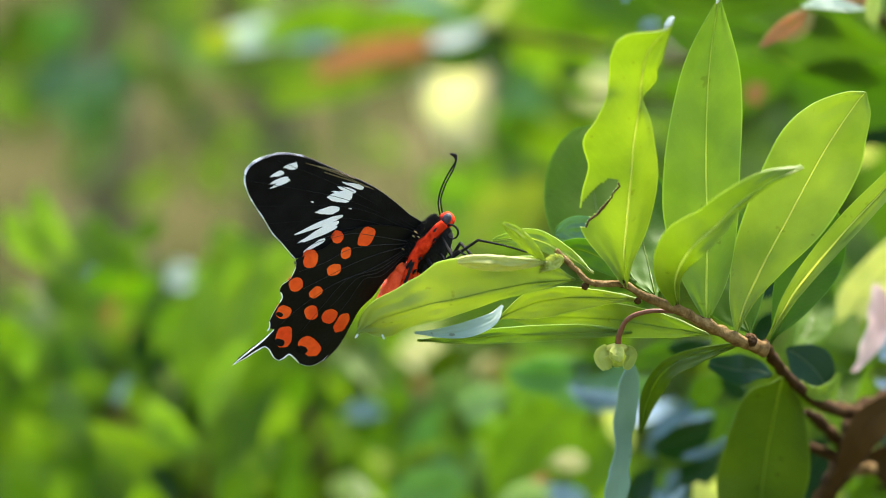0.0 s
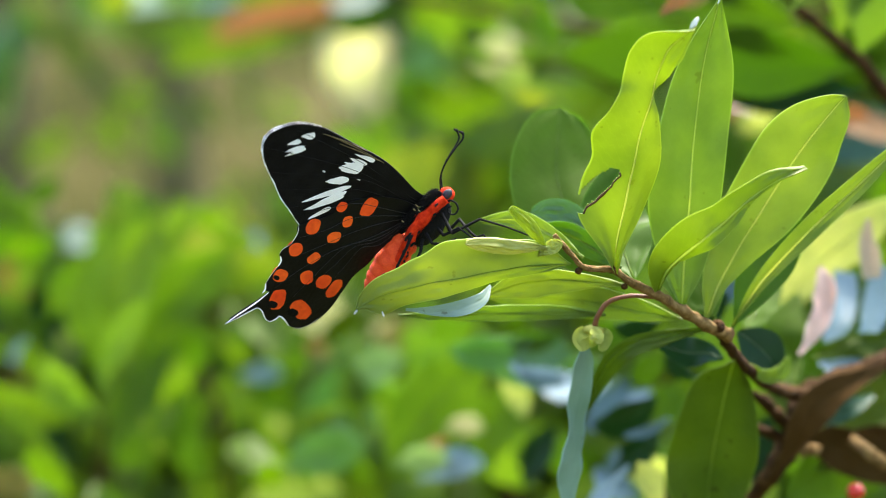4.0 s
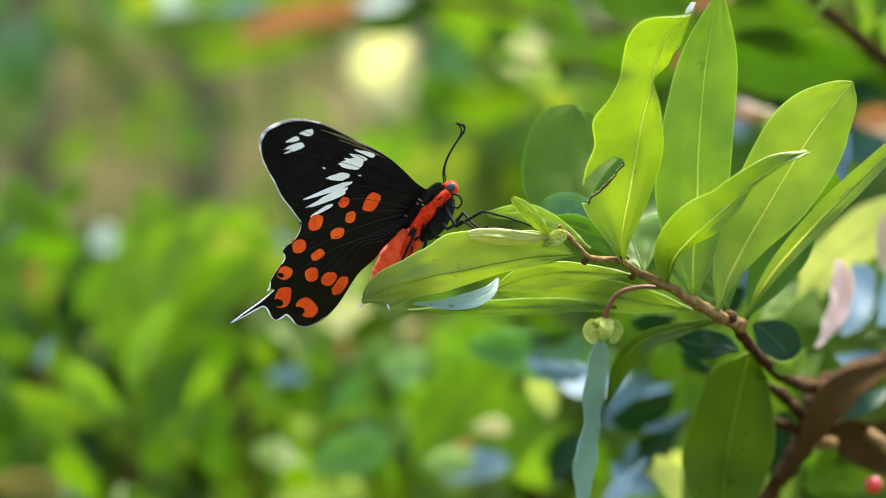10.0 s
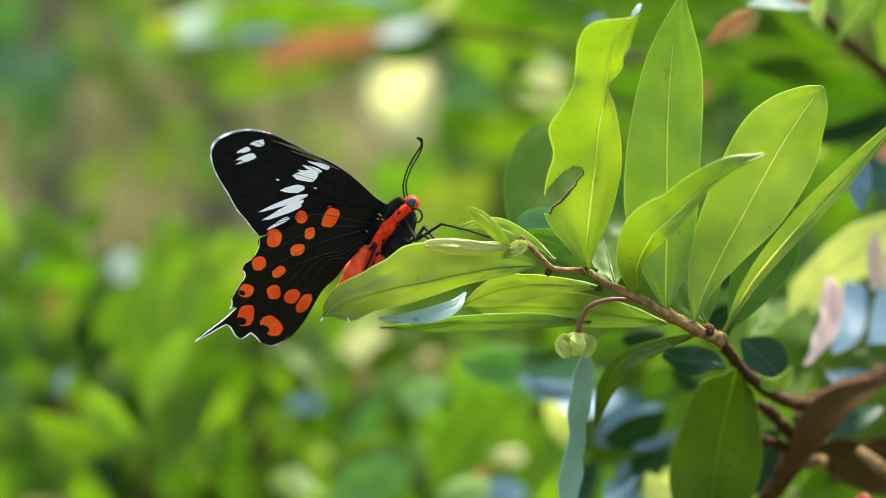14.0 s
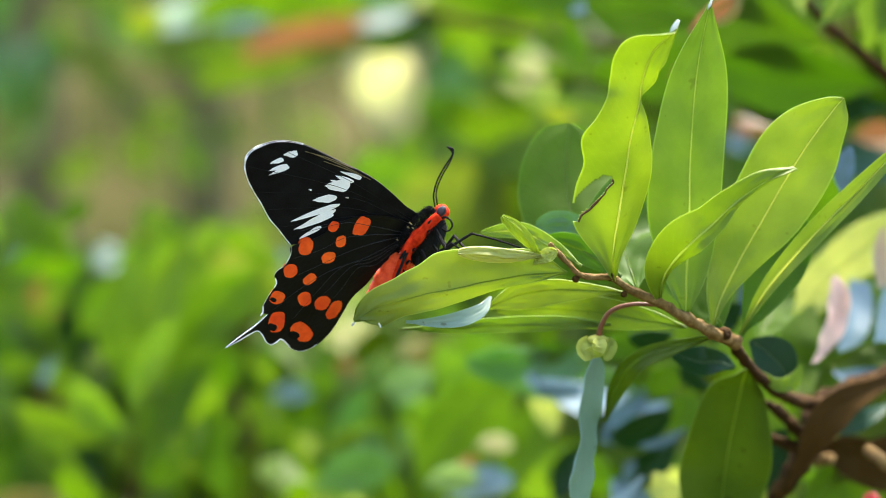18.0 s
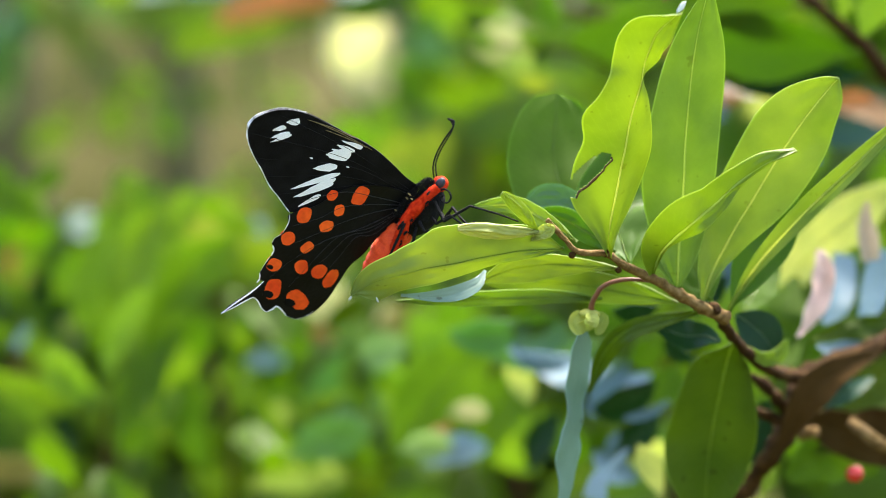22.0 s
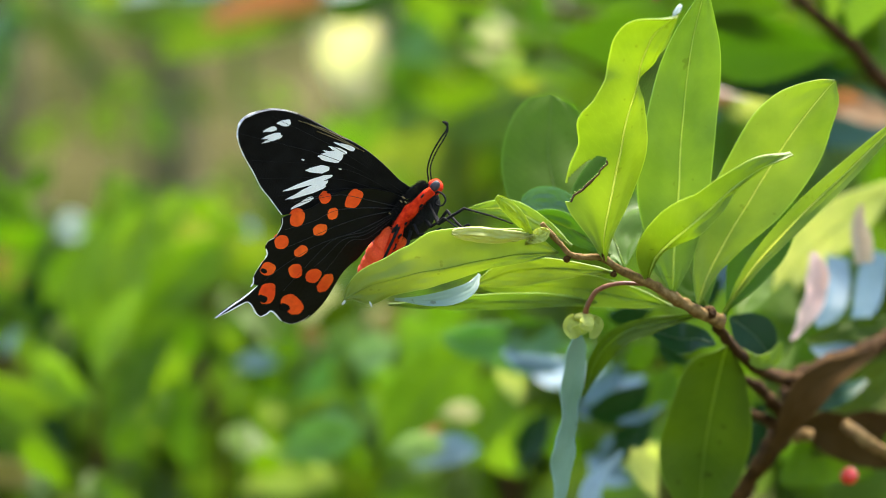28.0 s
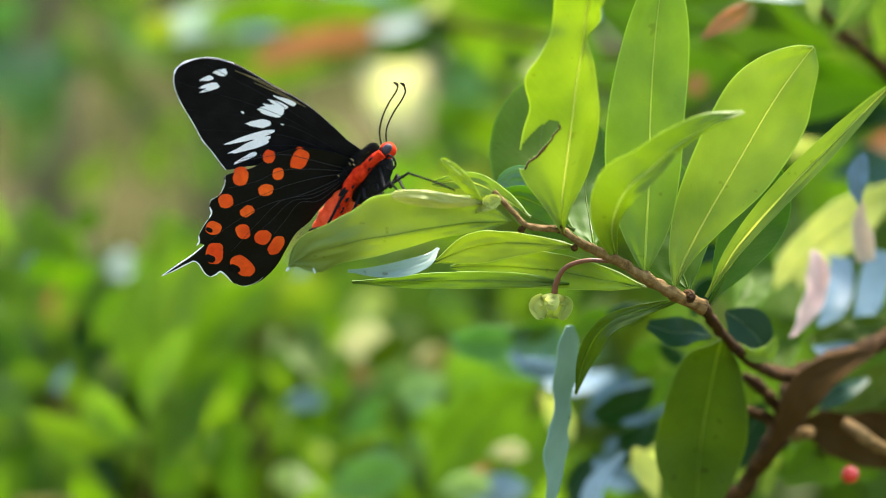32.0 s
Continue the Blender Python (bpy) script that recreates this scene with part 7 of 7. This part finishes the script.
# ---- what moves ----
def motions():
    # sway of the shrub: seconds, shift of its twig's foot in metres, turns in degrees
    sway = [
        (0, -0.01499, -0.01794, 0.00371, 0.65, -1.16, -5.54),
        (0.5, -0.01009, -0.0079, 0.0017, -0.35, -0.23, -4.14),
        (1, -0.00505, -0.00137, -0.0007, -0.76, 0.27, -1.87),
        (1.5, 0.00058, 0.00672, -0.00601, 0, 0.72, 1.39),
        (2, 0.00555, 0.00823, -0.0028, 0.95, 0.12, 2.11),
        (2.5, 0.00618, 0.00682, -0.00573, 2.26, 0.58, 3.17),
        (3, 0.00513, 0.00418, -0.00427, 2.54, 0.21, 2.65),
        (3.5, 0.00633, 0.00363, -0.00291, 2.1, 0.7, 3.31),
        (5.5, 0.00256, 0.00163, -0.00228, 1.4, 0.64, 1.62),
        (6, 0.00438, 0.00252, -0.00386, 1.92, 0.62, 2.33),
        (6.5, 0.00337, 0.00336, -0.00208, 1.49, 0.66, 2.01),
        (7, 0.00465, 0.00427, -0.00386, 1.88, 0.71, 2.54),
        (7.5, 0.00457, 0.00341, -0.00338, 1.91, 0.95, 2.99),
        (8, 0.00196, 0.00207, -0.00066, 0.89, 0.38, 1.69),
        (8.5, 0.0016, 0.00086, -0.0008, 0.27, 0.28, 1),
        (9, 0, 0, 0, 0, -0, -0),
        (9.5, 0.00194, 0.00038, -6e-05, 0.53, -0.17, 0.71),
        (10, 0.00174, 0.00151, 0.00035, 0.39, -0.22, 0.91),
        (10.5, -0.00093, -0.00227, 0.00237, -0.43, -0.46, 0.33),
        (11, -0.00774, -0.00712, 0.00573, -1.86, -2.14, -1.94),
        (11.5, -0.0067, -0.0046, 0.00293, -0.69, -2.02, -1.52),
        (12, -0.01098, -0.007, 0.00558, -2.16, -2.04, -3.53),
        (12.5, -0.00816, -0.00638, 0.00554, -2.26, -1.21, -2.88),
        (13, -0.00607, -0.00467, 0.00333, -0.9, -1.74, -1.82),
        (13.5, -0.01036, -0.01049, 0.00541, -1.66, -1.35, -4.48),
        (15.5, -0.00528, -0.00102, 0.00164, -0.53, -1.31, -2.31),
        (16, -0.00306, 0.00075, 0.0008, -0.52, -0.53, -1.39),
        (16.5, -0.00663, -0.00187, 0.00236, -0.58, -1.35, -2.8),
        (17, 0.00212, 0.00468, -0.00167, 1.72, -0.16, 1.05),
        (17.5, -0.00049, 0.00238, -0.00018, 1.16, -0.09, 0.24),
        (18, -0.00041, 0.00252, 0.00012, 0.24, -0.4, -0.74),
        (18.5, -0.00803, -0.00152, 0.00233, -0.33, -1.49, -2.95),
        (19, -0.00176, 0.00493, 0.00215, -1.38, -0.37, -0.96),
        (19.5, -0.00289, 0.00378, 0.00166, -0.62, -0.24, -1),
        (20, 0.00433, 0.00643, -0.00181, 1.23, 0.35, 1.58),
        (20.5, 0.00197, 0.0048, -0.00215, 1.72, -0.05, 1.17),
        (21, 0.005, 0.00576, -0.00306, 2.15, 0.3, 1.95),
        (21.5, 0.00432, 0.00427, -0.00244, 1.84, 0.26, 1.95),
        (22, 0.00408, 0.00556, -0.00198, 1.65, 0.25, 1.66),
        (22.5, 0.00645, 0.0052, -0.00341, 2.13, 0.63, 2.47),
        (23, 0.0046, 0.00552, -0.00306, 2.09, 0.29, 1.67),
        (23.5, 0.00667, 0.00659, -0.00344, 2.28, 0.48, 2.3),
        (24, 0.00522, 0.00642, -0.00345, 1.84, 0.71, 1.84),
        (24.5, 0.00718, 0.00522, -0.0043, 2.31, 0.8, 2.41),
        (25, 0.00553, 0.0043, -0.00315, 2.19, 0.68, 2.31),
        (25.5, 0.0064, 0.00574, -0.00294, 1.82, 0.65, 2.14),
        (27.5, 0.00679, 0.00427, -0.00379, 2.43, 0.6, 2.58),
        (28, 0.00496, 0.0021, -0.00278, 1.97, 0.45, 1.67),
        (28.5, -0.00038, 0.00141, 0.00058, -0.62, -0.23, -0.61),
        (29, 0.00433, 0.00513, -0.00106, 0.54, 0.84, 1.19),
        (29.5, 0.00242, 0.00353, -0.00217, 1.72, -0.35, 0.34),
        (30, 0.00279, 0.00489, 0.00318, -1.81, 1.29, 0.28),
        (30.5, -0.00608, -0.00277, 0.00529, -1.98, -1.12, -1.55),
        (31, -0.00217, -0.00245, 0.00157, -0.22, -0.69, -1.52),
        (31.5, -0.00541, -0.00607, 0.00902, -4.07, -0.58, -3.52),
        (32, -0.01658, -0.02892, 0.0126, -1.98, 1.06, -7.25),
    ]
    walk(shrub, [(t, pose(BASE[0] + x, BASE[1] + y, BASE[2] + z, rx, ry, rz)) for t, x, y, z, rx, ry, rz in sway])
    # the woody branch gives a little with the wind
    give = [
        (0, -0.01116, 0.00272),
        (0.5, -0.00787, 0.00124),
        (1, -0.00419, -0.00068),
        (1.5, -0.00025, -0.00509),
        (2, 0.00379, -0.00217),
        (2.5, 0.00446, -0.00484),
        (3, 0.00389, -0.00366),
        (3.5, 0.00496, -0.00247),
        (5.5, 0.00198, -0.00199),
        (6, 0.00343, -0.00337),
        (6.5, 0.00248, -0.00174),
        (7, 0.00346, -0.00329),
        (7.5, 0.00348, -0.00290),
        (8, 0.00143, -0.00052),
        (8.5, 0.00126, -0.00069),
        (9, 0.00000, -0.00000),
        (9.5, 0.00162, -0.00004),
        (10, 0.00133, 0.00037),
        (10.5, -0.00053, 0.00206),
        (11, -0.00584, 0.00497),
        (11.5, -0.00520, 0.00250),
        (12, -0.00866, 0.00483),
        (12.5, -0.00631, 0.00481),
        (13, -0.00466, 0.00286),
        (13.5, -0.00781, 0.00456),
        (15.5, -0.00437, 0.00145),
        (16, -0.00268, 0.00076),
        (16.5, -0.00544, 0.00207),
        (17, 0.00129, -0.00131),
        (17.5, -0.00068, -0.00007),
        (18, -0.00062, 0.00021),
        (18.5, -0.00667, 0.00206),
        (19, -0.00202, 0.00212),
        (19.5, -0.00286, 0.00163),
        (20, 0.00295, -0.00137),
        (20.5, 0.00115, -0.00174),
        (21, 0.00359, -0.00251),
        (21.5, 0.00319, -0.00202),
        (22, 0.00284, -0.00156),
        (22.5, 0.00487, -0.00285),
        (23, 0.00328, -0.00252),
        (23.5, 0.00490, -0.00282),
        (24, 0.00369, -0.00283),
        (24.5, 0.00548, -0.00365),
        (25, 0.00420, -0.00266),
        (25.5, 0.00477, -0.00241),
        (27.5, 0.00527, -0.00323),
        (28, 0.00397, -0.00242),
        (28.5, -0.00047, 0.00058),
        (29, 0.00308, -0.00076),
        (29.5, 0.00167, -0.00181),
        (30, 0.00180, 0.00302),
        (30.5, -0.00488, 0.00469),
        (31, -0.00158, 0.00133),
        (31.5, -0.00399, 0.00798),
        (32, -0.01162, 0.01071),
    ]
    walk(branch, [(t, pose(FORK[0] + x, FORK[1], FORK[2] + z)) for t, x, z in give])
    # the butterfly rides on its leaf and leans with the wind
    ride = [
        (0, -0.01801, -0.00526, 0.00056, -0.80, -2.69, -1.22),
        (0.5, -0.01229, -0.00009, 0.00076, -2.01, -1.12, -1.08),
        (1, -0.00600, 0.00243, -0.00049, -1.75, -0.40, -0.06),
        (1.5, 0.00172, 0.00341, -0.00452, -1.12, 2.02, 0.99),
        (2, 0.00651, 0.00267, -0.00328, 0.04, 0.43, 1.98),
        (2.5, 0.00833, 0.00185, -0.00630, 1.44, 0.31, 3.18),
        (3, 0.00684, -0.00072, -0.00554, 2.00, -0.23, 3.66),
        (3.5, 0.00891, 0.00093, -0.00255, 1.35, 1.15, 1.65),
        (5.5, 0.00409, -0.00025, -0.00214, 1.75, 0.21, 2.23),
        (6, 0.00651, -0.00170, -0.00370, 1.57, 0.14, 2.13),
        (6.5, 0.00505, -0.00153, -0.00196, 2.29, 0.05, 2.59),
        (7, 0.00672, 0.00123, -0.00378, 1.70, 0.26, 2.16),
        (7.5, 0.00724, -0.00078, -0.00306, 2.45, 0.48, 2.61),
        (8, 0.00335, -0.00066, -0.00022, 1.45, 0.14, 1.08),
        (8.5, 0.00258, -0.00117, -0.00044, 0.58, -0.14, 1.39),
        (9, 0.00000, 0.00000, 0.00000, 0.00, 0.00, 0.00),
        (9.5, 0.00254, -0.00048, -0.00073, -0.54, -0.38, -0.81),
        (10, 0.00219, -0.00098, -0.00035, 0.06, -0.30, 0.47),
        (10.5, -0.00058, -0.00174, 0.00154, -0.06, -0.65, -0.32),
        (11, -0.00966, -0.00140, 0.00276, -0.05, -3.50, 0.81),
        (11.5, -0.00832, -0.00147, -0.00086, 0.17, -3.28, 0.79),
        (12, -0.01389, -0.00047, 0.00313, -1.01, -2.78, -1.16),
        (12.5, -0.01022, -0.00031, 0.00391, -1.60, -2.62, -0.33),
        (13, -0.00806, -0.00228, -0.00008, -1.93, -4.01, -0.63),
        (13.5, -0.01290, -0.00302, 0.00403, -1.57, -1.69, -2.41),
        (15.5, -0.00722, 0.00294, -0.00136, -0.67, -2.49, -2.51),
        (16, -0.00385, 0.00012, -0.00083, -0.24, -1.15, -2.23),
        (16.5, -0.00889, 0.00184, -0.00038, -1.79, -2.20, -3.76),
        (17, 0.00306, 0.00181, -0.00350, -0.02, -0.33, -2.00),
        (17.5, -0.00010, 0.00211, -0.00158, -0.96, -0.00, -2.47),
        (18, -0.00080, 0.00279, -0.00199, -0.64, -0.89, -2.79),
        (18.5, -0.01064, 0.00389, -0.00081, -1.27, -2.54, -3.70),
        (19, -0.00238, 0.00513, 0.00139, -1.49, -0.78, -2.65),
        (19.5, -0.00359, 0.00337, 0.00097, -1.33, -0.31, -3.34),
        (20, 0.00595, 0.00372, -0.00280, -0.35, 0.49, -2.87),
        (20.5, 0.00287, 0.00358, -0.00425, 0.07, -0.51, -2.71),
        (21, 0.00679, 0.00364, -0.00433, -1.15, 0.47, -3.08),
        (21.5, 0.00629, 0.00060, -0.00401, 0.02, 0.20, -2.65),
        (22, 0.00566, 0.00315, -0.00314, -0.82, 0.53, -3.23),
        (22.5, 0.00904, 0.00142, -0.00408, -0.72, 0.75, -2.96),
        (23, 0.00614, 0.00303, -0.00447, -0.30, -0.28, -3.04),
        (23.5, 0.00893, 0.00293, -0.00440, -1.68, 0.31, -3.36),
        (24, 0.00717, 0.00281, -0.00400, -1.39, 0.68, -3.28),
        (24.5, 0.00991, 0.00282, -0.00500, -1.58, 0.70, -3.35),
        (25, 0.00795, 0.00185, -0.00383, -0.48, 0.34, -3.04),
        (25.5, 0.00867, 0.00159, -0.00356, -1.16, 0.14, -3.62),
        (27.5, 0.00935, 0.00114, -0.00495, -1.09, 0.36, -3.79),
        (28, 0.00686, -0.00033, -0.00375, -1.84, 0.39, -4.65),
        (28.5, -0.00098, 0.00020, -0.00066, -4.08, -1.44, -7.56),
        (29, 0.00597, -0.00140, -0.00056, -3.27, 1.90, -7.68),
        (29.5, 0.00266, -0.00076, -0.00451, -2.52, -1.26, -4.66),
        (30, 0.00377, 0.00373, 0.00542, -3.10, 1.51, -5.95),
        (30.5, -0.00717, -0.00101, 0.00349, -2.58, -1.01, -7.05),
        (31, -0.00323, -0.00236, -0.00069, -4.19, -1.37, -9.71),
        (31.5, -0.00729, -0.00509, 0.00969, -4.28, -0.36, -9.48),
        (32, -0.01734, -0.02119, 0.01520, -1.03, 2.84, -13.30),
    ]
    walk(butterfly, [(t, pose(PERCH[0] + x, PERCH[1] + y, PERCH[2] + z, rx, ry, rz)) for t, x, y, z, rx, ry, rz in ride])
    # the forewings fan a little on their roots: seconds, degrees in the wing's plane and out of it
    fan = [
        (0, 0.62, 2.03),
        (0.5, 0.82, 3.10),
        (1, -0.12, 0.67),
        (1.5, 0.25, 1.05),
        (2, 0.32, 0.04),
        (2.5, 0.08, -0.71),
        (3, 0.14, -1.20),
        (3.5, -0.23, -0.33),
        (5.5, -0.26, -1.31),
        (6, -0.27, -1.83),
        (6.5, -0.27, -1.76),
        (7, -0.09, -2.00),
        (7.5, -0.40, -1.51),
        (8, -0.50, -1.79),
        (8.5, -0.20, -1.27),
        (9, 0.00, 0.00),
        (9.5, -0.25, -0.89),
        (10, 0.38, -0.88),
        (10.5, 0.03, -0.38),
        (11, -0.13, -1.04),
        (11.5, 0.08, -0.38),
        (12, -0.26, 0.51),
        (12.5, 0.17, 0.74),
        (13, -0.06, 0.28),
        (13.5, -0.00, 2.35),
        (15.5, -0.27, 1.63),
        (16, -0.48, 1.34),
        (16.5, -0.03, 1.74),
        (17, -0.62, 0.32),
        (17.5, -0.34, 0.30),
        (18, 0.11, 1.58),
        (18.5, -0.62, 1.44),
        (19, -0.05, 1.56),
        (19.5, -0.21, 2.34),
        (20, -0.19, 1.56),
        (20.5, -0.43, 1.06),
        (21, -0.14, 0.59),
        (21.5, -0.44, 0.52),
        (22, -0.39, 0.59),
        (22.5, -0.30, 0.70),
        (23, -0.31, 0.99),
        (23.5, -0.15, 0.12),
        (24, -0.14, 0.82),
        (24.5, -0.29, 0.75),
        (25, -0.52, 0.59),
        (25.5, -0.46, 0.30),
        (27.5, -0.18, 1.76),
        (28, -0.26, 1.72),
        (28.5, 0.46, 4.55),
        (29, 0.04, 2.82),
        (29.5, 0.17, 1.67),
        (30, 0.24, 3.44),
        (30.5, 0.20, 3.09),
        (31, 1.00, 5.68),
        (31.5, 1.73, 8.67),
        (32, 0.74, 8.81),
    ]
    hinge = ROOT - Vector(PERCH)
    for wing in forewings:
        walk(wing, [(t, Matrix.Translation(hinge) @ Matrix.Rotation(radians(a), 4, SIDE) @ Matrix.Rotation(radians(b), 4, BACK) @ Matrix.Translation(-hinge)) for t, a, b in fan])


motions()
